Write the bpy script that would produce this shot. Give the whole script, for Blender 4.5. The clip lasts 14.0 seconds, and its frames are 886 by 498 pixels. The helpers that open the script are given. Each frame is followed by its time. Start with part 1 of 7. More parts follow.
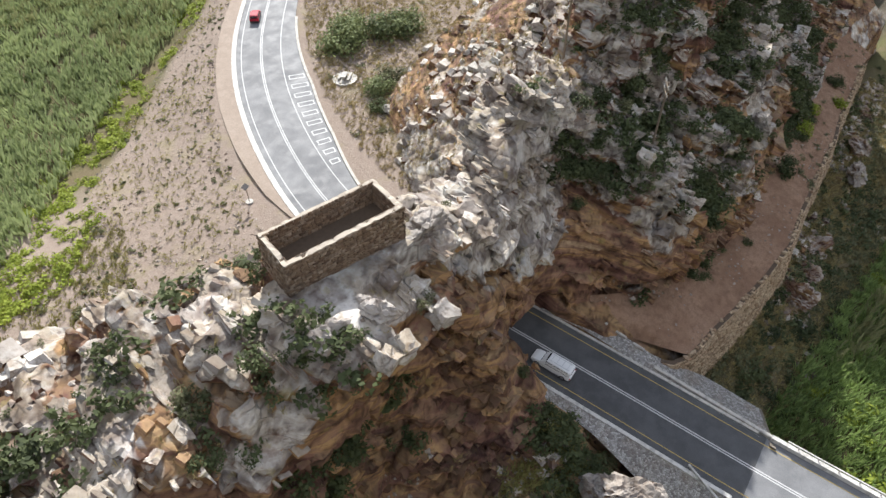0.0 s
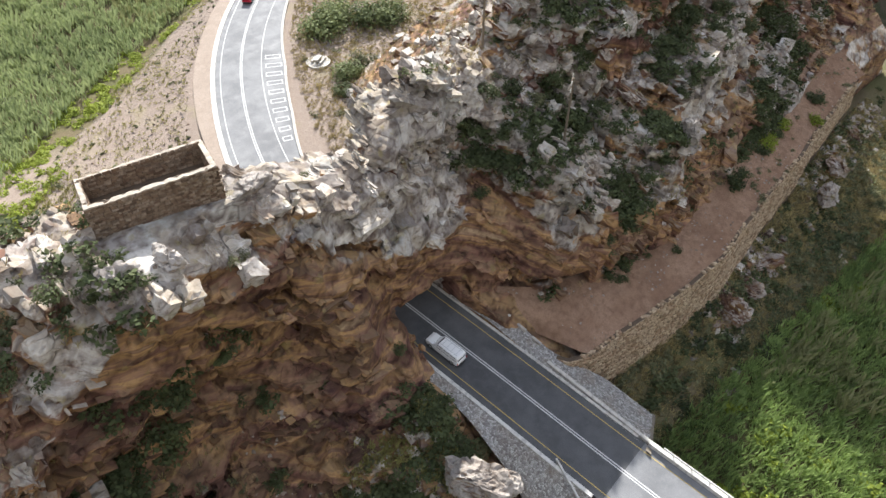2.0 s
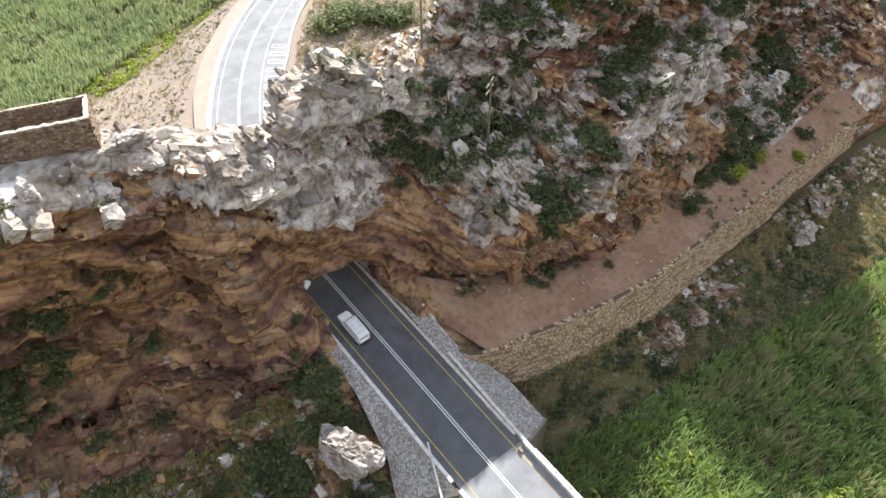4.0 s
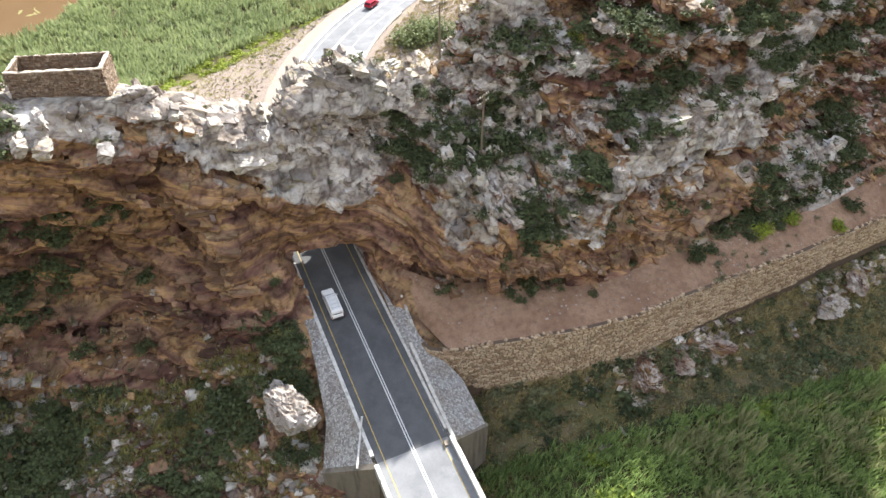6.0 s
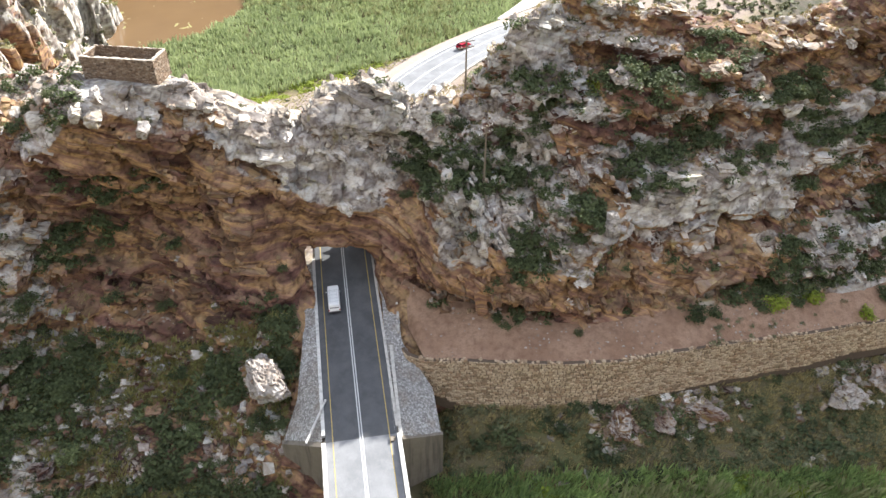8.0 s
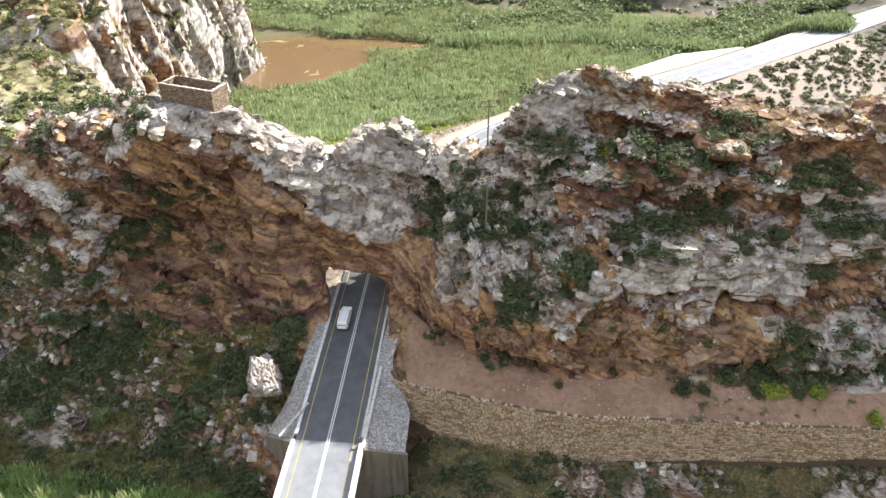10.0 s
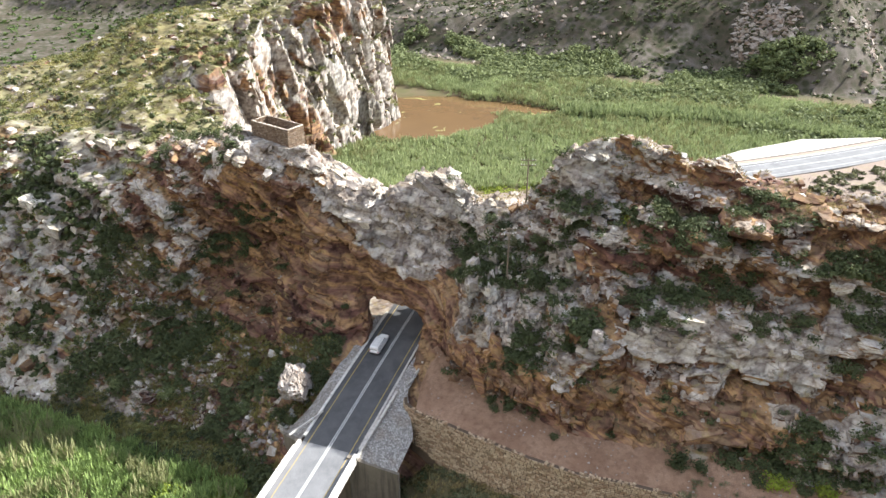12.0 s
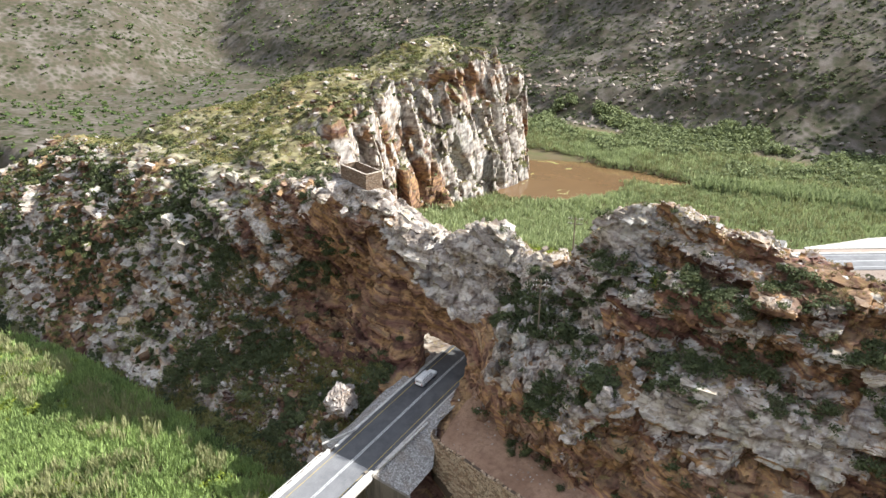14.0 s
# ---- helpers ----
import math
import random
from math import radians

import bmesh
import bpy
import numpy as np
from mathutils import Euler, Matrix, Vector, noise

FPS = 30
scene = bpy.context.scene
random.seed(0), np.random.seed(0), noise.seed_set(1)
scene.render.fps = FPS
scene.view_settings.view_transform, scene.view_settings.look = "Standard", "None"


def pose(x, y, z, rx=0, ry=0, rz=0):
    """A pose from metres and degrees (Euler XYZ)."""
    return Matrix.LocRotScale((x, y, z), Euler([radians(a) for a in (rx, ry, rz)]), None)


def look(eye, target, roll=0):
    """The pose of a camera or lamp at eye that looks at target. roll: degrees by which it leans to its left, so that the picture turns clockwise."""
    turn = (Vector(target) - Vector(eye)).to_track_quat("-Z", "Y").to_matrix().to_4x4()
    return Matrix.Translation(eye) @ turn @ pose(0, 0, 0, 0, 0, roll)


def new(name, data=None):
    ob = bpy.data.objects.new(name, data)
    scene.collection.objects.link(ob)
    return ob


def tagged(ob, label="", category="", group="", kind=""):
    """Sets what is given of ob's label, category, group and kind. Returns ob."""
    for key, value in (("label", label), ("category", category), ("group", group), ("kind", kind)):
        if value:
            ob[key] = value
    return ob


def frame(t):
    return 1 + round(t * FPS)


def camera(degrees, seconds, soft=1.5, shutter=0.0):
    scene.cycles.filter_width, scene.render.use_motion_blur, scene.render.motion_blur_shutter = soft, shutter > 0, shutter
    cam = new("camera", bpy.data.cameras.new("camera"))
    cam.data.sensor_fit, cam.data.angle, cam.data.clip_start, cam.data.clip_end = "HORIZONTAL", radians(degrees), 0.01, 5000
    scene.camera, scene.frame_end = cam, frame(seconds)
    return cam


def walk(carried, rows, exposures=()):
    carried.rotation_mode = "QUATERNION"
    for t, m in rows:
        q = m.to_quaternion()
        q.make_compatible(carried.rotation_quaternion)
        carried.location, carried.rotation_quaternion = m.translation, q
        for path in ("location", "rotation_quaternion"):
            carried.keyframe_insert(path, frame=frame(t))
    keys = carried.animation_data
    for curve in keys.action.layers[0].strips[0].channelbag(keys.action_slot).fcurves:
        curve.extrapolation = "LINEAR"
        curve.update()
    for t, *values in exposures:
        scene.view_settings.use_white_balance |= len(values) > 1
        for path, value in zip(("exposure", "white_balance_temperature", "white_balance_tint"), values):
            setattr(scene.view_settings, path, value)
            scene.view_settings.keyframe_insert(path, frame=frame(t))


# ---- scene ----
cam = camera(64.7, 14.0)
METRES, EYE, TILT, LEAN, TURN = 150.0, 71.0, -46.0, 0.0, -49.9
START_X, START_Y = -48.3, -25.0
ROWS = [
    (0.0, 0.0, 0.0, 0.0, 0.0, 0.0, -0.0),
    (0.5, 0.0288, -0.0013, -0.0039, 1.17, -0.0, -1.24),
    (1.0, 0.06, -0.0028, -0.0072, 2.35, -0.02, -2.44),
    (1.5, 0.0927, -0.0049, -0.0094, 3.58, -0.05, -3.7),
    (2.0, 0.1267, -0.0074, -0.0104, 4.9, -0.13, -5.04),
    (2.5, 0.1612, -0.0092, -0.0111, 6.29, -0.25, -6.46),
    (3.0, 0.1965, -0.0108, -0.0115, 7.81, -0.41, -8.0),
    (3.5, 0.2321, -0.0123, -0.0114, 9.54, -0.24, -9.75),
    (6.0, 0.4039, -0.0078, -0.0031, 22.68, -0.42, -21.98),
    (6.5, 0.4374, -0.004, 0.0024, 25.77, -0.97, -24.48),
    (7.0, 0.4704, 0.0007, 0.0093, 28.93, -1.48, -26.91),
    (7.5, 0.5035, 0.0069, 0.0174, 31.92, -1.65, -29.02),
    (8.0, 0.5366, 0.0144, 0.0277, 35.01, -1.93, -31.04),
    (10.5, 0.6956, 0.0694, 0.1084, 53.71, -6.56, -40.04),
    (11.0, 0.7241, 0.0848, 0.1285, 58.3, -8.29, -41.52),
    (11.5, 0.751, 0.1019, 0.15, 63.12, -10.27, -42.83),
    (12.0, 0.7765, 0.1206, 0.1729, 68.11, -12.4, -43.87),
    (12.5, 0.8, 0.1405, 0.1963, 73.17, -14.65, -44.67),
    (13.0, 0.8214, 0.1618, 0.2207, 78.49, -17.12, -45.29),
    (13.5, 0.8404, 0.1839, 0.2457, 83.92, -19.71, -45.68),
    (14.0, 0.8572, 0.2072, 0.2709, 89.4, -22.36, -45.8),
]
walk(cam, [(t, pose(START_X, START_Y, EYE, TILT, LEAN, TURN) @ pose(METRES * x, METRES * y, METRES * z, 90 + pitch, roll, yaw)) for t, x, y, z, yaw, pitch, roll in ROWS], exposures=[(0.0, 0.76, 6150, 9), (3.0, 1.22, 6150, 9), (7.5, 1.58, 6150, 9), (11.0, 1.50, 6150, 9), (14.0, 1.20, 6150, 9)])

# ---------------------------------------------------------------- light
world = bpy.data.worlds.new("sky")
scene.world = world
world.use_nodes = True
wn = world.node_tree
sky = wn.nodes.new("ShaderNodeTexSky")
sky.sky_type = "NISHITA"
sky.sun_disc = False
SUN_ELEV, SUN_AZ = 36.5, 43.0          # azimuth counted from +Y towards +X
sky.sun_elevation = radians(SUN_ELEV)
sky.sun_rotation = radians(SUN_AZ)
# broken bright cloud in the blue
cloud = wn.nodes.new("ShaderNodeTexNoise")
cloud.inputs["Scale"].default_value, cloud.inputs["Detail"].default_value = 2.2, 6.0
cloud_ramp = wn.nodes.new("ShaderNodeValToRGB")
cloud_ramp.color_ramp.elements[0].position, cloud_ramp.color_ramp.elements[1].position = 0.46, 0.62
wn.links.new(cloud.outputs["Fac"], cloud_ramp.inputs[0])
veil = wn.nodes.new("ShaderNodeMix")
veil.data_type = "RGBA"
veil.inputs[7].default_value = (9.0, 8.9, 8.8, 1.0)
wn.links.new(cloud_ramp.outputs[0], veil.inputs[0])
wn.links.new(sky.outputs[0], veil.inputs[6])
# cloud is brightest overhead and dim towards the horizon
where = wn.nodes.new("ShaderNodeTexCoord")
split = wn.nodes.new("ShaderNodeSeparateXYZ")
wn.links.new(where.outputs["Generated"], split.inputs[0])
height = wn.nodes.new("ShaderNodeMapRange")
height.inputs[3].default_value, height.inputs[4].default_value = 0.35, 1.5
wn.links.new(split.outputs[2], height.inputs[0])
dim = wn.nodes.new("ShaderNodeMix")
dim.data_type, dim.blend_type = "RGBA", "MULTIPLY"
dim.inputs[0].default_value = 1.0
wn.links.new(veil.outputs[2], dim.inputs[6])
wn.links.new(height.outputs[0], dim.inputs[7])
wn.links.new(dim.outputs[2], wn.nodes["Background"].inputs[0])
wn.nodes["Background"].inputs[1].default_value = 0.090
sun = new("sun", bpy.data.lights.new("sun", "SUN"))
sun.data.energy, sun.data.angle, sun.data.color = 5.0, radians(0.6), (1.0, 0.95, 0.87)
sun_from = Vector((math.sin(radians(SUN_AZ)) * math.cos(radians(SUN_ELEV)), math.cos(radians(SUN_AZ)) * math.cos(radians(SUN_ELEV)), math.sin(radians(SUN_ELEV))))
sun.matrix_world = look(sun_from * 300, (0, 0, 0))


# ---------------------------------------------------------------- materials
class Shader:
    """A small builder for node materials."""

    def __init__(self, name):
        self.m = bpy.data.materials.new(name)
        self.m.use_nodes = True
        self.t = self.m.node_tree
        self.bsdf = self.t.nodes["Principled BSDF"]
        self.geo = self.t.nodes.new("ShaderNodeNewGeometry")
        self.obj = self.t.nodes.new("ShaderNodeObjectInfo")

    def link(self, a, b):
        self.t.links.new(a, b)

    def put(self, socket, v):
        if isinstance(v, (int, float)):
            socket.default_value = v
        elif isinstance(v, (tuple, list)):
            socket.default_value = tuple(v) + ((1.0,) if len(v) == 3 and socket.type == "RGBA" else ())
        else:
            self.link(v, socket)

    def noise(self, scale, detail=4.0, rough=0.6, at=None, stretch=None, distort=0.0):
        n = self.t.nodes.new("ShaderNodeTexNoise")
        n.inputs["Scale"].default_value, n.inputs["Detail"].default_value = scale, detail
        n.inputs["Roughness"].default_value, n.inputs["Distortion"].default_value = rough, distort
        self.link(self.place(at, stretch), n.inputs["Vector"])
        return n.outputs["Fac"]

    def place(self, at=None, stretch=None, turn=None):
        v = at or self.geo.outputs["Position"]
        if stretch or turn:
            mp = self.t.nodes.new("ShaderNodeMapping")
            mp.inputs["Scale"].default_value = stretch or (1, 1, 1)
            if turn:
                mp.inputs["Rotation"].default_value = [radians(a) for a in turn]
            self.link(v, mp.inputs["Vector"])
            v = mp.outputs[0]
        return v

    def beds(self, along=0.2, across=1.6):
        """A place for noise that runs out along the dipping beds."""
        a = self.t.nodes.new("ShaderNodeSeparateXYZ")
        self.link(self.geo.outputs["Position"], a.inputs[0])
        over = self.math("ADD", a.outputs[2], self.math("SUBTRACT", self.math("MULTIPLY", a.outputs[0], 0.36), self.math("MULTIPLY", a.outputs[1], 0.2)))
        b = self.t.nodes.new("ShaderNodeCombineXYZ")
        for i, v in ((0, self.math("MULTIPLY", a.outputs[0], along)), (1, self.math("MULTIPLY", a.outputs[1], along)), (2, self.math("MULTIPLY", over, across))):
            self.link(v, b.inputs[i])
        return b.outputs[0]

    def voronoi(self, scale, feature="F1", out="Distance", stretch=None, turn=None):
        n = self.t.nodes.new("ShaderNodeTexVoronoi")
        n.feature = feature
        n.inputs["Scale"].default_value = scale
        self.link(self.place(None, stretch, turn), n.inputs["Vector"])
        return n.outputs[out]

    def ramp(self, fac, stops):
        r = self.t.nodes.new("ShaderNodeValToRGB")
        e = r.color_ramp.elements
        while len(e) < len(stops):
            e.new(0.5)
        for k, (p, c) in zip(e, stops):
            k.position, k.color = p, (c, c, c, 1) if isinstance(c, (int, float)) else (*c, 1)
        self.put(r.inputs[0], fac)
        return r.outputs[0]

    def mix(self, fac, a, b, kind="MIX"):
        n = self.t.nodes.new("ShaderNodeMix")
        n.data_type, n.blend_type = "RGBA", kind
        for i, v in ((0, fac), (6, a), (7, b)):
            self.put(n.inputs[i], v)
        return n.outputs[2]

    def math(self, op, a, b=0.0):
        n = self.t.nodes.new("ShaderNodeMath")
        n.operation = op
        self.put(n.inputs[0], a), self.put(n.inputs[1], b)
        return n.outputs[0]

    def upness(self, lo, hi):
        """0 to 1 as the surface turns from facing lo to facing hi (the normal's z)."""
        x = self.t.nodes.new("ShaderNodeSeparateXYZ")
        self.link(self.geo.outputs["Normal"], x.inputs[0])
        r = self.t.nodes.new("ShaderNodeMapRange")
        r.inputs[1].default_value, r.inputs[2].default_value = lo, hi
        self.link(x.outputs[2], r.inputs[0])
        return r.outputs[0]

    def bump(self, height, strength=0.5, distance=0.1, chain=None):
        b = self.t.nodes.new("ShaderNodeBump")
        b.inputs["Strength"].default_value, b.inputs["Distance"].default_value = strength, distance
        self.put(b.inputs["Height"], height)
        if chain:
            self.link(chain, b.inputs["Normal"])
        return b.outputs[0]

    def done(self, color, rough=0.9, normal=None, metal=0.0, spec=0.3):
        self.put(self.bsdf.inputs["Base Color"], color)
        self.put(self.bsdf.inputs["Roughness"], rough)
        self.bsdf.inputs["Metallic"].default_value = metal
        self.bsdf.inputs["Specular IOR Level"].default_value = spec
        if normal:
            self.link(normal, self.bsdf.inputs["Normal"])
        return self.m


def plain(name, color, rough=0.6, metal=0.0, scale=3.0, vary=0.15, bump=0.0):
    s = Shader(name)
    n = s.noise(scale, 5)
    c = s.mix(n, tuple(v * (1 - vary) for v in color), tuple(min(1, v * (1 + vary)) for v in color))
    return s.done(c, rough, s.bump(n, bump, 0.05) if bump else None, metal)


def rock_material(name, dirt=0.5, pale_at=0.0, soil_a=(0.22, 0.16, 0.085), soil_b=(0.30, 0.22, 0.12), weather=True, cover=0.0):
    s = Shader(name)
    big = s.noise(0.06, 3, 0.55)
    mid = s.noise(0.33, 5, 0.6, stretch=(0.6, 0.6, 1.7))
    fine = s.noise(1.7, 7, 0.68)
    band = s.noise(0.42, 5, 0.62, at=s.beds(0.16, 1.5))
    raw = s.ramp(s.math("ADD", s.math("MULTIPLY", big, 0.4), s.math("MULTIPLY", band, 0.65)),
                 [(0.40, (0.082, 0.044, 0.040)), (0.46, (0.18, 0.095, 0.074)), (0.51, (0.27, 0.16, 0.11)), (0.555, (0.43, 0.27, 0.13)), (0.60, (0.19, 0.108, 0.083)), (0.68, (0.44, 0.32, 0.20))])
    pale = s.ramp(s.math("ADD", s.math("MULTIPLY", mid, 0.6), s.math("MULTIPLY", fine, 0.4)), [(0.36, (0.26, 0.22, 0.19)), (0.44, (0.44, 0.40, 0.36)), (0.54, (0.56, 0.525, 0.48)), (0.64, (0.72, 0.69, 0.65))])
    cool = s.ramp(s.noise(0.11, 4, 0.6), [(0.5, 0.0), (0.6, 1.0)])
    pale = s.mix(s.math("MULTIPLY", cool, 0.6), pale, s.mix(fine, (0.24, 0.245, 0.225), (0.46, 0.465, 0.44)))
    if weather:
        a = s.t.nodes.new("ShaderNodeAttribute")
        a.attribute_name = "weather"
        skin = a.outputs["Fac"]
    else:
        skin = s.math("ADD", s.math("MULTIPLY", s.geo.outputs["Random Per Island"], 0.4), s.math("MULTIPLY", s.noise(0.12, 3), 0.7))
    # Paler and greyer where the face turns up, browner where it turns down.
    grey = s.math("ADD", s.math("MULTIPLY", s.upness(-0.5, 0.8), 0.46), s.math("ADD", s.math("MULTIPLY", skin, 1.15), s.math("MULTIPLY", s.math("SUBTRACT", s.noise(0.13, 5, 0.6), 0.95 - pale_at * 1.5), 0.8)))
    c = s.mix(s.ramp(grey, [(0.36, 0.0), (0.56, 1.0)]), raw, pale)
    stain = s.noise(0.42, 6, 0.6, stretch=(1, 1, 0.5))
    c = s.mix(s.ramp(stain, [(0.57, 0.0), (0.62, 0.45)]), c, s.mix(mid, (0.13, 0.075, 0.052), (0.25, 0.17, 0.11)))
    soil = s.math("MULTIPLY", s.upness(0.55 - cover, 0.85 - cover), s.ramp(s.noise(0.3, 5, 0.65), [(0.42 - cover * 0.5, 0.0), (0.52 - cover * 0.5, 1.0)]))
    if cover:
        x = s.t.nodes.new("ShaderNodeSeparateXYZ")
        s.link(s.geo.outputs["Position"], x.inputs[0])
        soil = s.math("MULTIPLY", soil, s.ramp(s.math("MULTIPLY", s.math("ADD", x.outputs[1], 10.0), 0.03), [(0.2, 0.25), (0.65, 1.0)]))
    c = s.mix(s.math("MULTIPLY", soil, dirt), c, s.mix(fine, soil_a, soil_b))
    # Tone by block; on the base rock it also carries painted gap shade.
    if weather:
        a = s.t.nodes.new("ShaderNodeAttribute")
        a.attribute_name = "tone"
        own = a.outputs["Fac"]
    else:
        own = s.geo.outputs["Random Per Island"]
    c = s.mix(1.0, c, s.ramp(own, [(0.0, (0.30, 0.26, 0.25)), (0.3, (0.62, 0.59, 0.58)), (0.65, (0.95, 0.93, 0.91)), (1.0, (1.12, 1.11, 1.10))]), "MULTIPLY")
    lichen = s.ramp(s.noise(0.5, 5, 0.6), [(0.62, 0.0), (0.67, 0.6)])
    c = s.mix(s.math("MULTIPLY", lichen, 0.6), c, (0.32, 0.27, 0.09))
    joints = s.voronoi(0.42, "DISTANCE_TO_EDGE", stretch=(0.5, 0.5, 1.5), turn=(8, 18, 10))
    crack = s.math("MULTIPLY", s.ramp(joints, [(0.0, 1.0), (0.03, 0.0)]), s.ramp(s.noise(0.3, 3), [(0.5, 0.0), (0.58, 1.0)]))
    lamina = s.ramp(s.noise(0.85, 5, 0.6, at=s.beds(0.2, 2.6)), [(0.38, 0.4), (0.44, 0.0), (0.58, 0.0), (0.64, 0.25)])
    c = s.mix(s.math("MULTIPLY", lamina, s.ramp(s.noise(0.09, 3), [(0.45, 0.1), (0.6, 0.9)])), c, (0.16, 0.085, 0.06))
    c = s.mix(s.math("MULTIPLY", crack, 0.6), c, (0.05, 0.038, 0.03))
    c = s.mix(s.ramp(fine, [(0.36, 0.3), (0.45, 0.0)]), c, (0.085, 0.062, 0.048))
    h = s.math("ADD", s.math("MULTIPLY", fine, 0.4), s.math("ADD", s.math("MULTIPLY", mid, 0.5), s.math("MULTIPLY", crack, -0.15)))
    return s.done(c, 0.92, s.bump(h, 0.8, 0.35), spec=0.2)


def ground_material(name, a, b, c3, scale=0.25, bump=0.5):
    s = Shader(name)
    n1, n2, n3 = s.noise(scale, 4, 0.6), s.noise(scale * 7, 5, 0.65), s.noise(scale * 40, 4, 0.7)
    c = s.mix(s.ramp(n1, [(0.4, 0.0), (0.6, 1.0)]), a, b)
    c = s.mix(s.ramp(n2, [(0.45, 0.0), (0.65, 0.8)]), c, c3)
    c = s.mix(s.ramp(n3, [(0.35, 0.35), (0.6, 0.0)]), c, tuple(v * 0.45 for v in a))
    return s.done(c, 0.95, s.bump(s.math("ADD", n2, n3), bump, 0.25), spec=0.15)


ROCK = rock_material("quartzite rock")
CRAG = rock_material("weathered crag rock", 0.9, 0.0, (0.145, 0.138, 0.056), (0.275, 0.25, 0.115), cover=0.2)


def valley_material():
    """Gravel on the high bank, silt and scrub low down, dotted scrub and scree on the mountains."""
    s = Shader("valley ground")
    x = s.t.nodes.new("ShaderNodeSeparateXYZ")
    s.link(s.geo.outputs["Position"], x.inputs[0])
    n1, n2, n3 = s.noise(0.12, 4, 0.6), s.noise(0.9, 5, 0.65), s.noise(5.0, 5, 0.7)
    silt = s.mix(s.ramp(n1, [(0.42, 0.0), (0.58, 1.0)]), (0.135, 0.108, 0.062), (0.105, 0.10, 0.045))
    gravel = s.mix(n2, (0.24, 0.19, 0.155), (0.33, 0.275, 0.235))
    gravel = s.mix(s.ramp(n3, [(0.4, 0.5), (0.6, 0.0)]), gravel, (0.20, 0.14, 0.10))
    gravel = s.mix(s.ramp(s.noise(0.2, 5, 0.6), [(0.54, 0.0), (0.66, 0.35)]), gravel, (0.27, 0.24, 0.12))
    rise = s.math("ADD", x.outputs[2], s.math("MULTIPLY", n1, 3.0))
    c = s.mix(s.ramp(s.math("MULTIPLY", s.math("ADD", rise, 12.0), 0.05), [(0.44, 0.0), (0.56, 1.0)]), silt, gravel)
    scree = s.mix(s.ramp(s.noise(0.06, 6, 0.7), [(0.44, 0.0), (0.58, 1.0)]), (0.085, 0.070, 0.050), (0.150, 0.130, 0.112))
    dots = s.ramp(s.voronoi(0.28, "F1"), [(0.3, 1.0), (0.7, 0.0)])
    dots = s.math("MULTIPLY", dots, s.ramp(s.noise(0.035, 4, 0.6), [(0.36, 0.45), (0.56, 1.0)]))
    scree = s.mix(dots, scree, s.mix(n2, (0.028, 0.034, 0.016), (0.065, 0.068, 0.032)))
    scree = s.mix(s.ramp(n3, [(0.35, 0.45), (0.55, 0.0)]), scree, (0.06, 0.05, 0.04))
    reach = s.math("MAXIMUM", s.math("SUBTRACT", x.outputs[1], 235.0), s.math("SUBTRACT", s.math("MULTIPLY", x.outputs[0], -1.0), 180.0))
    reach = s.math("MAXIMUM", reach, s.math("SUBTRACT", x.outputs[0], 130.0))
    far = s.ramp(s.math("MULTIPLY", s.math("ADD", reach, s.math("MULTIPLY", n1, 14.0)), 0.05), [(0.2, 0.0), (0.7, 1.0)])
    c = s.mix(far, c, scree)
    return s.done(c, 0.95, s.bump(s.math("ADD", n2, s.math("MULTIPLY", n3, 0.6)), 0.6, 0.3), spec=0.15)


VALLEY = valley_material()
TERRACE = ground_material("red brown dirt", (0.27, 0.165, 0.108), (0.36, 0.235, 0.16), (0.21, 0.125, 0.08), 0.16, 0.6)
WHITE_PAINT = plain("white road paint", (0.50, 0.50, 0.49), 0.7, scale=4)
YELLOW_PAINT = plain("yellow road paint", (0.42, 0.31, 0.10), 0.7, scale=4)


def leaf_material(name, dark, light, scale=0.25):
    s = Shader(name)
    per = s.math("ADD", s.math("MULTIPLY", s.geo.outputs["Random Per Island"], 0.45), s.math("ADD", s.math("MULTIPLY", s.noise(scale, 2), 0.7), s.math("MULTIPLY", s.obj.outputs["Random"], 0.3)))
    c = s.ramp(per, [(0.3, dark), (0.62, tuple(0.5 * (a + b) for a, b in zip(dark, light))), (0.95, light)])
    m = s.done(c, 0.75, spec=0.25)
    s.bsdf.inputs["Transmission Weight"].default_value = 0.0
    glow = s.t.nodes.new("ShaderNodeBsdfTranslucent")
    s.link(c, glow.inputs["Color"])
    add = s.t.nodes.new("ShaderNodeMixShader")
    add.inputs[0].default_value = 0.28
    s.link(s.bsdf.outputs[0], add.inputs[1])
    s.link(glow.outputs[0], add.inputs[2])
    s.link(add.outputs[0], s.t.nodes["Material Output"].inputs["Surface"])
    return m


def stone_material(name, a, b, c, scale=2.5):
    """Single stones: each takes its own tint."""
    s = Shader(name)
    per = s.math("FRACT", s.math("ADD", s.geo.outputs["Random Per Island"], s.math("MULTIPLY", s.obj.outputs["Random"], 7.3)))
    n = s.noise(scale, 6, 0.7)
    col = s.ramp(per, [(0.0, a), (0.4, b), (0.75, c), (1.0, tuple(v * 0.55 for v in a))])
    col = s.mix(s.ramp(n, [(0.35, 0.7), (0.6, 0.0)]), col, tuple(v * 0.4 for v in a))
    col = s.mix(s.ramp(s.noise(0.35, 4), [(0.5, 0.0), (0.66, 0.5)]), col, tuple(v * 0.75 for v in b))
    return s.done(col, 0.93, s.bump(n, 0.7, 0.08), spec=0.2)


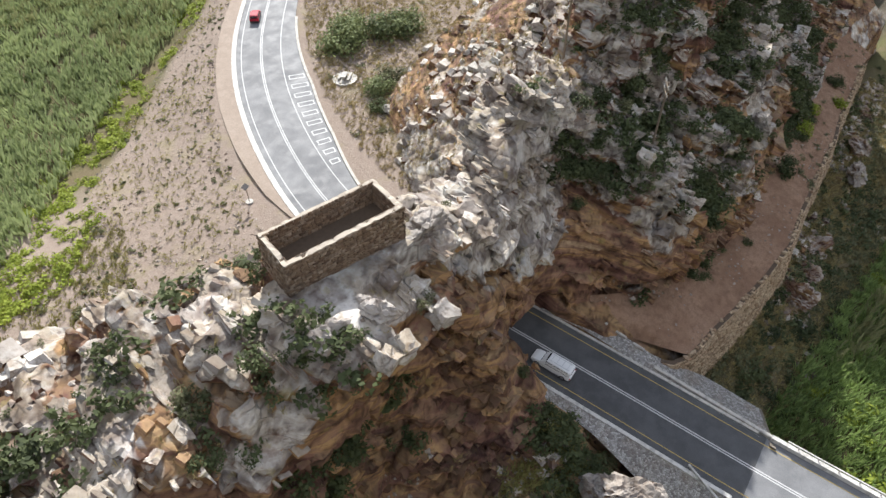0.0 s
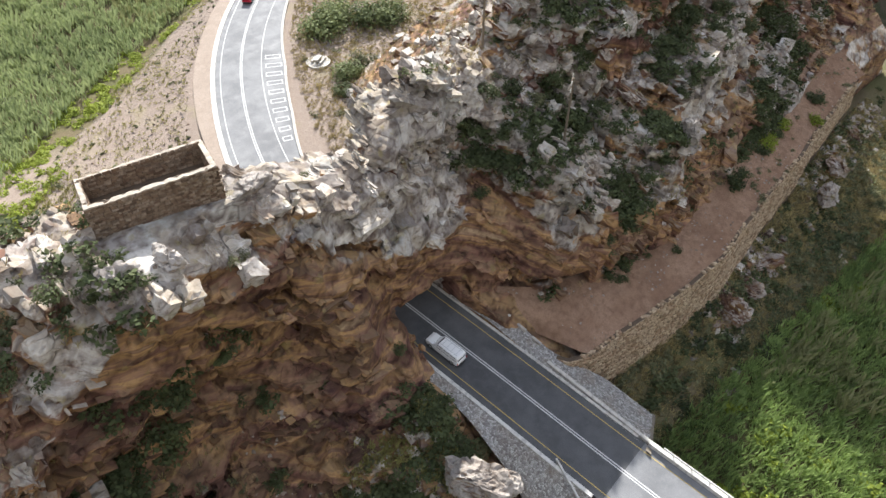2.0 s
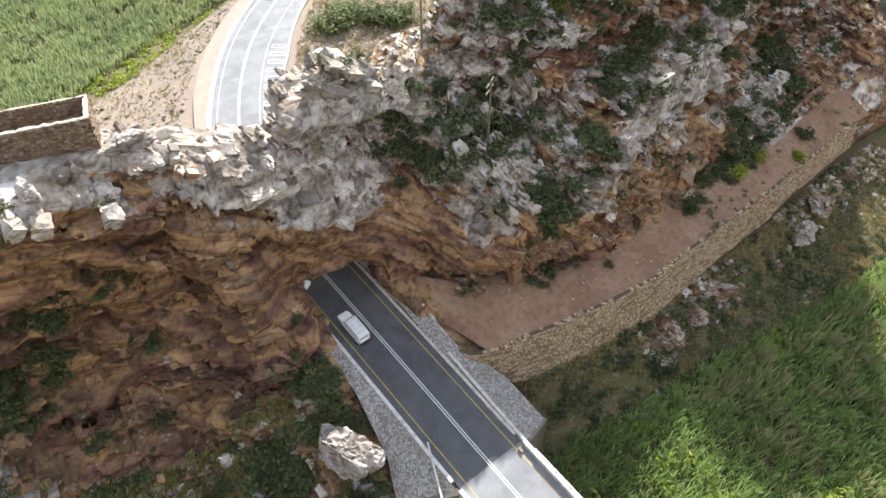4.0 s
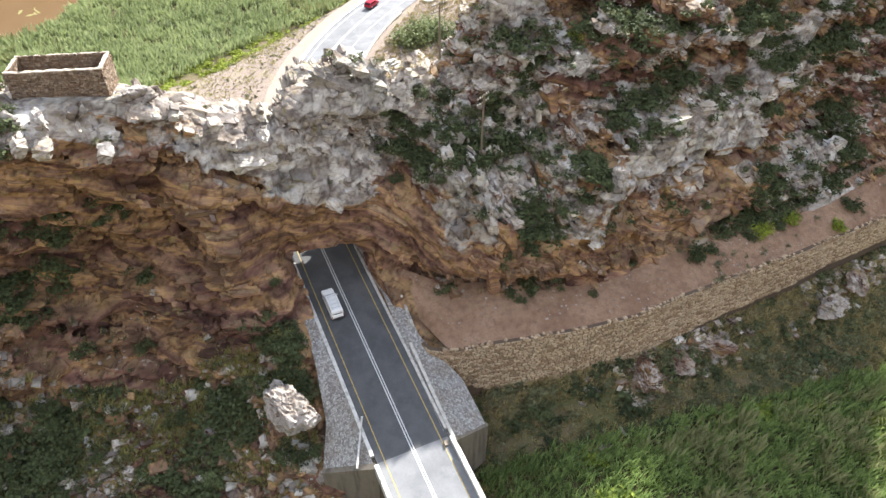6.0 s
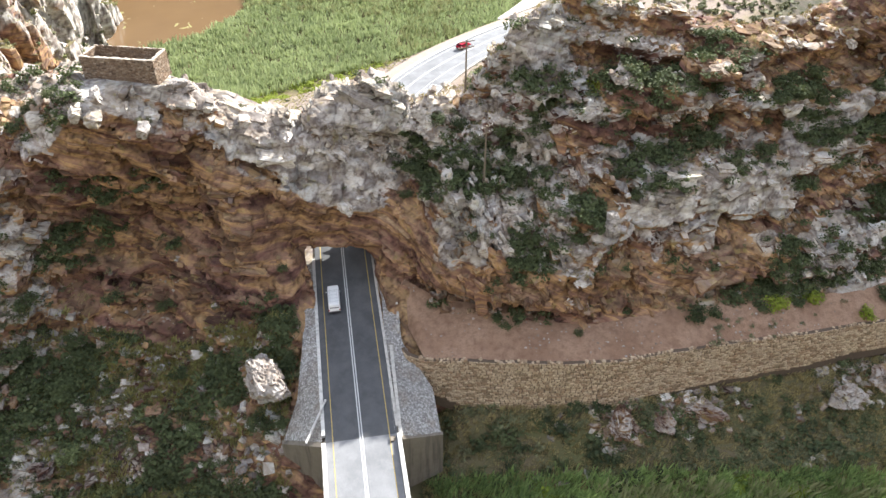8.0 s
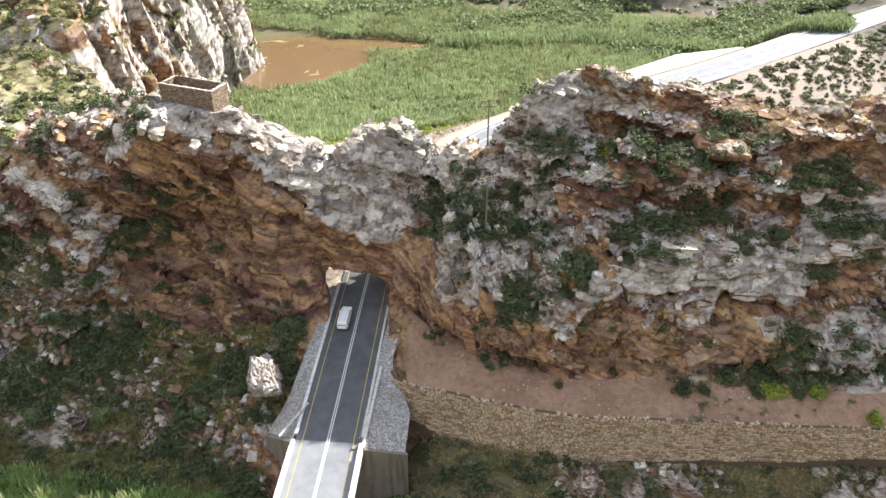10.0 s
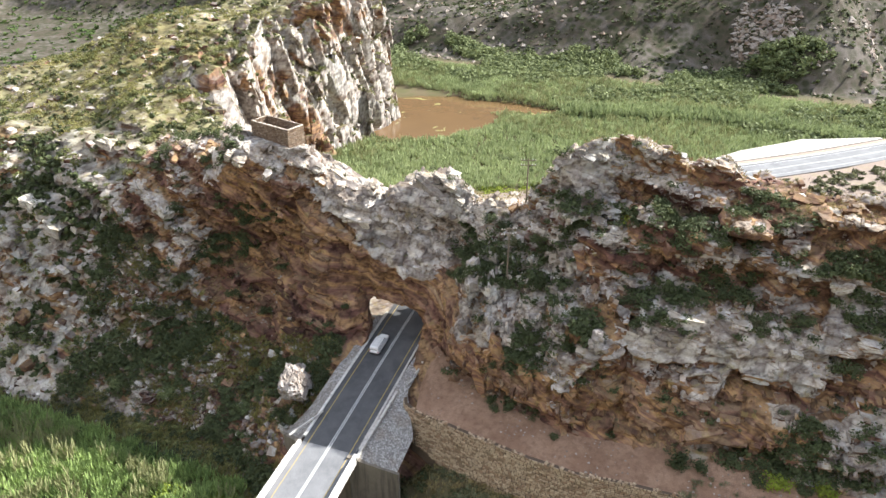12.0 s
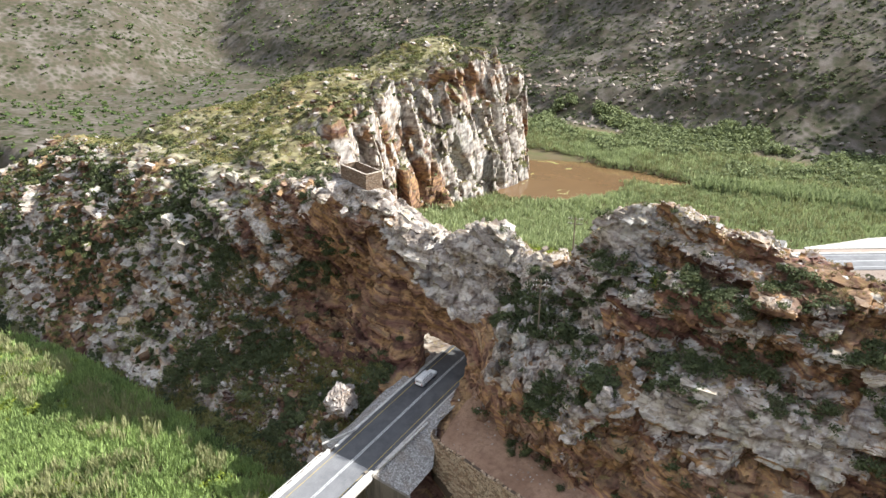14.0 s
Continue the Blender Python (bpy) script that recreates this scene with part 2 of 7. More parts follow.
def pitching_material(name):
    """Grey stone pitching set in mortar."""
    s = Shader(name)
    d = s.voronoi(4.2, "DISTANCE_TO_EDGE")
    tint = s.voronoi(4.2, "F1", "Color")
    grey = s.t.nodes.new("ShaderNodeRGBToBW")
    s.link(tint, grey.inputs[0])
    c = s.ramp(grey.outputs[0], [(0.2, (0.20, 0.185, 0.175)), (0.5, (0.34, 0.325, 0.31)), (0.8, (0.50, 0.48, 0.455))])
    joint = s.ramp(d, [(0.0, 1.0), (0.09, 0.0)])
    c = s.mix(joint, c, (0.23, 0.205, 0.18))
    c = s.mix(s.ramp(s.noise(0.4, 5), [(0.5, 0.0), (0.68, 0.5)]), c, (0.22, 0.17, 0.125))
    return s.done(c, 0.9, s.bump(s.math("MINIMUM", d, 0.2), 0.9, 0.25), spec=0.25)


def asphalt_material(name, k):
    s = Shader(name)
    patches, grain, streak = s.noise(0.22, 4, 0.6), s.noise(14.0, 4, 0.75), s.noise(0.5, 6, 0.65)
    c = s.mix(s.ramp(patches, [(0.4, 0.0), (0.6, 1.0)]), tuple(v * k for v in (0.078, 0.078, 0.080)), tuple(v * k for v in (0.098, 0.098, 0.100)))
    c = s.mix(s.ramp(streak, [(0.46, 0.0), (0.62, 0.5)]), c, tuple(v * k for v in (0.118, 0.118, 0.119)))
    c = s.mix(s.ramp(grain, [(0.35, 0.4), (0.55, 0.0)]), c, tuple(v * k for v in (0.04, 0.041, 0.045)))
    return s.done(c, s.ramp(streak, [(0.3, 0.85), (0.7, 0.6)]), s.bump(grain, 0.3, 0.02), spec=0.35)


def stained_concrete(name, a, b):
    s = Shader(name)
    n, run = s.noise(1.2, 6, 0.65), s.noise(0.9, 5, 0.6, stretch=(1.6, 1.6, 0.15))
    c = s.mix(n, a, b)
    c = s.mix(s.ramp(run, [(0.48, 0.0), (0.68, 0.65)]), c, tuple(v * 0.5 for v in a))
    return s.done(c, 0.88, s.bump(n, 0.3, 0.05), spec=0.25)


def water_material():
    s = Shader("brown river water")
    scum = s.ramp(s.noise(0.09, 5, 0.6, distort=1.2), [(0.63, 0.0), (0.66, 1.0)])
    c = s.mix(scum, s.mix(s.noise(0.05, 3), (0.125, 0.075, 0.036), (0.17, 0.105, 0.05)), (0.24, 0.24, 0.07))
    return s.done(c, s.mix(scum, (0.12, 0.12, 0.12), (0.8, 0.8, 0.8)), s.bump(s.noise(1.5, 4), 0.06, 0.05), spec=0.5)


ASPHALT = asphalt_material("dark asphalt", 0.9)
# Same asphalt over twice as pale: sunlight put into the colour.
SUNLIT_ASPHALT = asphalt_material("sunlit pale asphalt", 2.0)
WATER = water_material()
KERB = stained_concrete("white painted concrete", (0.48, 0.46, 0.43), (0.66, 0.64, 0.60))
CONCRETE = stained_concrete("pale weathered concrete", (0.44, 0.41, 0.37), (0.56, 0.53, 0.48))
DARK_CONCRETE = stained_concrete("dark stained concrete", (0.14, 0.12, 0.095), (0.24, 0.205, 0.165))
PAVING = ground_material("sandy paving", (0.33, 0.265, 0.215), (0.38, 0.31, 0.255), (0.29, 0.235, 0.19), 0.5, 0.1)
PITCHING = pitching_material("grey stone pitching")
WALL_STONE = stone_material("tan and brown rubble stone", (0.45, 0.335, 0.215), (0.60, 0.47, 0.325), (0.33, 0.21, 0.13))
FORT_STONE = stone_material("dark brown fort stone", (0.19, 0.125, 0.085), (0.30, 0.215, 0.145), (0.42, 0.34, 0.26))
MORTAR = plain("earthy mortar", (0.10, 0.072, 0.05), 0.95, scale=3, vary=0.35, bump=0.4)
COPING = plain("pale mortar coping", (0.44, 0.38, 0.31), 0.95, scale=2.5, vary=0.25, bump=0.4)
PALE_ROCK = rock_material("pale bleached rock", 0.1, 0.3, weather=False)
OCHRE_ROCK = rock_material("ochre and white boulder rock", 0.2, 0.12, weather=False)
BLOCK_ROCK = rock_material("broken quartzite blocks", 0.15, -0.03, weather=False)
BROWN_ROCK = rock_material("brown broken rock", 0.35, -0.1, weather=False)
STRAW = leaf_material("dry grass", (0.17, 0.13, 0.055), (0.40, 0.33, 0.16), 0.3)
LEA = leaf_material("yellow green grass", (0.13, 0.125, 0.035), (0.33, 0.30, 0.11), 0.2)
SCRUB = leaf_material("dark scrub leaves", (0.028, 0.038, 0.017), (0.11, 0.13, 0.055))
FYNBOS = leaf_material("grey green scrub leaves", (0.055, 0.06, 0.03), (0.19, 0.19, 0.10))
BRIGHT = leaf_material("bright yellow green leaves", (0.085, 0.12, 0.016), (0.31, 0.36, 0.05))
RIVER_LEAF = leaf_material("sunlit riverside leaves", (0.06, 0.078, 0.034), (0.24, 0.275, 0.12))
OLIVE = leaf_material("olive heath leaves", (0.065, 0.075, 0.027), (0.25, 0.255, 0.095))
TREE_LEAF = leaf_material("olive tree leaves", (0.03, 0.055, 0.018), (0.13, 0.18, 0.055))
# One reed in two colours: paler for the sunlit bed, deeper for the shaded.
REED_SUN = leaf_material("pale green reed blades", (0.085, 0.12, 0.05), (0.36, 0.41, 0.20), 0.05)
REED = leaf_material("green reed blades", (0.038, 0.080, 0.027), (0.38, 0.48, 0.17), 0.05)
REED_TIP = leaf_material("pale reed plumes", (0.14, 0.16, 0.06), (0.34, 0.34, 0.17), 0.1)
BARK = plain("grey brown bark", (0.14, 0.105, 0.075), 0.95, scale=6, vary=0.35, bump=0.5)
POLE_WOOD = plain("weathered pole timber", (0.20, 0.16, 0.12), 0.9, scale=6, vary=0.3)
STEEL = plain("galvanised steel", (0.55, 0.56, 0.56), 0.45, 0.7, vary=0.1)
WHITE_BODY = plain("white car paint", (0.78, 0.78, 0.77), 0.25, vary=0.03)
RED_BODY = plain("dark red car paint", (0.36, 0.015, 0.035), 0.22, vary=0.05)
GLASS_DARK = plain("dark car glass", (0.012, 0.014, 0.016), 0.06, vary=0.1)
RUBBER = plain("black tyre rubber", (0.02, 0.02, 0.02), 0.85)
RIM = plain("alloy rim", (0.5, 0.5, 0.5), 0.35, 0.9, vary=0.05)
LAMP_CLEAR = plain("clear lamp lens", (0.75, 0.75, 0.72), 0.1, vary=0.03)
LAMP_RED = plain("red lamp lens", (0.45, 0.02, 0.015), 0.15, vary=0.05)
PANEL_DARK = plain("dark sign panel", (0.05, 0.045, 0.045), 0.5)


# ---------------------------------------------------------------- mesh helpers
def mesh_of(name, verts, faces, material, smooth=False):
    """A mesh from arrays; faces is an (n, 3) or (n, 4) array."""
    verts, faces = np.asarray(verts, np.float32), np.asarray(faces, np.int32)
    k = faces.shape[1]
    me = bpy.data.meshes.new(name)
    me.vertices.add(len(verts))
    me.vertices.foreach_set("co", verts.ravel())
    me.loops.add(faces.size)
    me.loops.foreach_set("vertex_index", faces.ravel())
    me.polygons.add(len(faces))
    me.polygons.foreach_set("loop_start", np.arange(0, faces.size, k, dtype=np.int32))
    me.polygons.foreach_set("use_smooth", np.full(len(faces), smooth))
    me.update(calc_edges=True)
    me.validate()
    me.materials.append(material)
    return me


def curve_at(nodes, x):
    """Linear run of the columns of nodes over their first one, softened by a smooth step."""
    nodes = np.asarray(nodes, float)
    x = np.asarray(x, float)
    i = np.clip(np.searchsorted(nodes[:, 0], x) - 1, 0, len(nodes) - 2)
    f = np.clip((x - nodes[i, 0]) / (nodes[i + 1, 0] - nodes[i, 0]), 0, 1)
    f = 0.5 * f + 0.5 * f * f * (3 - 2 * f)
    return nodes[i, 1:] + (nodes[i + 1, 1:] - nodes[i, 1:]) * f[..., None]


def hashed(ix, iy, iz, seed):
    h = (ix.astype(np.int64) * 374761393 + iy.astype(np.int64) * 668265263 + iz.astype(np.int64) * 2147483647 + seed * 974711) & 0xFFFFFFFF
    h = ((h ^ (h >> 13)) * 1274126177) & 0xFFFFFFFF
    h = ((h ^ (h >> 16)) * 2246822519) & 0xFFFFFFFF
    return ((h ^ (h >> 15)) & 0xFFFFFF).astype(np.float32) / 0xFFFFFF


def value_noise(p, scale, seed):
    """Smooth noise from -1 to 1 at the rows of p."""
    q = p * scale
    i = np.floor(q)
    f = (q - i).astype(np.float32)
    f = f * f * (3 - 2 * f)
    i = i.astype(np.int64)
    out = np.zeros(len(p), np.float32)
    for a in (0, 1):
        for b in (0, 1):
            for c in (0, 1):
                w = (f[:, 0] if a else 1 - f[:, 0]) * (f[:, 1] if b else 1 - f[:, 1]) * (f[:, 2] if c else 1 - f[:, 2])
                out += w * hashed(i[:, 0] + a, i[:, 1] + b, i[:, 2] + c, seed)
    return out * 2 - 1


def fractal(p, scale, seed, octaves=4):
    total, amp = np.zeros(len(p), np.float32), 1.0
    for k in range(octaves):
        total += amp * value_noise(p, scale * 2 ** k, seed + k)
        amp *= 0.5
    return total / 1.6


def blocks(p, size, seed):
    """Fractured rock: for each point a random level of its block, how near the block's edge is (0 on the joint), and the slant of the block's broken side."""
    q = p / np.asarray(size, np.float32)
    base = np.floor(q).astype(np.int64)
    f = (q - base).astype(np.float32)
    best = np.full(len(p), 9.0, np.float32)
    second = np.full(len(p), 9.0, np.float32)
    chosen = np.zeros(len(p), np.int64)
    slant = np.zeros(len(p), np.float32)
    for a in (-1, 0, 1):
        for b in (-1, 0, 1):
            for c in (-1, 0, 1):
                h = ((base[:, 0] + a) * 374761393 + (base[:, 1] + b) * 668265263 + (base[:, 2] + c) * 1103515245 + seed * 974711) & 0xFFFFFFFF
                h = ((h ^ (h >> 13)) * 1274126177) & 0xFFFFFFFF
                h = ((h ^ (h >> 16)) * 2246822519) & 0xFFFFFFFF
                h = h ^ (h >> 15)
                dx = a + 0.1 + (h & 1023).astype(np.float32) * (0.8 / 1023) - f[:, 0]
                dy = b + 0.1 + ((h >> 10) & 1023).astype(np.float32) * (0.8 / 1023) - f[:, 1]
                dz = c + 0.1 + ((h >> 20) & 1023).astype(np.float32) * (0.8 / 1023) - f[:, 2]
                d = dx * dx + dy * dy + dz * dz
                near = d < best
                second = np.where(near, best, np.minimum(second, d))
                chosen = np.where(near, h, chosen)
                lean = dx * (((h >> 3) & 255).astype(np.float32) / 127.5 - 1) + dz * (((h >> 13) & 255).astype(np.float32) / 127.5 - 1)
                slant = np.where(near, lean, slant)
                best = np.where(near, d, best)
    level = ((chosen * 40503) & 0xFFFF).astype(np.float32) / 32767.5 - 1
    return level, np.sqrt(second) - np.sqrt(best), slant


# the beds dip towards +X, steeply by the arch and gently along the massif
BED_X = np.array([-200.0, -60.0, -30.0, 12.0, 45.0, 120.0])
BED_S = np.array([-62.0, -27.0, -13.5, 6.0, 13.0, 16.0])


def bedded(p):
    """Places along and across the beds: x, y, and the height over a bed."""
    return np.stack([p[:, 0], p[:, 1], p[:, 2] + np.interp(p[:, 0], BED_X, BED_S) - 0.2 * p[:, 1]], 1).astype(np.float32)


def upright(p):
    """The same for the crag, whose joints stand on end."""
    return np.stack([p[:, 0], p[:, 2] * 0.5, p[:, 1] + 0.25 * p[:, 2]], 1).astype(np.float32)


def massive(p, lay=bedded):
    """Great slabs (1) against broken, recessed rock (-1)."""
    q = lay(p)
    return np.clip(2.6 * value_noise(q * (1.0, 1.0, 2.3), 0.072, 88) + 0.9 * value_noise(q * (1.0, 1.0, 2.0), 0.17, 89), -1, 1).astype(np.float32)


# broad sound faces of the cliff: middle x and z, half length, half height, dip, how far it stands out, weathering
FACES = [(53, 15.8, 12.5, 3.6, -0.10, 1.0, 0.95), (2.5, 26.4, 6.5, 2.3, -0.10, 0.9, 0.75), (-6, 22.0, 9.5, 3.2, -0.62, 0.5, 0.85),
         (73, 20.5, 7.5, 5.0, -0.10, 0.8, 0.85), (57, 33.2, 6.5, 2.4, 0.12, 1.2, 0.32), (28, 34.5, 4.2, 5.5, 0.0, 0.8, 0.80),
         (36, 24.2, 6.5, 2.2, -0.05, 0.9, 0.28), (44, 28.6, 8.0, 1.6, -0.05, 0.9, 0.30), (20, 7.2, 10.5, 3.4, -0.16, 1.2, 0.36),
         (-34, 27.0, 5.5, 3.0, -0.25, 0.5, 0.70), (-12.5, 8.0, 4.0, 4.6, 0.0, 0.5, 0.22), (52, 5.6, 9.0, 2.6, 0.0, 0.4, 0.45)]


def faces_at(p):
    """How far each place lies in a sound face (0 to 1), how far it stands out, and the face's weathering there."""
    wave = 0.8 * value_noise(p, 0.22, 181) + 0.4 * value_noise(p, 0.55, 182)
    calm, out, old = np.zeros(len(p), np.float32), np.zeros(len(p), np.float32), np.full(len(p), 0.5, np.float32)
    front = p[:, 1] < 15
    for x, z, hx, hz, dip, stand, skin in FACES:
        u, v = p[:, 0] - x, p[:, 2] - z - dip * (p[:, 0] - x)
        edge = np.minimum(hx - np.abs(u), hz - np.abs(v)) + wave
        m = np.clip(edge / 0.5, 0, 1) * front
        calm = np.maximum(calm, m)
        old = np.where(m > 0.5, skin, old)
        # the face stands out, and the softer beds below it are worn back
        under = np.clip(1 - np.abs(v + hz + 1.2) / 1.3, 0, 1) * (np.abs(u) < hx - 1) * front
        out += stand * (m - 1.1 * under * (1 - m))
    return calm, out, old


def fractured(p, coarse, lay):
    """The two sizes of block that the rock breaks into."""
    q = lay(p)
    warp = np.stack([value_noise(p, 0.16, 60 + k) for k in range(3)], 1)
    big = blocks(q + warp * (1.6, 1.6, 0.6), (9.0 * coarse, 7.0 * coarse, 4.2 * coarse), 11)
    mid = blocks(q + warp * 0.5, (3.4 * coarse, 3.0 * coarse, 1.9 * coarse), 21)
    return q, warp, big, mid


def rockiness(p, coarse=1.0, lay=bedded):
    """How far the broken rock stands out of the smooth form, in metres, at the rows of p."""
    q, warp, (l1, e1, s1), (l2, e2, s2) = fractured(p, coarse, lay)
    run = q[:, 2] / coarse + 1.0 * warp[:, 0]
    strong = np.clip(0.75 + 0.9 * value_noise(p, 0.055, 37), 0.1, 1.3)
    ledge = (run / 5.6) % 1.0
    ledge = np.where(ledge < 0.9, ledge / 0.9, (1 - ledge) / 0.1) - 0.55
    cleft = np.abs(value_noise(p * (1.0, 0.25, 0.2), 0.085, 47))
    cleft = np.clip(1 - cleft / 0.14, 0, 1)
    if lay is bedded:
        face, out, _ = faces_at(p)
    else:
        face, out, strong = np.float32(0), np.float32(0), strong * 0.4
    broken = 1 - 0.72 * face
    # some blocks have fallen out and left dark holes
    gone = (l2 < -0.72) * (e2 > 0.03)
    d = out + coarse * (broken * (0.9 * l1 + 1.5 * s1 + 0.6 * l2 + 2.2 * strong * ledge - 1.6 * cleft - 0.9 * gone) + (1 - 0.35 * face) * 1.15 * s2)
    d -= coarse * (broken * 1.3 * np.clip(1 - e1 / 0.06, 0, 1) + (1 - 0.5 * face) * 0.8 * np.clip(1 - e2 / 0.09, 0, 1))
    return d


def weathering(p, coarse=1.0, lay=bedded):
    """Old weathered skin (1) or fresh break (0), bed by bed and block by block."""
    q, warp, (l1, e1, s1), (l2, e2, s2) = fractured(p, coarse, lay)
    ledge = ((q[:, 2] / coarse + 1.0 * warp[:, 0]) / 5.6) % 1.0 - 0.5
    face, out, old = faces_at(p)
    loose = 0.46 + 0.22 * l1 + 0.22 * l2 + 0.55 * ledge + 0.35 * value_noise(p, 0.05, 39) - 0.25 * np.clip(1 - e2 / 0.12, 0, 1)
    sound = old + 0.10 * l2 - 0.2 * np.clip(1 - e2 / 0.08, 0, 1)
    return np.clip(loose * (1 - face) + sound * face, 0, 1).astype(np.float32)


def roughen(v, step):
    """Small uneven relief, below the size of the grid."""
    side = np.stack([value_noise(v, 0.9, 71 + k) for k in range(3)], 1)
    return v + side.astype(np.float32) * 0.06 * step / 0.45


FIELDS = {}


def surface(name, field, low, high, step, material, skin):
    """The zero surface of field(p, band) in a box, by surface nets. field gives distances, negative in the rock."""
    axes = [np.arange(a, b + step, step, dtype=np.float32) for a, b in zip(low, high)]
    n = [len(a) for a in axes]
    d = field(axes, step)
    FIELDS[name] = (np.asarray(low, np.float32), step, d)
    inside = d < 0
    core = np.zeros([k - 1 for k in n], np.int8)
    for a in (0, 1):
        for b in (0, 1):
            for c in (0, 1):
                core += inside[a:n[0] - 1 + a, b:n[1] - 1 + b, c:n[2] - 1 + c]
    cells = np.argwhere((core > 0) & (core < 8))
    ids = np.full(core.shape, -1, np.int32)
    ids[tuple(cells.T)] = np.arange(len(cells))
    total, count = np.zeros((len(cells), 3), np.float32), np.zeros(len(cells), np.float32)
    corners = [(a, b, c) for a in (0, 1) for b in (0, 1) for c in (0, 1)]
    for u in corners:
        for axis in range(3):
            if u[axis]:
                continue
            v = list(u)
            v[axis] = 1
            du = d[tuple((cells + u).T)]
            dv = d[tuple((cells + v).T)]
            cut = (du < 0) != (dv < 0)
            f = np.where(cut, du / np.where(cut, du - dv, 1), 0)
            at = np.tile(np.array(u, np.float32), (len(cells), 1))
            at[:, axis] = f
            total += at * cut[:, None]
            count += cut
    verts = np.asarray(low, np.float32) + (cells + total / count[:, None]) * step
    verts = roughen(verts, step)
    quads = []
    for axis in range(3):
        o = [k for k in range(3) if k != axis]
        s0 = [slice(None)] * 3
        s1 = [slice(None)] * 3
        s0[axis], s1[axis] = slice(0, -1), slice(1, None)
        edge = np.argwhere(inside[tuple(s0)] != inside[tuple(s1)])
        edge = edge[(edge[:, o[0]] > 0) & (edge[:, o[1]] > 0) & (edge[:, o[0]] < n[o[0]] - 1) & (edge[:, o[1]] < n[o[1]] - 1)]
        solid = inside[tuple(edge.T)]
        ring = []
        for da, db in ((-1, -1), (0, -1), (0, 0), (-1, 0)):
            e = edge.copy()
            e[:, o[0]] += da
            e[:, o[1]] += db
            ring.append(ids[tuple(e.T)])
        ring = np.stack(ring, 1)
        flip = solid if axis != 1 else ~solid
        ring = np.where(flip[:, None], ring, ring[:, ::-1])
        quads.append(ring)
    quads = np.concatenate(quads)
    # leave out crumbs that hang free of the rest
    label = np.arange(len(verts))
    for _ in range(80):
        low_one = label[quads].min(1)
        was = label.copy()
        np.minimum.at(label, quads.ravel(), np.repeat(low_one, 4))
        label = label[label]
        if (label == was).all():
            break
    size = np.bincount(label, minlength=len(verts))
    keep = size[label] > 400
    quads = quads[keep[quads[:, 0]]]
    index = np.cumsum(keep) - 1
    me = mesh_of(name, verts[keep], index[quads], material)
    at = np.empty(len(me.vertices) * 3, np.float32)
    me.vertices.foreach_get("co", at)
    old = me.attributes.new("weather", "FLOAT", "POINT")
    old.data.foreach_set("value", skin(at.reshape(-1, 3)))
    # Random tone by block, with gap shade painted dark along the joints.
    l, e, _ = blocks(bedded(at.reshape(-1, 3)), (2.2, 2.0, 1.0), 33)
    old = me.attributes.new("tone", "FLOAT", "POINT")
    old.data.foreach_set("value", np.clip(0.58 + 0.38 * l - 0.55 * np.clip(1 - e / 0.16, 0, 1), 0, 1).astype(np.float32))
    return me


# ---------------------------------------------------------------- the lie of the land
ROAD_LINE = [(-160, 14.1, -9.0), (-90, 7.3, -4.9), (-27, 1.2, -1.2), (-13, -0.15, 0.05), (6, -2.0, 1.4), (20, -3.2, 2.0), (32, -2.6, 2.4), (42, 0.0, 2.8), (54, 5.0, 3.1), (66, 11.5, 3.5),
             (78, 20.5, 3.7), (90, 33.0, 3.9), (108, 55.0, 4.0), (128, 76.0, 4.0), (160, 106.0, 4.0), (230, 170.0, 4.0), (300, 234.0, 4.0)]

# feature lines of the ridge, from the valley in front to the flat behind: x, then y and z
TOE = [(-175, -42, -12.5), (-110, -36, -12.5), (-80, -31, -12.5), (-62, -28, -11), (-45, -24, -11.5), (-34, -22, -11.5), (-22, -23, -10), (-12, -26, -8), (-6, -26, -7), (4, -24, -9), (8, -17, -11), (36, -17.6, -11), (74, -11.5, -10), (110, -9, -10)]
FOOT = [(-175, -30, 0), (-110, -26, 0), (-62, -18, 0), (-47, -13, 1), (-37, -10, -1), (-26, -9, -2.5), (-18, -11, -2.5), (-11, -14, -1), (-6, -10, -0.5), (5, -15, -3.2), (10, -15.5, -3.6), (36, -16.6, -3.9), (74, -10.2, -2.9), (110, -8, -2.5)]
BASE = [(-175, -24, 6), (-110, -22, 6), (-62, -14, 8), (-47, -10.5, 7), (-38, -6, 4.5), (-28, -4, 2.5), (-18, -7.5, 3.5), (-10, -4, 7), (-5, -0.5, 6), (0, 0, 6), (5, -3, 3), (14, -8.5, 1.5), (20, -9.5, 1.3), (34, -12, 0.5), (48, -10.3, 1), (64, -8.2, 0.8), (78, -7.0, 1), (95, -4, 2), (110, -3, 2)]
FACE = [(-175, -16, 12), (-110, -14, 13), (-62, -10, 14), (-47, -6, 13), (-38, -1.4, 16), (-28, 0.5, 14), (-20, 0, 15), (-15, -5.5, 10.5), (-9, -0.5, 10), (-2, 1.2, 9.5), (3, 1.2, 9.5), (8, -1.5, 10), (14, -8, 9.5), (22, -8.2, 10), (34, -11.5, 7), (36, -9.2, 13), (41, -6, 13), (52, -3, 13), (64, 0, 13), (81, 6, 12), (110, 8, 13)]
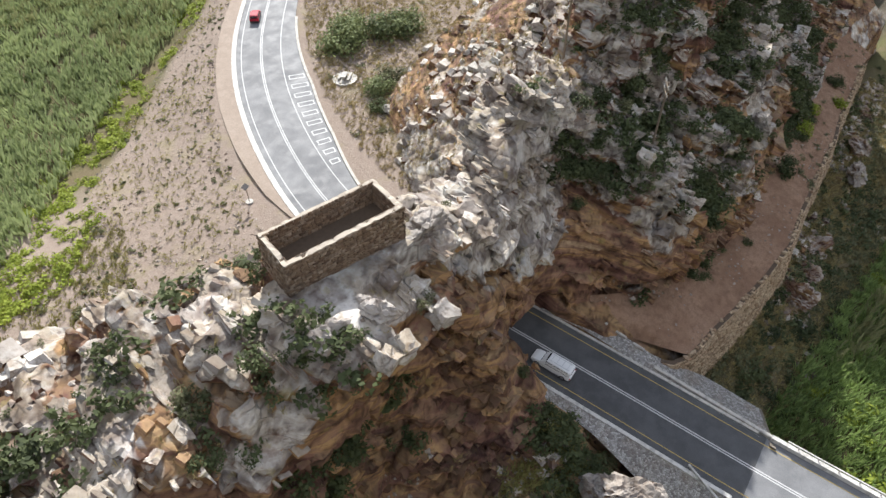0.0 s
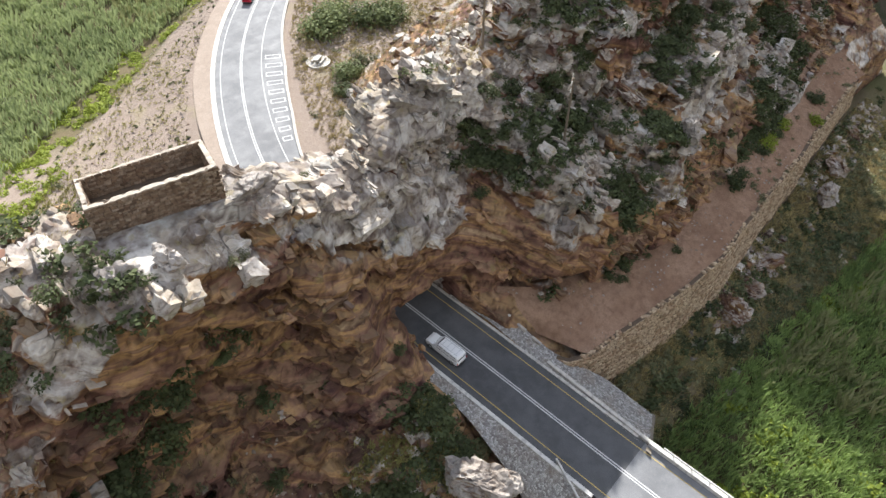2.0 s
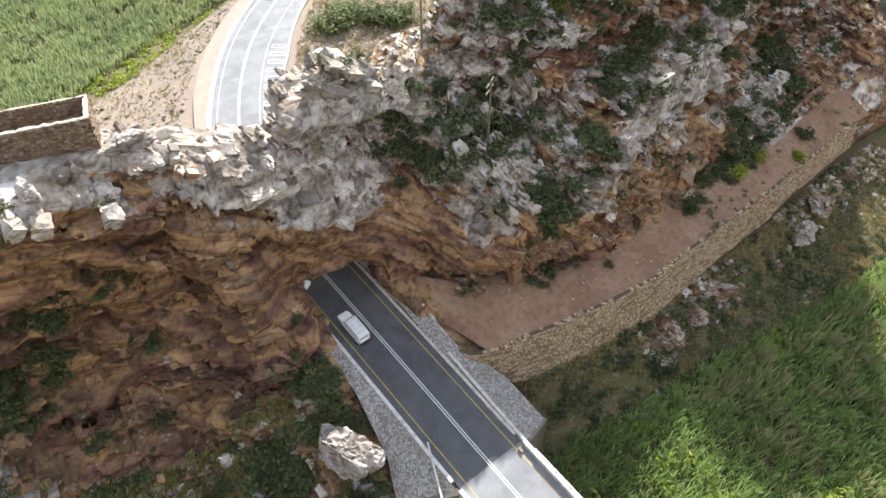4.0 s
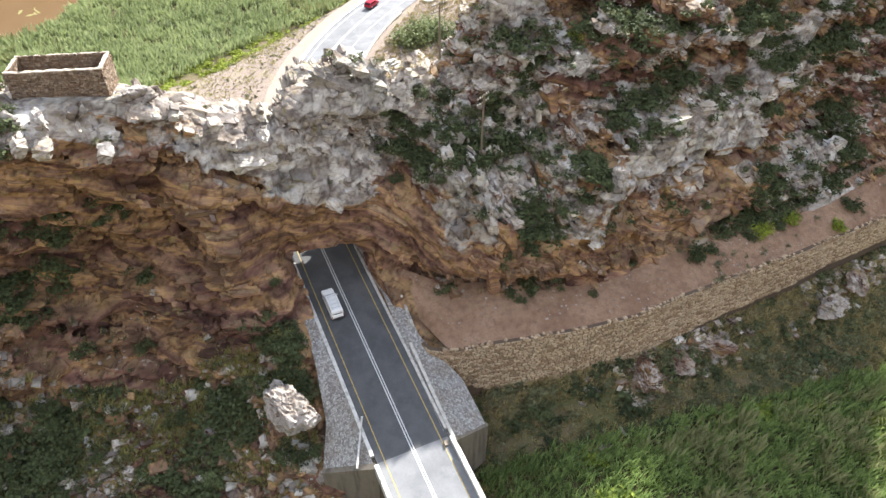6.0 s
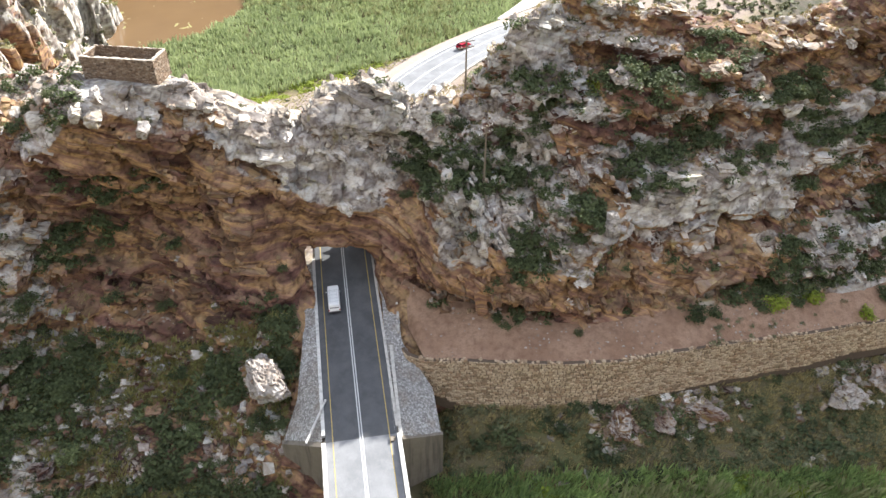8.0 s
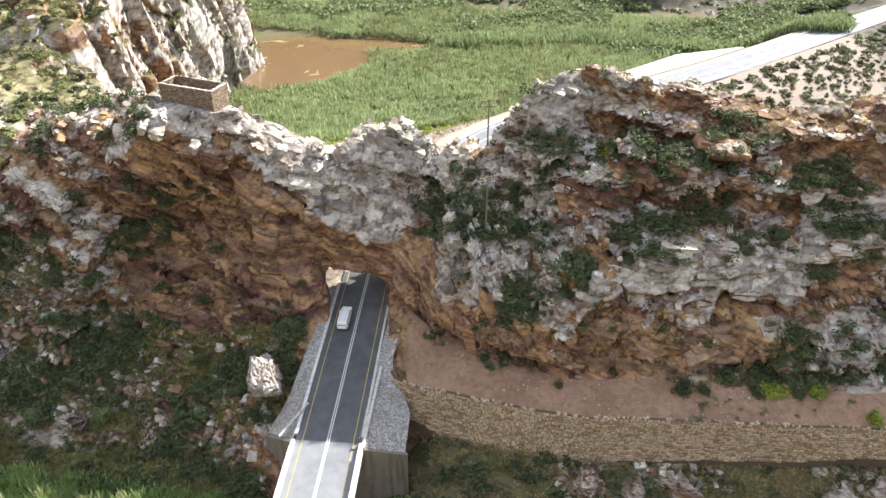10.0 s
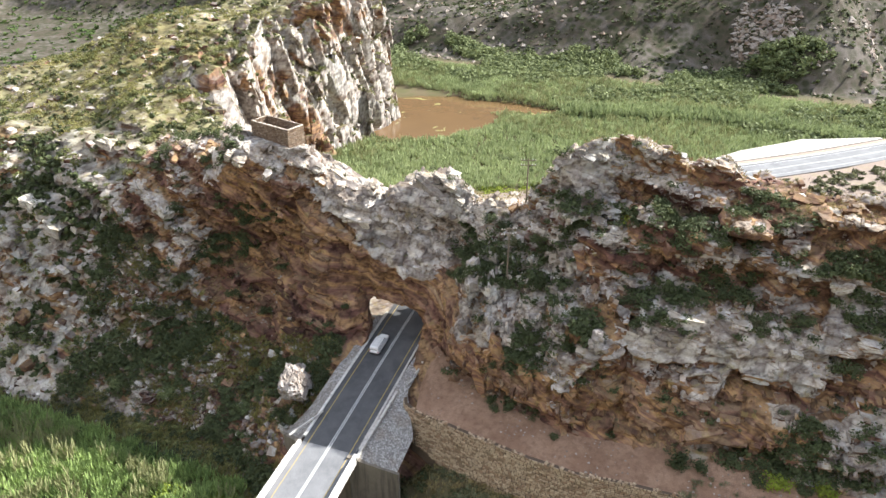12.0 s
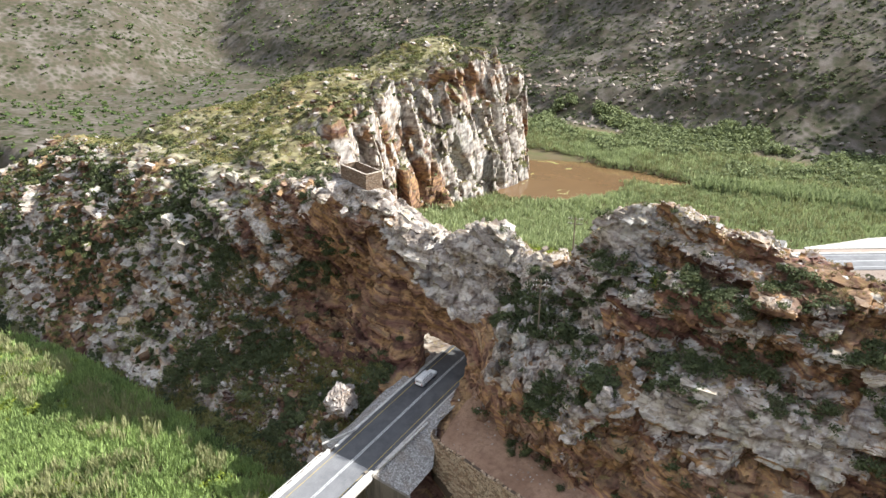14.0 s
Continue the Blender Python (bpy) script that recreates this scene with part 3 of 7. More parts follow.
LIP = [(-175, -4, 18), (-110, -4, 21), (-62, -6, 22), (-47, -4, 24), (-38, -2.5, 27), (-31, -4.6, 33), (-22, -3.6, 30), (-12, -2.2, 22), (-2, -0.4, 14.5), (3, 1, 13.5), (7, 2.5, 15.5), (9.5, 2, 16), (13, -4.5, 17.5), (18, -4.5, 19), (22, -1, 17), (25, -2.5, 18), (34, -8.5, 16.5), (38, -9, 17), (41, -4.6, 17.5), (50, -2, 19.5), (62, 0.5, 18), (66, 3, 19), (81, 7, 20), (110, 10, 22)]
SHELF = [(-175, 0, 20), (-110, -1, 22.5), (-62, -3, 24), (-47, -2, 26), (-38, -1, 29), (-31, -3.4, 34), (-22, -2, 31.5), (-12, -0.5, 24), (-2, 2.5, 19), (3, 4, 19.5), (8, 5, 18.5), (11, 4, 19.5), (15, 0, 20.5), (20, 2, 20.5), (26, 3, 20.5), (34, 0.5, 21), (40, 3, 22), (50, 4, 23.5), (62, 5.5, 20.5), (81, 9, 21), (110, 12, 23)]
STEP = [(-175, 4, 20.5), (-110, 2, 24.5), (-62, 1, 27), (-47, 0, 29.5), (-38, 1, 32), (-31, -2, 35), (-22, -1, 33.5), (-12, 1.5, 28), (-2, 4.5, 26.5), (3, 5.5, 26.5), (8, 6.5, 23.5), (11, 6.5, 23), (15, 4, 24), (20, 4, 25.5), (26, 4.2, 28), (34, 3.5, 29), (44, 4.8, 30.5), (52, 4.8, 31.5), (62, 7.5, 28.5), (81, 11, 28), (110, 13, 28)]
BROW = [(-175, 8, 20.3), (-110, 5, 25.5), (-62, 4, 28), (-47, 1.5, 30.5), (-38, 2, 32.7), (-31, -1, 35.2), (-22, -0.5, 34), (-12, 2.3, 28.7), (-2, 5.3, 27.8), (3, 7, 28.8), (8, 7.3, 27.3), (11, 8, 25.5), (15, 7.5, 26), (20, 8, 27.5), (26, 9, 30.5), (34, 10.5, 31.5), (44, 10.5, 32), (55, 11.5, 32), (62, 10.5, 30), (81, 13, 30), (110, 14, 30)]
# Past x 80 crest and back are unseen, raised to shade the front reeds.
CREST = [(-175, 10, 20), (-110, 6, 26), (-62, 6, 28.5), (-47, 3, 31), (-38, 3, 33), (-30, 0, 35), (-22, 0, 34.3), (-12, 3, 29), (-3, 6, 28.5), (4, 8, 29.8), (8, 8, 28.5), (11, 9, 27), (15, 9, 27.5), (20, 9, 31), (24, 9, 37), (32, 13.5, 41.5), (38, 13, 39), (44, 12, 38), (55, 14, 36.8), (58, 13, 33), (70, 11, 32), (79, 13, 36), (86, 15, 46), (93, 17, 54), (110, 19, 60), (150, 26, 66)]
BACK = [(-175, 20, 18), (-110, 16, 24), (-62, 14, 28), (-47, 19, 29.5), (-40, 18, 30.5), (-34, 12, 32.5), (-26, 6, 34.6), (-18, 6, 31), (-8, 8.5, 27.5), (2, 11, 29), (11, 12, 26.5), (17, 14, 27.5), (24, 14, 35), (32, 17, 39.5), (46, 20, 36), (55, 19, 35.5), (70, 20, 33), (79, 23, 37), (86, 25, 46), (93, 27, 54), (110, 31, 60), (150, 41, 66)]
LEE = [(-175, 30, 6), (-110, 26, 10), (-62, 27, 20), (-47, 26, 21), (-40, 25, 21), (-34, 20, 20), (-26, 14, 15), (-12, 12, 9), (-4, 11.4, 7), (4, 13.2, 8), (12, 20, 12), (24, 28, 14), (44, 34, 16), (70, 40, 17), (110, 48, 18)]
TAIL = [(-175, 40, -7), (-110, 38, -7), (-62, 36, -2), (-47, 32, 2), (-38, 30, 3), (-26, 26, 4), (-12, 15, 2), (0, 15, 1.6), (12, 32, 4.5), (24, 46, 5), (44, 62, 4), (70, 82, 4), (110, 110, 4)]
RIDGE_LINES = (TOE, FOOT, BASE, FACE, LIP, SHELF, STEP, BROW, CREST, BACK, LEE, TAIL)


WALL_LINE = [(6.6, -13.0, -0.4), (7.7, -15.0, -0.45), (10.5, -16.2, -0.5), (14, -16.4, -0.5), (22, -17.3, -0.6), (30, -18.0, -0.7), (37, -18.2, -0.6), (46.3, -16.8, -0.7), (55, -15.6, -0.9), (66, -14.6, -0.9), (76, -12.8, -1.4), (95, -10.6, -0.9)]


def ridge_section(x):
    rows = [curve_at(line, x) for line in RIDGE_LINES]
    return np.array([rows[0] + (-6.0, -8.0)] + rows + [rows[-1] + (14.0, -12.0)])


def section_distance(x, ys, zs):
    """Signed distance to the ridge's cross-section at x, over a grid of y and z."""
    pts = ridge_section(x)
    y, z = np.meshgrid(ys, zs, indexing="ij")
    best = np.full(y.shape, 1e9, np.float32)
    inside = np.zeros(y.shape, bool)
    closed = np.vstack([pts, [[pts[-1][0], -60.0], [pts[0][0], -60.0], pts[0]]]).astype(np.float32)
    for i, (a, b) in enumerate(zip(closed[:-1], closed[1:])):
        ab = b - a
        f = np.clip(((y - a[0]) * ab[0] + (z - a[1]) * ab[1]) / (ab @ ab + 1e-9), 0, 1)
        if i < len(pts) - 1:
            best = np.minimum(best, (y - a[0] - f * ab[0]) ** 2 + (z - a[1] - f * ab[1]) ** 2)
        if a[1] != b[1]:
            inside ^= ((a[1] > z) != (b[1] > z)) & (y < (b[0] - a[0]) * (z - a[1]) / (b[1] - a[1]) + a[0])
    return np.where(inside, -np.sqrt(best), np.sqrt(best)).astype(np.float32)


ROAD_T = np.arange(-130, 270, 0.5)
_line = np.array(ROAD_LINE)
_soft = np.exp(-(np.arange(-24, 24.5, 0.5) / 7.0) ** 2)
_soft /= _soft.sum()
ROAD_X, ROAD_Z = ([np.convolve(np.interp(np.arange(-154, 294, 0.5), _line[:, 0], _line[:, k], _line[0, k] + 0.0, _line[-1, k]), _soft, "same")[48:48 + len(ROAD_T)] for k in (1, 2)])


def road_at(y):
    return np.interp(y, ROAD_T, ROAD_X), np.interp(y, ROAD_T, ROAD_Z)


def ridge_field(axes, step):
    xs, ys, zs = axes
    d = np.stack([section_distance(x, ys, zs) for x in xs])
    band = np.argwhere(np.abs(d) < 3.9)
    p = np.stack([xs[band[:, 0]], ys[band[:, 1]], zs[band[:, 2]]], 1)
    out = d[tuple(band.T)]
    # calmer on the low slopes and on the flat behind
    calm = np.clip((p[:, 2] + 10) / 9, 0.3, 1) * np.clip((40 - p[:, 1]) / 20, 0.15, 1)
    terrace = (p[:, 0] > 4) & (p[:, 1] < curve_at(BASE, p[:, 0])[:, 0] + 1.0) & (p[:, 2] < 3.0)
    calm = np.where(terrace, 0.12, calm)
    # the underside of the arch is smoother than the rest
    vault = np.clip(1 - np.hypot((p[:, 0] + 4) / 16, (p[:, 2] - 11) / 8), 0, 1)
    calm = calm * (1 - 0.6 * np.clip(vault * 2, 0, 1))
    calm = calm * np.clip(1.9 - p[:, 2] / 34.0, 0.55, 1)
    # the fort's footing
    calm = np.where((np.abs(p[:, 0] + 26.4) < 5.5) & (np.abs(p[:, 1] - 2.6) < 3.0) & (p[:, 2] > 31), 0.15, calm)
    d[tuple(band.T)] = out - (np.clip(rockiness(p), -3.7, 3.5) - 0.45) * calm
    # the foot of the cliff is worn back along the terrace
    foot = curve_at(BASE, p[:, 0])
    notch = np.clip(1 - np.abs(p[:, 2] - foot[:, 1] - 1.0) / 1.4, 0, 1) * np.clip((p[:, 0] - 7) / 3, 0, 1) * np.clip((70 - p[:, 0]) / 4, 0, 1) * (p[:, 1] < foot[:, 0] + 6)
    d[tuple(band.T)] += 1.5 * notch * (0.6 + 0.4 * value_noise(p, 0.2, 185))
    # the tunnel and the cutting of the road
    near = np.argwhere((d < 3) & (np.abs(xs) < 16)[:, None, None] & (zs < 14)[None, None, :])
    p = np.stack([xs[near[:, 0]], ys[near[:, 1]], zs[near[:, 2]]], 1)
    rx, rz = road_at(p[:, 1])
    half = np.interp(p[:, 1], [-30, -6, 0, 12, 16, 34], [6.4, 5.6, 4.7, 4.8, 6.5, 10.0]).astype(np.float32)
    left_out = np.interp(p[:, 1], [-3, 0, 3, 6, 9], [0, 1.0, 4.0, 6.5, 7.5]) * (p[:, 0] < rx)
    side = np.abs(p[:, 0] - rx - 0.2) - half - left_out.astype(np.float32) + 0.45 * value_noise(p, 0.35, 77) + 0.25 * value_noise(p, 0.9, 79)
    roof = p[:, 2] - rz - 5.9 + 0.22 * (p[:, 0] - rx) + np.where(p[:, 0] > rx, 0.06, 0.02) * (p[:, 0] - rx) ** 2 + 0.6 * value_noise(p, 0.3, 78)
    roof = np.where((p[:, 1] < -4) | (p[:, 1] > np.where(p[:, 0] < rx - 3, 11.0, 13.5)), np.minimum(roof, -1.0), roof)
    floor = rz - 0.30 - p[:, 2]
    bore = np.maximum(np.maximum(side, roof), floor)
    d[tuple(near.T)] = np.maximum(d[tuple(near.T)], -bore)
    return d


CELL = 0.46


def ridge_skin(p):
    """Fresh orange breaks under the arch and in the recesses, old grey skin on crown and slabs."""
    w = weathering(p)
    x, z = p[:, 0], p[:, 2]
    lip = curve_at(LIP, x)[:, 1] + 0.8 * value_noise(p, 0.25, 83)
    under = np.clip((lip - z) / 1.5, 0, 1) * np.clip((x + 44) / 6, 0, 1) * np.clip((13 - x) / 5, 0, 1)
    low = np.clip((9.5 - z) / 2, 0, 1) * np.clip((x - 8) / 5, 0, 1) * np.clip((70 - x) / 5, 0, 1)
    crown = np.clip((z - lip) / 1.5, 0, 1) * np.clip((x + 36) / 4, 0, 1) * np.clip((14 - x) / 5, 0, 1)
    high = np.clip((z - 28) / 6, 0, 1)
    slope = np.clip((3 - z) / 3, 0, 1) * (x < -16)
    behind = np.clip((p[:, 1] - 9) / 3, 0, 1) * (x > 6) + 0.4 * np.clip((-28 - x) / 4, 0, 1) * np.clip((z - 22) / 4, 0, 1)
    columns = np.clip((x - 12) / 2, 0, 1) * np.clip((33 - x) / 4, 0, 1) * np.clip((z - 9) / 2, 0, 1) * np.clip((24 - z) / 2, 0, 1)
    # Rock round the tunnel exit is whitened to imitate the glaring sunlight there.
    sunlit_exit = (p[:, 1] > 3.5) & (z < 9) & (np.abs(x) < 17)
    return np.clip(w - 0.85 * under - 0.35 * low + 0.35 * crown + 0.15 * high + 1.2 * sunlit_exit + 0.08 * slope - 0.16 * (x > 33) + 0.16 * columns - 0.16 * behind, 0, 1).astype(np.float32)


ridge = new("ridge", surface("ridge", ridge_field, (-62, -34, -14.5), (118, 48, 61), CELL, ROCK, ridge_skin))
tagged(ridge, "layered brown and pale grey quartzite ridge with road arch", "rock ridge", kind="structure")

# the hill beside the ridge and its crag over the river
HILL_SPOTS = [(-45, 12, 29), (-60, 18, 29), (-76, 44, 37), (-74, 22, 33), (-86, 8, 26), (-143, 36, 30), (-93, 121, 43), (-113, 125, 47), (-86, 80, 36), (-108, 70, 40), (-86, 150, 30), (-150, 90, 36), (-130, 5, 22), (-175, 40, 14), (-170, 130, 22), (-105, -2, 24), (-100, 160, 34)]
HILL_EDGE = [(-10, -44), (12, -46), (25, -56), (44, -69), (80, -80), (120, -78), (150, -84), (165, -96), (185, -120)]


def hill_top(x, y):
    spots = np.array(HILL_SPOTS, float)
    w = 1.0 / (((x[:, None] - spots[:, 0]) ** 2 + (y[:, None] - spots[:, 1]) ** 2) ** 1.5 + 60.0)
    return (w * spots[:, 2]).sum(1) / w.sum(1)


def hill_field(axes, step):
    xs, ys, zs = axes
    d = np.stack([section_distance(x, ys, zs) if x < -59 else np.full((len(ys), len(zs)), 50, np.float32) for x in xs])
    gx, gy = np.meshgrid(xs, ys, indexing="ij")
    top = hill_top(gx.ravel(), gy.ravel()).reshape(gx.shape).astype(np.float32)
    edge = np.interp(ys, [r[0] for r in HILL_EDGE], [r[1] for r in HILL_EDGE]).astype(np.float32)
    over = (zs[None, None, :] - top[:, :, None]) * 0.92
    wall = (xs[:, None, None] - edge[None, :, None]) * 0.93 + (zs[None, None, :] - 20) * 0.16
    tail = (ys[None, :, None] - 172) * 0.9 + zs[None, None, :] * 0.3
    brow = (9 - ys[None, :, None]) * 0.5
    left = (-172 - xs[:, None, None]) * 0.6 + zs[None, None, :] * 0.7
    mass = np.maximum(np.maximum(np.maximum(over, wall), np.maximum(tail, brow)), left)
    d = np.minimum(d, mass)
    band = np.argwhere(np.abs(d) < 4.6)
    p = np.stack([xs[band[:, 0]], ys[band[:, 1]], zs[band[:, 2]]], 1)
    e = np.interp(p[:, 1], [r[0] for r in HILL_EDGE], [r[1] for r in HILL_EDGE])
    crag = np.clip((p[:, 0] - e + 26) / 18, 0.0, 1) * np.clip((p[:, 1] - 18) / 15, 0, 1)
    calm = np.clip((p[:, 2] + 11) / 9, 0.35, 1)
    rough = rockiness(p, 1.0) * calm * np.where(p[:, 1] < 2, 1.0, 0.42)
    deep = rockiness(p, 2.2, upright)
    d[tuple(band.T)] -= np.clip(rough * (1 - crag) + deep * crag, -4.3, 4.3)
    return d


hill = new("hill", surface("hill", hill_field, (-178, -46, -15), (-38, 180, 54), 0.85, CRAG, lambda p: np.clip(0.46 + 0.45 * value_noise(p, 0.05, 84) + 0.25 * value_noise(p, 0.3, 85), 0, 1).astype(np.float32)))
tagged(hill, "scrub-covered hillside with a tall red-brown crag over the river", "hill", kind="structure")


# ground sheet to the horizon
def pool(x, y):
    """1 on the uneven edge of the river pool, less over the water."""
    p = np.stack([x, y, 0 * x], 1)
    body = np.minimum(np.hypot((x + 72) / 36, (y - 148) / 34), np.hypot((x + 42) / 26, (y - 176) / 10) + 0.05)
    return body + 0.16 * value_noise(p, 0.045, 191) + 0.08 * value_noise(p, 0.13, 192)


def ground_height(x, y):
    p = np.stack([x, y, x * 0], 1)
    front = -13.8 + 0.0 * x
    rear = np.interp(y, [20, 45, 60, 80, 110, 170, 240, 270], [3, 2.0, 0.0, -5.0, -8.0, -8.6, -6, -4])
    mix = np.clip((y - 5) / 8, 0, 1)
    h = front * (1 - mix) + rear * mix
    # shelf that carries the road behind the ridge, and its gravel bank
    rx, rz = road_at(np.clip(y, -70, 230))
    side = x - rx
    away = np.where(side < 0, -side * 0.75 - 8.5, side * 0.75 - 20)
    shelf = np.clip(1 - away / np.where(side < 0, 19, 30), 0, 1) * np.clip((y - 5) / 5, 0, 1)
    h = h * (1 - shelf) + (rz - 0.25) * shelf
    # the river's bed beside the crag
    bed = np.clip(1 - pool(x, y), 0, 1)
    h = h - 4.0 * np.clip(bed * 2.5, 0, 1)
    # mountains all round
    wave = 10 * np.sin(x * 0.021 + 1.0) + 6 * np.sin(x * 0.057)
    up = np.maximum.reduce([y - 246 - wave - np.clip((x - 40) * 0.75, 0, 130), -x - 430 + 30 * np.sin(y * 0.013), x - 270 + 0.1 * y, -y - 170])
    up = np.clip(up, 0, None)
    rise = up * 0.50 * np.clip(up / 30, 0.3, 1)
    h = h + rise + np.clip(up / 60, 0, 1) * (26 * fractal(p, 0.006, 91, 5)) + np.clip(up / 12, 0, 1) * 3.0 * fractal(p, 0.05, 97, 4)
    # a rock spur that comes down to the flat
    spur = np.clip(1 - np.hypot((x - 66) / 34, (y - 282) / 40), 0, 1)
    h = h + 34 * spur ** 0.7 + spur * 4 * fractal(p, 0.08, 99, 3)
    # the scrubby bank below the terrace wall
    wy = curve_at(WALL_LINE, x)[:, 0]
    lift = np.clip((y - wy + 9.5) / 9.0, 0, 1) * np.clip((x - 9) / 6, 0, 1) * (y < wy + 3)
    h = h + 5.2 * lift * lift * (3 - 2 * lift)
    h += 0.35 * fractal(p, 0.12, 95, 3)
    return h


def grid_sheet(name, xs, ys, height, material):
    x, y = np.meshgrid(xs, ys, indexing="ij")
    z = height(x.ravel(), y.ravel())
    v = np.stack([x.ravel(), y.ravel(), z], 1)
    i = np.arange(len(xs) * len(ys)).reshape(len(xs), len(ys))
    f = np.stack([i[:-1, :-1].ravel(), i[1:, :-1].ravel(), i[1:, 1:].ravel(), i[:-1, 1:].ravel()], 1)
    return mesh_of(name, v, f, material, True)


def spaced(inner, step, outer, n):
    k = np.arange(-inner, inner + step, step)
    far = inner + (outer - inner) * (np.arange(1, n + 1) / n) ** 1.8
    return np.concatenate([-far[::-1], k, far])


ground = new("ground", grid_sheet("ground", spaced(300, 3.4, 2600, 80), spaced(300, 3.4, 2600, 80) + 90, ground_height, VALLEY))
tagged(ground, "valley floor and mountain slopes of dry soil and scrub", "ground", kind="structure")

river = new("river", grid_sheet("river", np.linspace(-125, 0, 40), np.linspace(95, 196, 40), lambda x, y: x * 0 - 9.0, WATER))
tagged(river, "still brown river pool below the crag", "water", kind="structure")


# ---------------------------------------------------------------- the road
def road_frame(t):
    cx, cz = road_at(t)
    c = np.stack([cx, t], 1)
    tang = np.gradient(c, axis=0)
    tang /= np.linalg.norm(tang, axis=1)[:, None]
    return c, np.stack([tang[:, 1], -tang[:, 0]], 1), cz


def ribbon(name, left, right, lift, material, y0, y1, step=1.0, thick=0.0):
    """A strip that follows the road from y0 to y1, between two offsets from its middle."""
    t = np.arange(y0, y1 + 0.01, step)
    c, nor, cz = road_frame(t)
    lo = left(t) if callable(left) else np.full(len(t), left)
    hi = right(t) if callable(right) else np.full(len(t), right)
    a = np.column_stack([c + nor * lo[:, None], cz + lift])
    b = np.column_stack([c + nor * hi[:, None], cz + lift])
    n = len(t)
    i = np.arange(n - 1)
    faces = [np.stack([i, i + n, i + n + 1, i + 1], 1)]
    v = [a, b]
    if thick:
        v += [a - (0, 0, thick), b - (0, 0, thick)]
        faces += [np.stack([i + 2 * n, i, i + 1, i + 2 * n + 1], 1), np.stack([i + n, i + 3 * n, i + 3 * n + 1, i + n + 1], 1), np.stack([i + 3 * n, i + 2 * n, i + 2 * n + 1, i + 3 * n + 1], 1)]
        e = n - 1
        faces += [np.array([[0, 2 * n, 3 * n, n], [e, n + e, 3 * n + e, 2 * n + e]])]
    return mesh_of(name, np.concatenate(v), np.concatenate(faces), material, False)


def laid(name, label, category, *args):
    return tagged(new(name, ribbon(name, *args)), label, category, kind="structure")


far_side = lambda t: np.interp(t, [20, 34, 50, 64, 84, 100], [4.6, 5.0, 7.0, 7.6, 6.0, 5.4])
laid("road_1", "dark two-lane asphalt road under the rock arch", "road", -4.5, far_side, 0.0, ASPHALT, -28, 9, 1.0, 0.5)
# Bend and bridge take the asphalt copy that is coloured as if sunlit.
laid("road_2", "pale asphalt road round the bend, its colour raised for sunlight", "road", -4.5, far_side, 0.0, SUNLIT_ASPHALT, 9, 230, 1.0, 0.5)
laid("road_3", "pale asphalt on the bridge, its colour raised for sunlight", "road", -4.5, 4.5, 0.0, SUNLIT_ASPHALT, -90, -28, 1.0, 0.5)
laid("edge_line_1", "yellow painted edge line", "road marking", -3.64, -3.53, 0.008, YELLOW_PAINT, -90, 24)
laid("edge_line_2", "yellow painted edge line", "road marking", 3.53, 3.64, 0.008, YELLOW_PAINT, -90, 24)
laid("edge_line_3", "white painted edge line", "road marking", -3.66, -3.52, 0.008, WHITE_PAINT, 24, 230)
laid("edge_line_4", "white painted edge line", "road marking", 3.52, 3.66, 0.008, WHITE_PAINT, 24, 230)
laid("centre_line_1", "double white centre line", "road marking", -0.22, -0.08, 0.008, WHITE_PAINT, -90, 230)
laid("centre_line_2", "double white centre line", "road marking", 0.08, 0.22, 0.008, WHITE_PAINT, -90, 230)
laid("kerb_1", "white painted concrete kerb beside the road", "kerb", -4.95, -4.5, 0.16, KERB, -27, 6, 1.0, 0.5)
laid("kerb_2", "pale concrete kerb beside the road", "kerb", 4.5, 4.85, 0.12, CONCRETE, -27, 6, 1.0, 0.5)
laid("kerb_3", "white painted concrete kerb on the outside of the bend", "kerb", -5.3, -4.5, 0.18, KERB, 30, 230, 1.0, 0.6)
laid("kerb_4", "pale concrete kerb on the inside of the bend", "kerb", lambda t: far_side(t), lambda t: far_side(t) + 0.45, 0.22, CONCRETE, 30, 84, 1.0, 0.6)
laid("pavement", "sand-coloured paved walkway along the bend", "pavement", lambda t: np.interp(t, [36, 42, 52, 62, 75, 110], [-5.7, -7.0, -7.9, -8.2, -8.0, -7.4]), -5.3, 0.10, PAVING, 36, 200, 1.0, 0.5)
laid("layby", "bright concrete lay-by beside the bend", "lay-by", lambda t: np.interp(t, [96, 112, 130, 150], [-8.2, -15, -17, -8.2]), -8.0, 0.08, CONCRETE, 98, 148, 1.0, 0.5)


# ---------------------------------------------------------------- things: helpers
def thing(name, label, category, at=(0, 0, 0), turn=0.0, group=""):
    ob = new(name)
    ob.matrix_world = pose(*at, 0, 0, turn)
    return tagged(ob, label, category, group)


def part(name, bm, material, parent, label=""):
    """One bmesh (or ready mesh) as one mesh object under a thing or part, in the thing's own axes."""
    if isinstance(bm, bmesh.types.BMesh):
        me = bpy.data.meshes.new(name)
        bm.to_mesh(me)
        bm.free()
        me.materials.append(material)
    else:
        me = bm
    ob = new(name, me)
    ob.parent = parent
    if label:
        ob["label"] = label
    return ob


def bar(size, at=(0, 0, 0), bevel=0.03, turn=(0, 0, 0)):
    bm = bmesh.new()
    bmesh.ops.create_cube(bm, size=1.0, matrix=Matrix.Diagonal((*size, 1)))
    if bevel:
        bmesh.ops.bevel(bm, geom=bm.edges[:], offset=bevel, segments=2, affect="EDGES")
    bm.transform(pose(*at, *turn))
    return bm


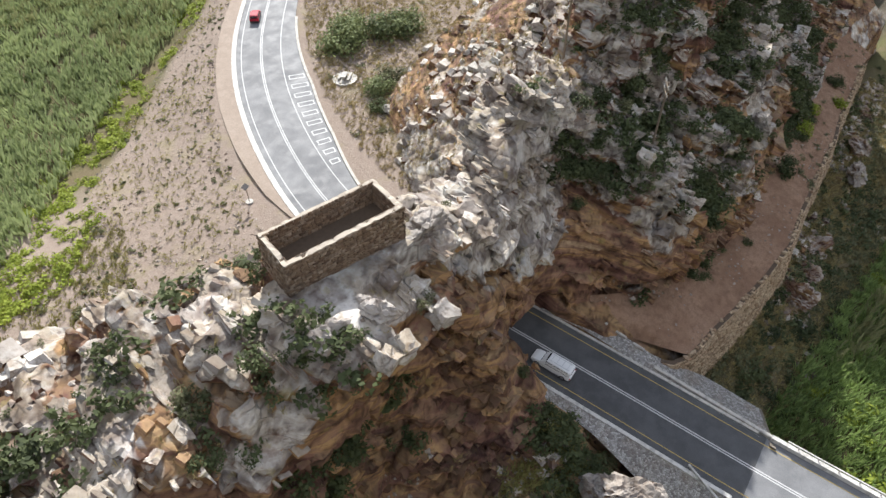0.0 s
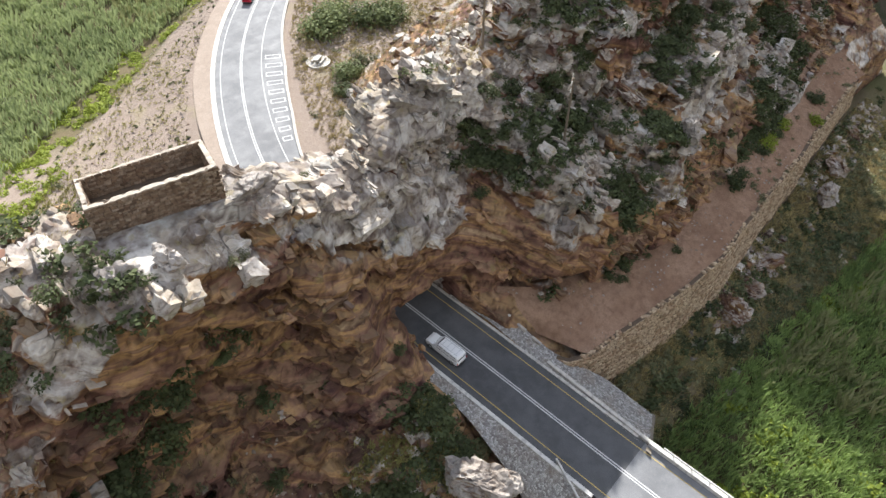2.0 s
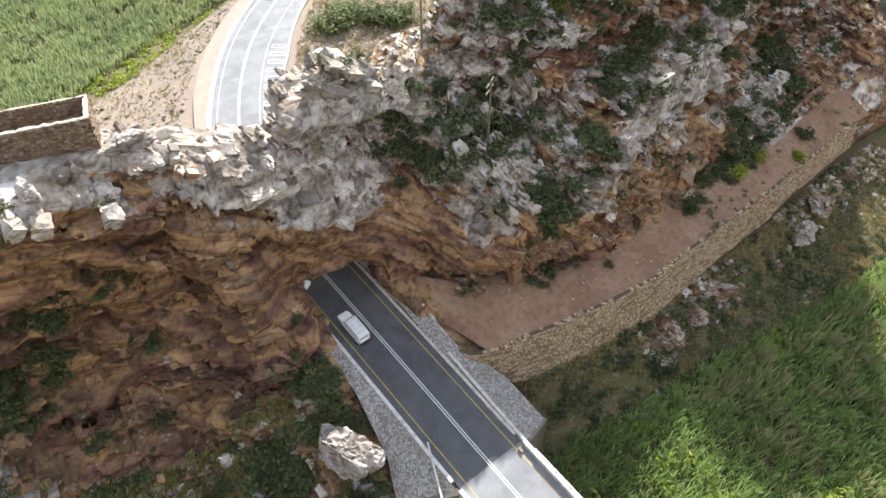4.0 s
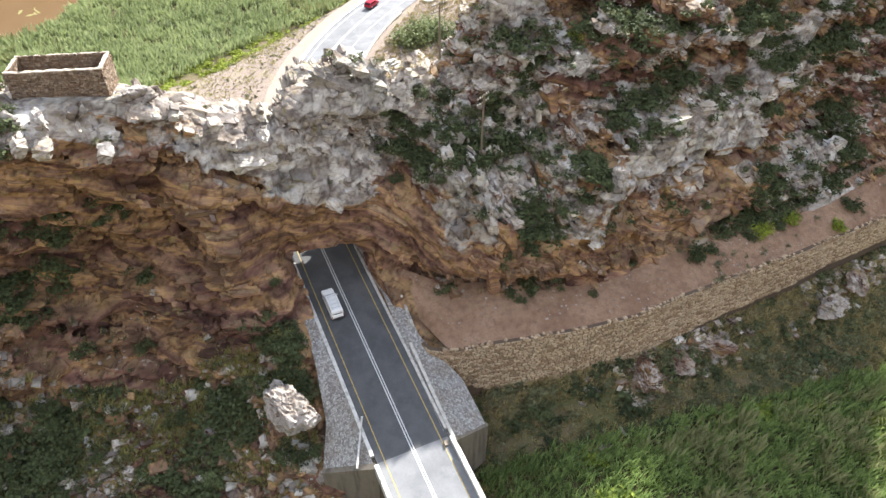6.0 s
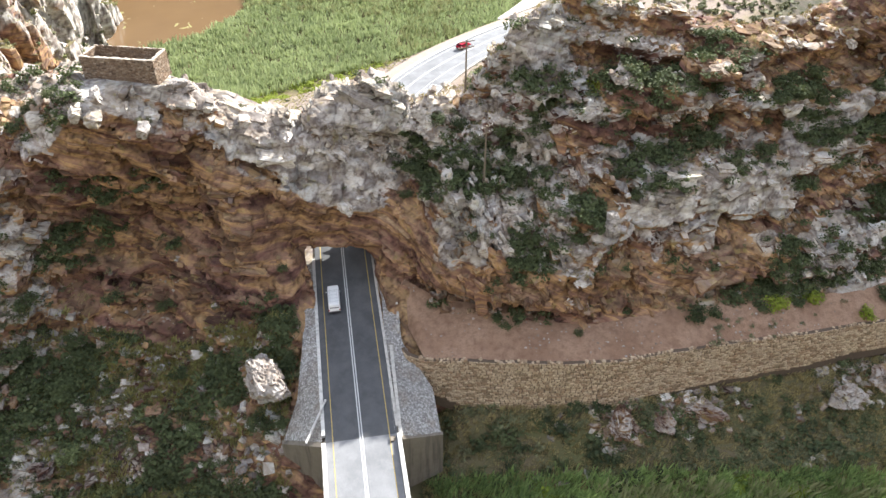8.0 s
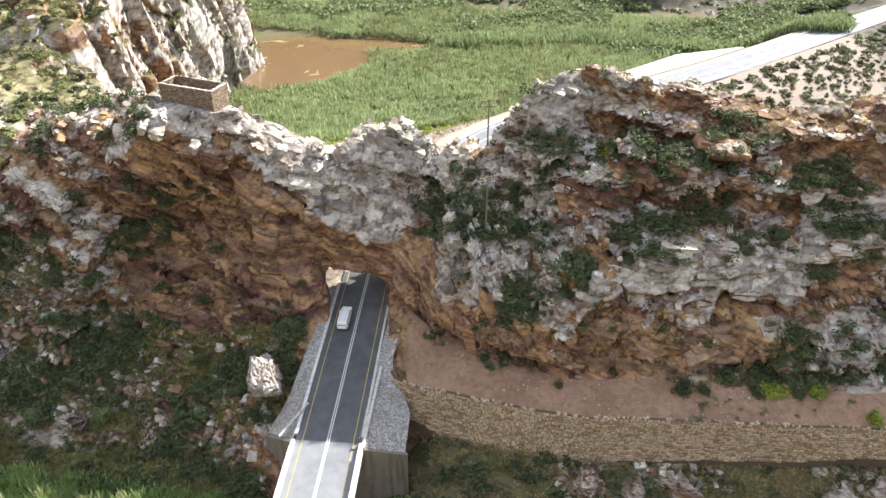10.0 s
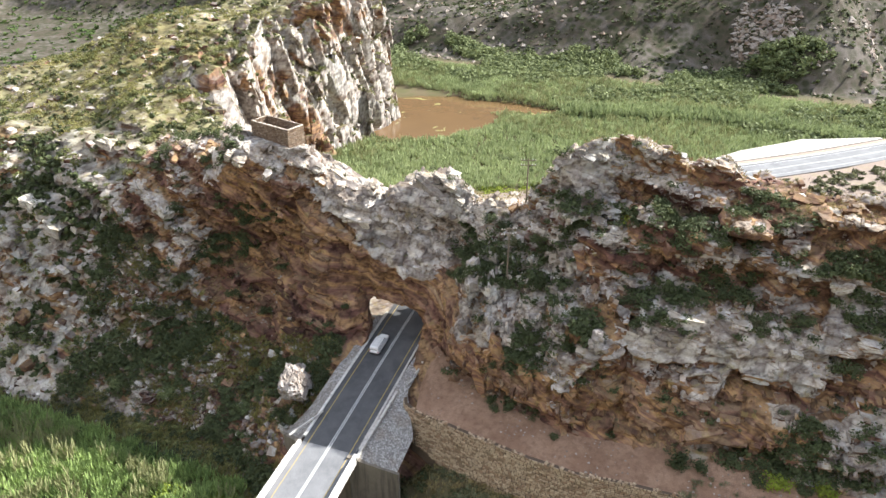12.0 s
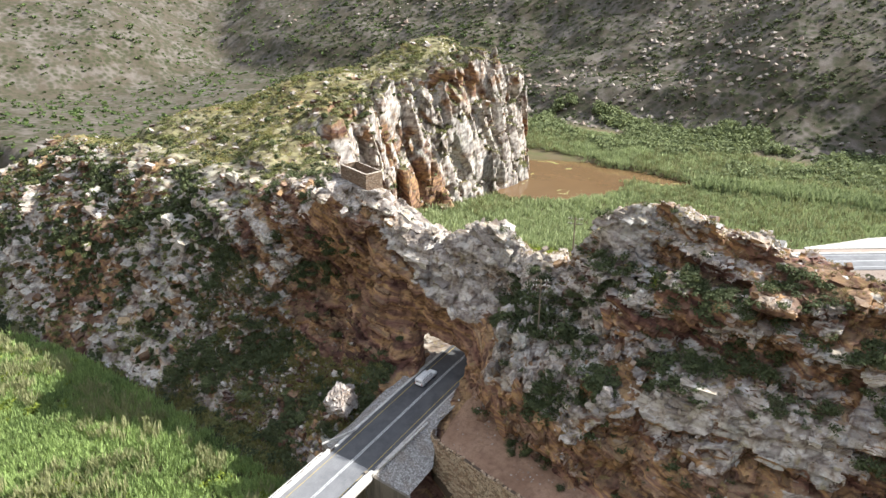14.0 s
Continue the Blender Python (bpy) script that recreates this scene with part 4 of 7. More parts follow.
def rod(radius, length, at=(0, 0, 0), turn=(0, 0, 0), top=None, sides=12):
    bm = bmesh.new()
    bmesh.ops.create_cone(bm, cap_ends=True, segments=sides, radius1=radius, radius2=radius if top is None else top, depth=length)
    bm.transform(pose(*at, *turn))
    return bm


def prism(outline, low, high):
    """An upright block over an outline; low and high are heights or functions of (x, y)."""
    z0 = low if callable(low) else lambda x, y: low
    z1 = high if callable(high) else lambda x, y: high
    bm = bmesh.new()
    a = [bm.verts.new((x, y, z0(x, y))) for x, y in outline]
    b = [bm.verts.new((x, y, z1(x, y))) for x, y in outline]
    n = len(outline)
    bm.faces.new(a[::-1])
    bm.faces.new(b)
    for i in range(n):
        bm.faces.new((a[i], a[(i + 1) % n], b[(i + 1) % n], b[i]))
    bmesh.ops.recalc_face_normals(bm, faces=bm.faces)
    return bm


RIDGE_V = np.empty(len(ridge.data.vertices) * 3, np.float32)
ridge.data.vertices.foreach_get("co", RIDGE_V)
RIDGE_V = RIDGE_V.reshape(-1, 3)
RIDGE_N = np.empty(RIDGE_V.size, np.float32)
ridge.data.vertex_normals.foreach_get("vector", RIDGE_N)
RIDGE_N = RIDGE_N.reshape(-1, 3)
HILL_V = np.empty(len(hill.data.vertices) * 3, np.float32)
hill.data.vertices.foreach_get("co", HILL_V)
HILL_V = HILL_V.reshape(-1, 3)
HILL_N = np.empty(HILL_V.size, np.float32)
hill.data.vertex_normals.foreach_get("vector", HILL_N)
HILL_N = HILL_N.reshape(-1, 3)
EVERY_V = np.concatenate([RIDGE_V, HILL_V])


def land_at(x, y, near=None, reach=0.9):
    """Height of the land at a place: the highest rock there, or that closest to the height near."""
    m = (np.abs(EVERY_V[:, 0] - x) < reach) & (np.abs(EVERY_V[:, 1] - y) < reach)
    g = float(ground_height(np.array([float(x)]), np.array([float(y)]))[0])
    z = EVERY_V[m, 2]
    if not len(z):
        return g
    if near is None:
        return max(g, float(z.max()) - 0.2)
    return float(z[np.argmin(np.abs(z - near))])


def rock_mesh(name, seed, size, subdiv, material, chop=0.5, block=0.55):
    """A broken boulder: a ball pressed to its size, with flat broken sides and joints."""
    bm = bmesh.new()
    bmesh.ops.create_icosphere(bm, subdivisions=subdiv, radius=1.0)
    v = np.array([x.co for x in bm.verts], np.float32)
    rng = np.random.default_rng(seed)
    for _ in range(16):
        n = rng.normal(size=3)
        n /= np.linalg.norm(n)
        cut = rng.uniform(0.45, 0.8)
        over = np.clip(v @ n - cut, 0, None)
        v -= (over[:, None] * n * chop * 1.95).astype(np.float32)
    v = v * np.array(size, np.float32)
    q = v + np.float32(seed * 7.0)
    if subdiv > 3:
        l, e, _ = blocks(q, (2.4 * block, 2.0 * block, 1.3 * block), seed)
        l2, e2, _ = blocks(q, (0.9 * block, 0.8 * block, 0.5 * block), seed + 5)
        push = 0.7 * block * l - 0.45 * block * np.clip(1 - e / 0.12, 0, 1) + 0.22 * block * l2
    else:
        push = 0.16 * min(size) * value_noise(v + seed * 3.1, 1.6 / max(size), seed)
    unit = v / (np.linalg.norm(v, axis=1)[:, None] + 1e-6)
    v = v + unit * push[:, None]
    for x, c in zip(bm.verts, v):
        x.co = c
    me = bpy.data.meshes.new(name)
    bm.to_mesh(me)
    bm.free()
    me.materials.append(material)
    return me


# ---------------------------------------------------------------- stones of walls
STONE_RNG = np.random.default_rng(5)
STONE_BOX = np.array([[-0.5, 0, -0.5], [0.5, 0, -0.5], [0.5, 0, 0.5], [-0.5, 0, 0.5], [-0.4, -1, -0.38], [0.41, -1, -0.4], [0.38, -1, 0.39], [-0.42, -1, 0.37]], np.float32)
STONE_FACES = np.array([[4, 5, 6, 7], [0, 1, 5, 4], [1, 2, 6, 5], [2, 3, 7, 6], [3, 0, 4, 7]], np.int32)
STONE_MESHES = {}


def stone_variants(material):
    if material.name not in STONE_MESHES:
        made = []
        for k in range(6):
            v = STONE_BOX + np.where(np.arange(8)[:, None] > 3, 0.11, 0.03) * STONE_RNG.uniform(-1, 1, (8, 3)).astype(np.float32)
            made.append(mesh_of("stone", v, STONE_FACES, material))
        STONE_MESHES[material.name] = made
    return STONE_MESHES[material.name]


def stone_courses(length, height, across, course):
    """Places and sizes of stones on a face: u along it, v up from its foot, width and height."""
    rows, v = [], 0.0
    while v < height - 0.08:
        h = course * STONE_RNG.uniform(0.7, 1.35)
        u = -STONE_RNG.uniform(0, across * 0.5)
        while u < length:
            w = across * STONE_RNG.uniform(0.55, 1.6)
            rows.append((u + w / 2, v + h / 2, w, h))
            u += w
        v += h
    return rows


def lay_stones(parent, pieces, material, single):
    """pieces: matrices that put the unit stone in its place. Up to 300 picked ones become parts, the rest one joined part."""
    variants = stone_variants(material)
    rest, count = [], 0
    for m, picked in pieces:
        if picked and count < single:
            ob = new("stone", variants[count % 6])
            ob.parent = parent
            ob.matrix_basis = m
            count += 1
        else:
            rest.append(np.array(m))
    if rest:
        mats = np.array(rest, np.float32)
        n = len(mats)
        base = STONE_BOX[None] + np.where(np.arange(8)[None, :, None] > 3, 0.11, 0.03) * STONE_RNG.uniform(-1, 1, (n, 8, 3))
        v = np.einsum("nij,nkj->nki", mats[:, :3, :3], base) + mats[:, None, :3, 3]
        f = (STONE_FACES[None] + 8 * np.arange(n)[:, None, None]).reshape(-1, 4)
        ob = part("stonework", mesh_of("stonework", v.reshape(-1, 3), f, material), material, parent)
        ob["kind"] = "stuff"


def stone_matrix(origin, along, up, out, w, h, depth):
    m = Matrix((along, -out, up)).transposed().to_4x4()
    return Matrix.Translation(origin) @ m @ Matrix.Diagonal((w * 0.93, depth, h * 0.92, 1))


# ---------------------------------------------------------------- the old fort on the crest
FORT_AT = (-26.4, 3.55, 35.15)
fort = thing("fort", "small roofless fort of brown rubble stone with pale copings", "fort", FORT_AT, -12)
FORT_L, FORT_W, FORT_H, FORT_T = 9.5, 3.8, 3.3, 0.34
sides = [((-FORT_L / 2, -FORT_W / 2), (FORT_L / 2, -FORT_W / 2)), ((FORT_L / 2, -FORT_W / 2), (FORT_L / 2, FORT_W / 2)), ((FORT_L / 2, FORT_W / 2), (-FORT_L / 2, FORT_W / 2)), ((-FORT_L / 2, FORT_W / 2), (-FORT_L / 2, -FORT_W / 2))]
for k, (a, b) in enumerate(sides):
    a, b = Vector((*a, 0)), Vector((*b, 0))
    along = (b - a).normalized()
    out = Vector((along.y, -along.x, 0))
    length = (b - a).length
    turn = math.degrees(math.atan2(along.y, along.x))
    mid = (a + b) / 2 - out * FORT_T / 2
    wall = part("wall", bar((length - (0 if k % 2 == 0 else 2 * FORT_T + 0.01), FORT_T, FORT_H), (mid.x, mid.y, FORT_H / 2 - 1.0), 0.04, (0, 0, turn)), MORTAR, fort)
    top = FORT_H - 1.0
    pieces = []
    for u, v, w, h in stone_courses(length, FORT_H, 0.38, 0.19):
        if u < length and v < FORT_H - 0.05:
            pieces.append((stone_matrix(a + along * u + Vector((0, 0, v - 1.0)), along, Vector((0, 0, 1)), out, w, h, STONE_RNG.uniform(0.03, 0.11)), v > 0.9))
    for u, v, w, h in stone_courses(length - 2 * FORT_T, FORT_H - 1.0, 0.42, 0.21):
        if u < length - 2 * FORT_T:
            pieces.append((stone_matrix(b - out * FORT_T - along * (u + FORT_T) + Vector((0, 0, v)), -along, Vector((0, 0, 1)), -out, w, h, STONE_RNG.uniform(0.03, 0.08)), False))
    lay_stones(wall, pieces, FORT_STONE, 280 if k == 0 else 120)
    bm = bmesh.new()
    n = int(length / 0.35)
    for i in range(n + 1):
        for s in (0.02, -FORT_T - 0.02):
            p = a + along * (length * i / n) + out * (s + STONE_RNG.uniform(-0.03, 0.03)) + Vector((0, 0, top + 0.03 + STONE_RNG.uniform(-0.05, 0.07)))
            bm.verts.new(p)
        for s in (0.02, -FORT_T - 0.02):
            bm.verts.new(a + along * (length * i / n) + out * s + Vector((0, 0, top - 0.08)))
    bm.verts.ensure_lookup_table()
    for i in range(n):
        q = [bm.verts[4 * i + j] for j in range(4)] + [bm.verts[4 * i + 4 + j] for j in range(4)]
        for f in ((0, 4, 5, 1), (2, 6, 4, 0), (1, 5, 7, 3)):
            bm.faces.new([q[j] for j in f])
    bmesh.ops.recalc_face_normals(bm, faces=bm.faces)
    part("coping", bm, COPING, fort, "pale mortar coping")
part("floor", bar((FORT_L - 0.7, FORT_W - 0.7, 0.5), (0, 0, 0.25), 0.05), MORTAR, fort, "dusty stone floor")

# ---------------------------------------------------------------- terrace and its retaining wall
WALL_FOOT = [(6.6, -4.0), (10, -5.5), (16, -8.0), (27, -9.4), (35, -9.2), (40, -7.4), (55, -6.8), (66, -6.2), (95, -5.0)]


def wall_point(x):
    y, z = curve_at(WALL_LINE, x)
    return Vector((x, float(y), float(z)))


def terrace_sheet():
    xs = np.arange(5.6, 100, 0.7)
    rows = []
    for x in xs:
        w = wall_point(max(x, 6.6))
        y0, z0 = w.y + 0.35, w.z - 0.12
        if x < 10:
            y0, z0 = min(y0, -9.0), -0.4
            y0 = float(np.interp(x, [5.6, 10], [-3.5, y0]))
        by, bz = curve_at(BASE, np.array(x))
        y1, z1 = max(by, y0 + 0.5) + 2.2, max(bz, z0) + 0.25
        for f in np.linspace(0, 1, 18):
            rows.append((x, y0 + (y1 - y0) * f, z0 + (z1 - z0) * f ** 1.15 + 0.30 * math.sin(f * 3.14)))
    v = np.array(rows, np.float32)
    v[:, 2] += 0.10 * fractal(v, 0.5, 5, 3) + 0.05
    i = np.arange(len(v)).reshape(len(xs), 18)
    f = np.stack([i[:-1, :-1].ravel(), i[1:, :-1].ravel(), i[1:, 1:].ravel(), i[:-1, 1:].ravel()], 1)
    return mesh_of("terrace", v, f, TERRACE, True)


tagged(new("terrace", terrace_sheet()), "bare red-brown dirt terrace below the cliff", "dirt terrace", kind="structure")

wall = tagged(new("retaining_wall"), "long dry-stone retaining wall of tan rubble", "wall", kind="structure")
xs = [6.6 + 0.9 * i for i in range(99)]
bm = bmesh.new()
last = None
for x in xs:
    p = wall_point(x)
    foot = float(curve_at(WALL_FOOT, x)[0])
    q = wall_point(x + 0.3) - wall_point(x - 0.3)
    out = Vector((q.y, -q.x, 0)).normalized()
    batter = out * (p.z - foot) * 0.14
    ring = [bm.verts.new(c) for c in (p - out * 0.55 - Vector((0, 0, 3)), p - out * 0.55, p, Vector((p.x, p.y, foot - 2.5)) + batter * 1.3)]
    if last:
        for i in range(3):
            bm.faces.new((last[i], ring[i], ring[i + 1], last[i + 1]))
    last = ring
bmesh.ops.recalc_face_normals(bm, faces=bm.faces)
core = part("core", bm, MORTAR, wall)
pieces = []
u, step_v = 6.6, 0.30
top_h = 9.2
v = 0.0
while v < top_h:
    h = 0.30 * STONE_RNG.uniform(0.75, 1.3)
    x = 6.6
    while x < 95:
        w = STONE_RNG.uniform(0.3, 0.95)
        p = wall_point(x + w / 2)
        q = wall_point(x + w) - wall_point(x)
        arc = q.length / w if w else 1
        foot = float(curve_at(WALL_FOOT, x)[0])
        if p.z - v > foot - 0.8:
            q = q.normalized()
            out = Vector((q.y, -q.x, 0)).normalized()
            at = p - Vector((0, 0, v + h / 2)) + out * (v * 0.14 - 0.02)
            pieces.append((stone_matrix(at, q, out.cross(q).normalized() * -1 if out.cross(q).z < 0 else out.cross(q).normalized(), out, w * arc, h, STONE_RNG.uniform(0.06, 0.2)), 9 < x < 21 and v < 4.5))
        x += w / arc
    v += h
# loose capping stones
for i in range(170):
    x = STONE_RNG.uniform(8, 94)
    p = wall_point(x)
    q = (wall_point(x + 0.2) - wall_point(x - 0.2)).normalized()
    out = Vector((q.y, -q.x, 0))
    pieces.append((Matrix.Translation(p - out * STONE_RNG.uniform(0.05, 0.45) - Vector((0, 0, 0.05))) @ pose(0, 0, 0, -90, STONE_RNG.uniform(-10, 10), STONE_RNG.uniform(0, 180)) @ Matrix.Diagonal((STONE_RNG.uniform(0.3, 0.7), STONE_RNG.uniform(0.12, 0.3), STONE_RNG.uniform(0.3, 0.5), 1)), False))
lay_stones(wall, pieces, WALL_STONE, 300)

# ---------------------------------------------------------------- bridge, verges, kerb blocks
bridge = tagged(new("bridge"), "concrete road bridge with white parapets", "bridge", kind="structure")
for s, name in ((-1, "left"), (1, "right")):
    t = np.arange(-90, -27.9, 0.5)
    c, nor, cz = road_frame(t)
    lo, hi = (4.5, 5.0) if s > 0 else (-5.0, -4.5)
    me = ribbon("parapet", lo, hi, 0.62, KERB, -90, -28.4, 0.8, 1.6)
    part("parapet", me, KERB, bridge, "white painted concrete parapet")
    for k, y in enumerate(np.arange(-88, -29.5, 2.2)):
        cx, cz = road_at(np.array([y]))
        part("rail_post", bar((0.14, 0.14, 0.5), (float(cx[0]) + s * 4.85, y, float(cz[0]) + 0.85), 0.02), KERB, bridge, "white rail post")
    part("rail", ribbon("rail", s * 4.85 - 0.07, s * 4.85 + 0.07, 1.16, KERB, -90, -29.4, 0.8, 0.14), KERB, bridge, "white rail")
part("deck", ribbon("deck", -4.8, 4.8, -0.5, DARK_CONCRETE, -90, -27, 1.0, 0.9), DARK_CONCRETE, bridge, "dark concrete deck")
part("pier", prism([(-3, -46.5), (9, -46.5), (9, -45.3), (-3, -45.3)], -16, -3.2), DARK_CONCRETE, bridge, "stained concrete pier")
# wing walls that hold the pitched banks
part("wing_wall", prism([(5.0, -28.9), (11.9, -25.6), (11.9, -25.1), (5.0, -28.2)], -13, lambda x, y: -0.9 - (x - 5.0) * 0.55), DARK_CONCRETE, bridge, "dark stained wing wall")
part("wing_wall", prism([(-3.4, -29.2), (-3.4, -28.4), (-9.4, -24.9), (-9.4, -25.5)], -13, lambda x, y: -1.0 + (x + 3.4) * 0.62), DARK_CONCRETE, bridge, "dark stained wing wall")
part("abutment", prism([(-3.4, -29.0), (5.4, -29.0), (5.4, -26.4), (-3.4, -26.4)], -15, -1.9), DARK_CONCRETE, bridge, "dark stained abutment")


def bank(name, inner, outer, label):
    """A pitched bank between two lines of points (x, y, z)."""
    n, k = 36, 14
    a, b = np.array(inner, float), np.array(outer, float)
    f = np.linspace(0, 1, n)
    pa = np.stack([np.interp(f, np.linspace(0, 1, len(a)), a[:, i]) for i in range(3)], 1)
    pb = np.stack([np.interp(f, np.linspace(0, 1, len(b)), b[:, i]) for i in range(3)], 1)
    g = np.linspace(0, 1, k)[None, :, None]
    v = (pa[:, None] * (1 - g) + pb[:, None] * g).reshape(-1, 3).astype(np.float32)
    v[:, 2] += 0.06 * fractal(v, 1.3, 8, 3) + 0.03
    i = np.arange(n * k).reshape(n, k)
    faces = np.stack([i[:-1, :-1].ravel(), i[1:, :-1].ravel(), i[1:, 1:].ravel(), i[:-1, 1:].ravel()], 1)
    return tagged(new(name, mesh_of(name, v, faces, PITCHING, True)), label, "stone pitching", kind="structure")


bank("pitching_1", [(3.0, 2.0, 1.2), (4.2, -4.0, 0.75), (4.5, -12.0, 0.15), (5.0, -20.0, -0.6), (5.6, -28.4, -1.3)],
     [(4.6, 1.5, 1.5), (6.6, -4.0, 1.0), (6.9, -12.5, 0.0), (11.0, -18.5, -3.6), (11.6, -25.3, -4.5)], "grey stone-pitched verge falling away from the road")
bank("pitching_2", [(-6.6, 4.0, 1.3), (-6.0, -4.0, 0.75), (-5.2, -12.0, 0.15), (-4.4, -20.0, -0.6), (-3.6, -28.5, -1.3)],
     [(-7.6, 4.0, 1.7), (-7.4, -4.0, 1.1), (-7.2, -12.5, 0.1), (-7.6, -20.0, -2.6), (-9.2, -25.0, -4.7)], "grey stone-pitched verge falling away from the road")
for y, l in ((-4.6, 2.6), (-7.9, 1.5), (-10.4, 1.5)):
    tagged(part("kerb_block", bar((0.34, l, 0.42), bevel=0.04), CONCRETE, None), "loose pale concrete kerb block on the verge", "kerb block", "kerb blocks").matrix_world = pose(6.5, y, float(np.interp(y, [-12, -4], [0.1, 1.05])) + 0.15, 0, 0, -2)
tagged(part("gutter_beam", bar((0.45, 15.2, 0.5), bevel=0.05), CONCRETE, None), "long pale concrete gutter beam beside the road", "concrete beam").matrix_world = pose(5.85, -20.8, -0.62, 4.6, 0, 3.5)
tagged(part("barrier_beam", bar((0.22, 6.7, 0.34), bevel=0.04), KERB, None), "white concrete barrier beam beside the road", "barrier").matrix_world = pose(-4.5, -25.4, -0.55, 4.6, 0, -19)

# hatched boxes painted on the inside of the bend
for k in range(10):
    y = 43.5 + 2.55 * k
    t = np.array([y, y + 1.1])
    c, nor, cz = road_frame(t)
    a, b = 4.25, float(far_side(np.array([y]))[0]) - 0.35
    for lo, hi, y0, y1 in ((a, b, 0, 0.18), (a, b, 1.0, 1.18), (a, a + 0.18, 0.18, 1.0), (b - 0.18, b, 0.18, 1.0)):
        tagged(new("road_marking", ribbon("road_marking", lo, hi, 0.008, WHITE_PAINT, y + y0, y + y1, (y1 - y0) * 0.499)), "white painted hatching box", "road marking", kind="structure")


# ---------------------------------------------------------------- poles, sign, picnic place
def power_pole(at, height, turn):
    p = thing("power_pole", "weathered timber power pole with two cross-arms", "power pole", at, turn, "power poles")
    part("pole", rod(0.16, height + 1.0, (0, 0, height / 2 - 0.5), top=0.11), POLE_WOOD, p)
    for z in (height - 0.35, height - 1.25):
        arm = part("cross_arm", bar((2.6, 0.12, 0.14), (0, 0.12, z), 0.02), POLE_WOOD, p)
        for x in (-1.15, -0.7, 0.7, 1.15):
            part("insulator", rod(0.06, 0.22, (x, 0.12, z + 0.18), top=0.035, sides=8), LAMP_CLEAR, arm, "pale glass insulator")
    return p


pz = land_at(19.5, -0.8, 20.0)
power_pole((19.5, -0.8, pz), 27.9 - pz, 35)
power_pole((18.0, 12.0, land_at(18.0, 12.0, 28.0) - 0.1), 34.8 - land_at(18.0, 12.0, 28.0), 20)

sign = thing("lamp_post", "small dark lamp panel on a short post", "lamp post", (-8.6, 45.2, land_at(-8.6, 45.2)), 20)
part("base", rod(0.55, 0.3, (0, 0, 0.1), sides=20), CONCRETE, sign, "round concrete base")
part("post", rod(0.06, 2.8, (0, 0, 1.5)), POLE_WOOD, sign)
part("panel", bar((1.1, 0.8, 0.06), (0, 0.1, 2.95), 0.01, (25, 0, 0)), PANEL_DARK, sign, "dark tilted panel")

slab = thing("picnic_table", "concrete picnic table on a round slab under trees", "picnic table", (22.8, 57.6, land_at(22.8, 57.6) - 0.12), 30)
part("slab", rod(2.2, 0.5, (0, 0, 0.1), sides=28), CONCRETE, slab, "round concrete slab")
part("tabletop", bar((1.9, 0.9, 0.1), (0, 0, 1.1), 0.02), CONCRETE, slab)
for x in (-0.6, 0.6):
    part("leg", bar((0.18, 0.6, 0.75), (x, 0, 0.7), 0.02), CONCRETE, slab)
for y in (-0.85, 0.85):
    part("bench", bar((1.9, 0.4, 0.45), (0, y, 0.55), 0.02), CONCRETE, slab)

ring = thing("planter_ring", "low round stone planter beside the bend", "planter", (39.5, 84.5, land_at(39.5, 84.5)))
bm = bmesh.new()
prof = [(1.55, 0), (1.55, 0.5), (1.2, 0.5), (1.2, 0.2)]
loops = [[bm.verts.new((r * math.cos(a), r * math.sin(a), z)) for r, z in prof] for a in np.linspace(0, 2 * math.pi, 28, endpoint=False)]
for i in range(28):
    for j in range(3):
        bm.faces.new((loops[i][j], loops[(i + 1) % 28][j], loops[(i + 1) % 28][j + 1], loops[i][j + 1]))
bmesh.ops.recalc_face_normals(bm, faces=bm.faces)
part("rim", bm, CONCRETE, ring)
part("soil", rod(1.2, 0.25, (0, 0, 0.15), sides=28), TERRACE, ring, "bare planting soil")


# ---------------------------------------------------------------- vehicles
def loft(rows, bevel=0.0):
    """A body from cross-sections (y, half width, low, high)."""
    bm = bmesh.new()
    rings = [[bm.verts.new(c) for c in ((-w, y, a), (w, y, a), (w * 1.0, y, a + (b - a) * 0.55), (w * 0.9, y, b), (-w * 0.9, y, b), (-w * 1.0, y, a + (b - a) * 0.55))] for y, w, a, b in rows]
    for r, s in zip(rings[:-1], rings[1:]):
        for i in range(6):
            bm.faces.new((r[i], r[(i + 1) % 6], s[(i + 1) % 6], s[i]))
    bm.faces.new(rings[0][::-1])
    bm.faces.new(rings[-1])
    bmesh.ops.recalc_face_normals(bm, faces=bm.faces)
    if bevel:
        bmesh.ops.bevel(bm, geom=bm.edges[:], offset=bevel, segments=2, affect="EDGES")
    return bm


def quad_panel(corners):
    bm = bmesh.new()
    bm.faces.new([bm.verts.new(c) for c in corners])
    r = bmesh.ops.solidify(bm, geom=bm.faces[:], thickness=0.02)
    return bm


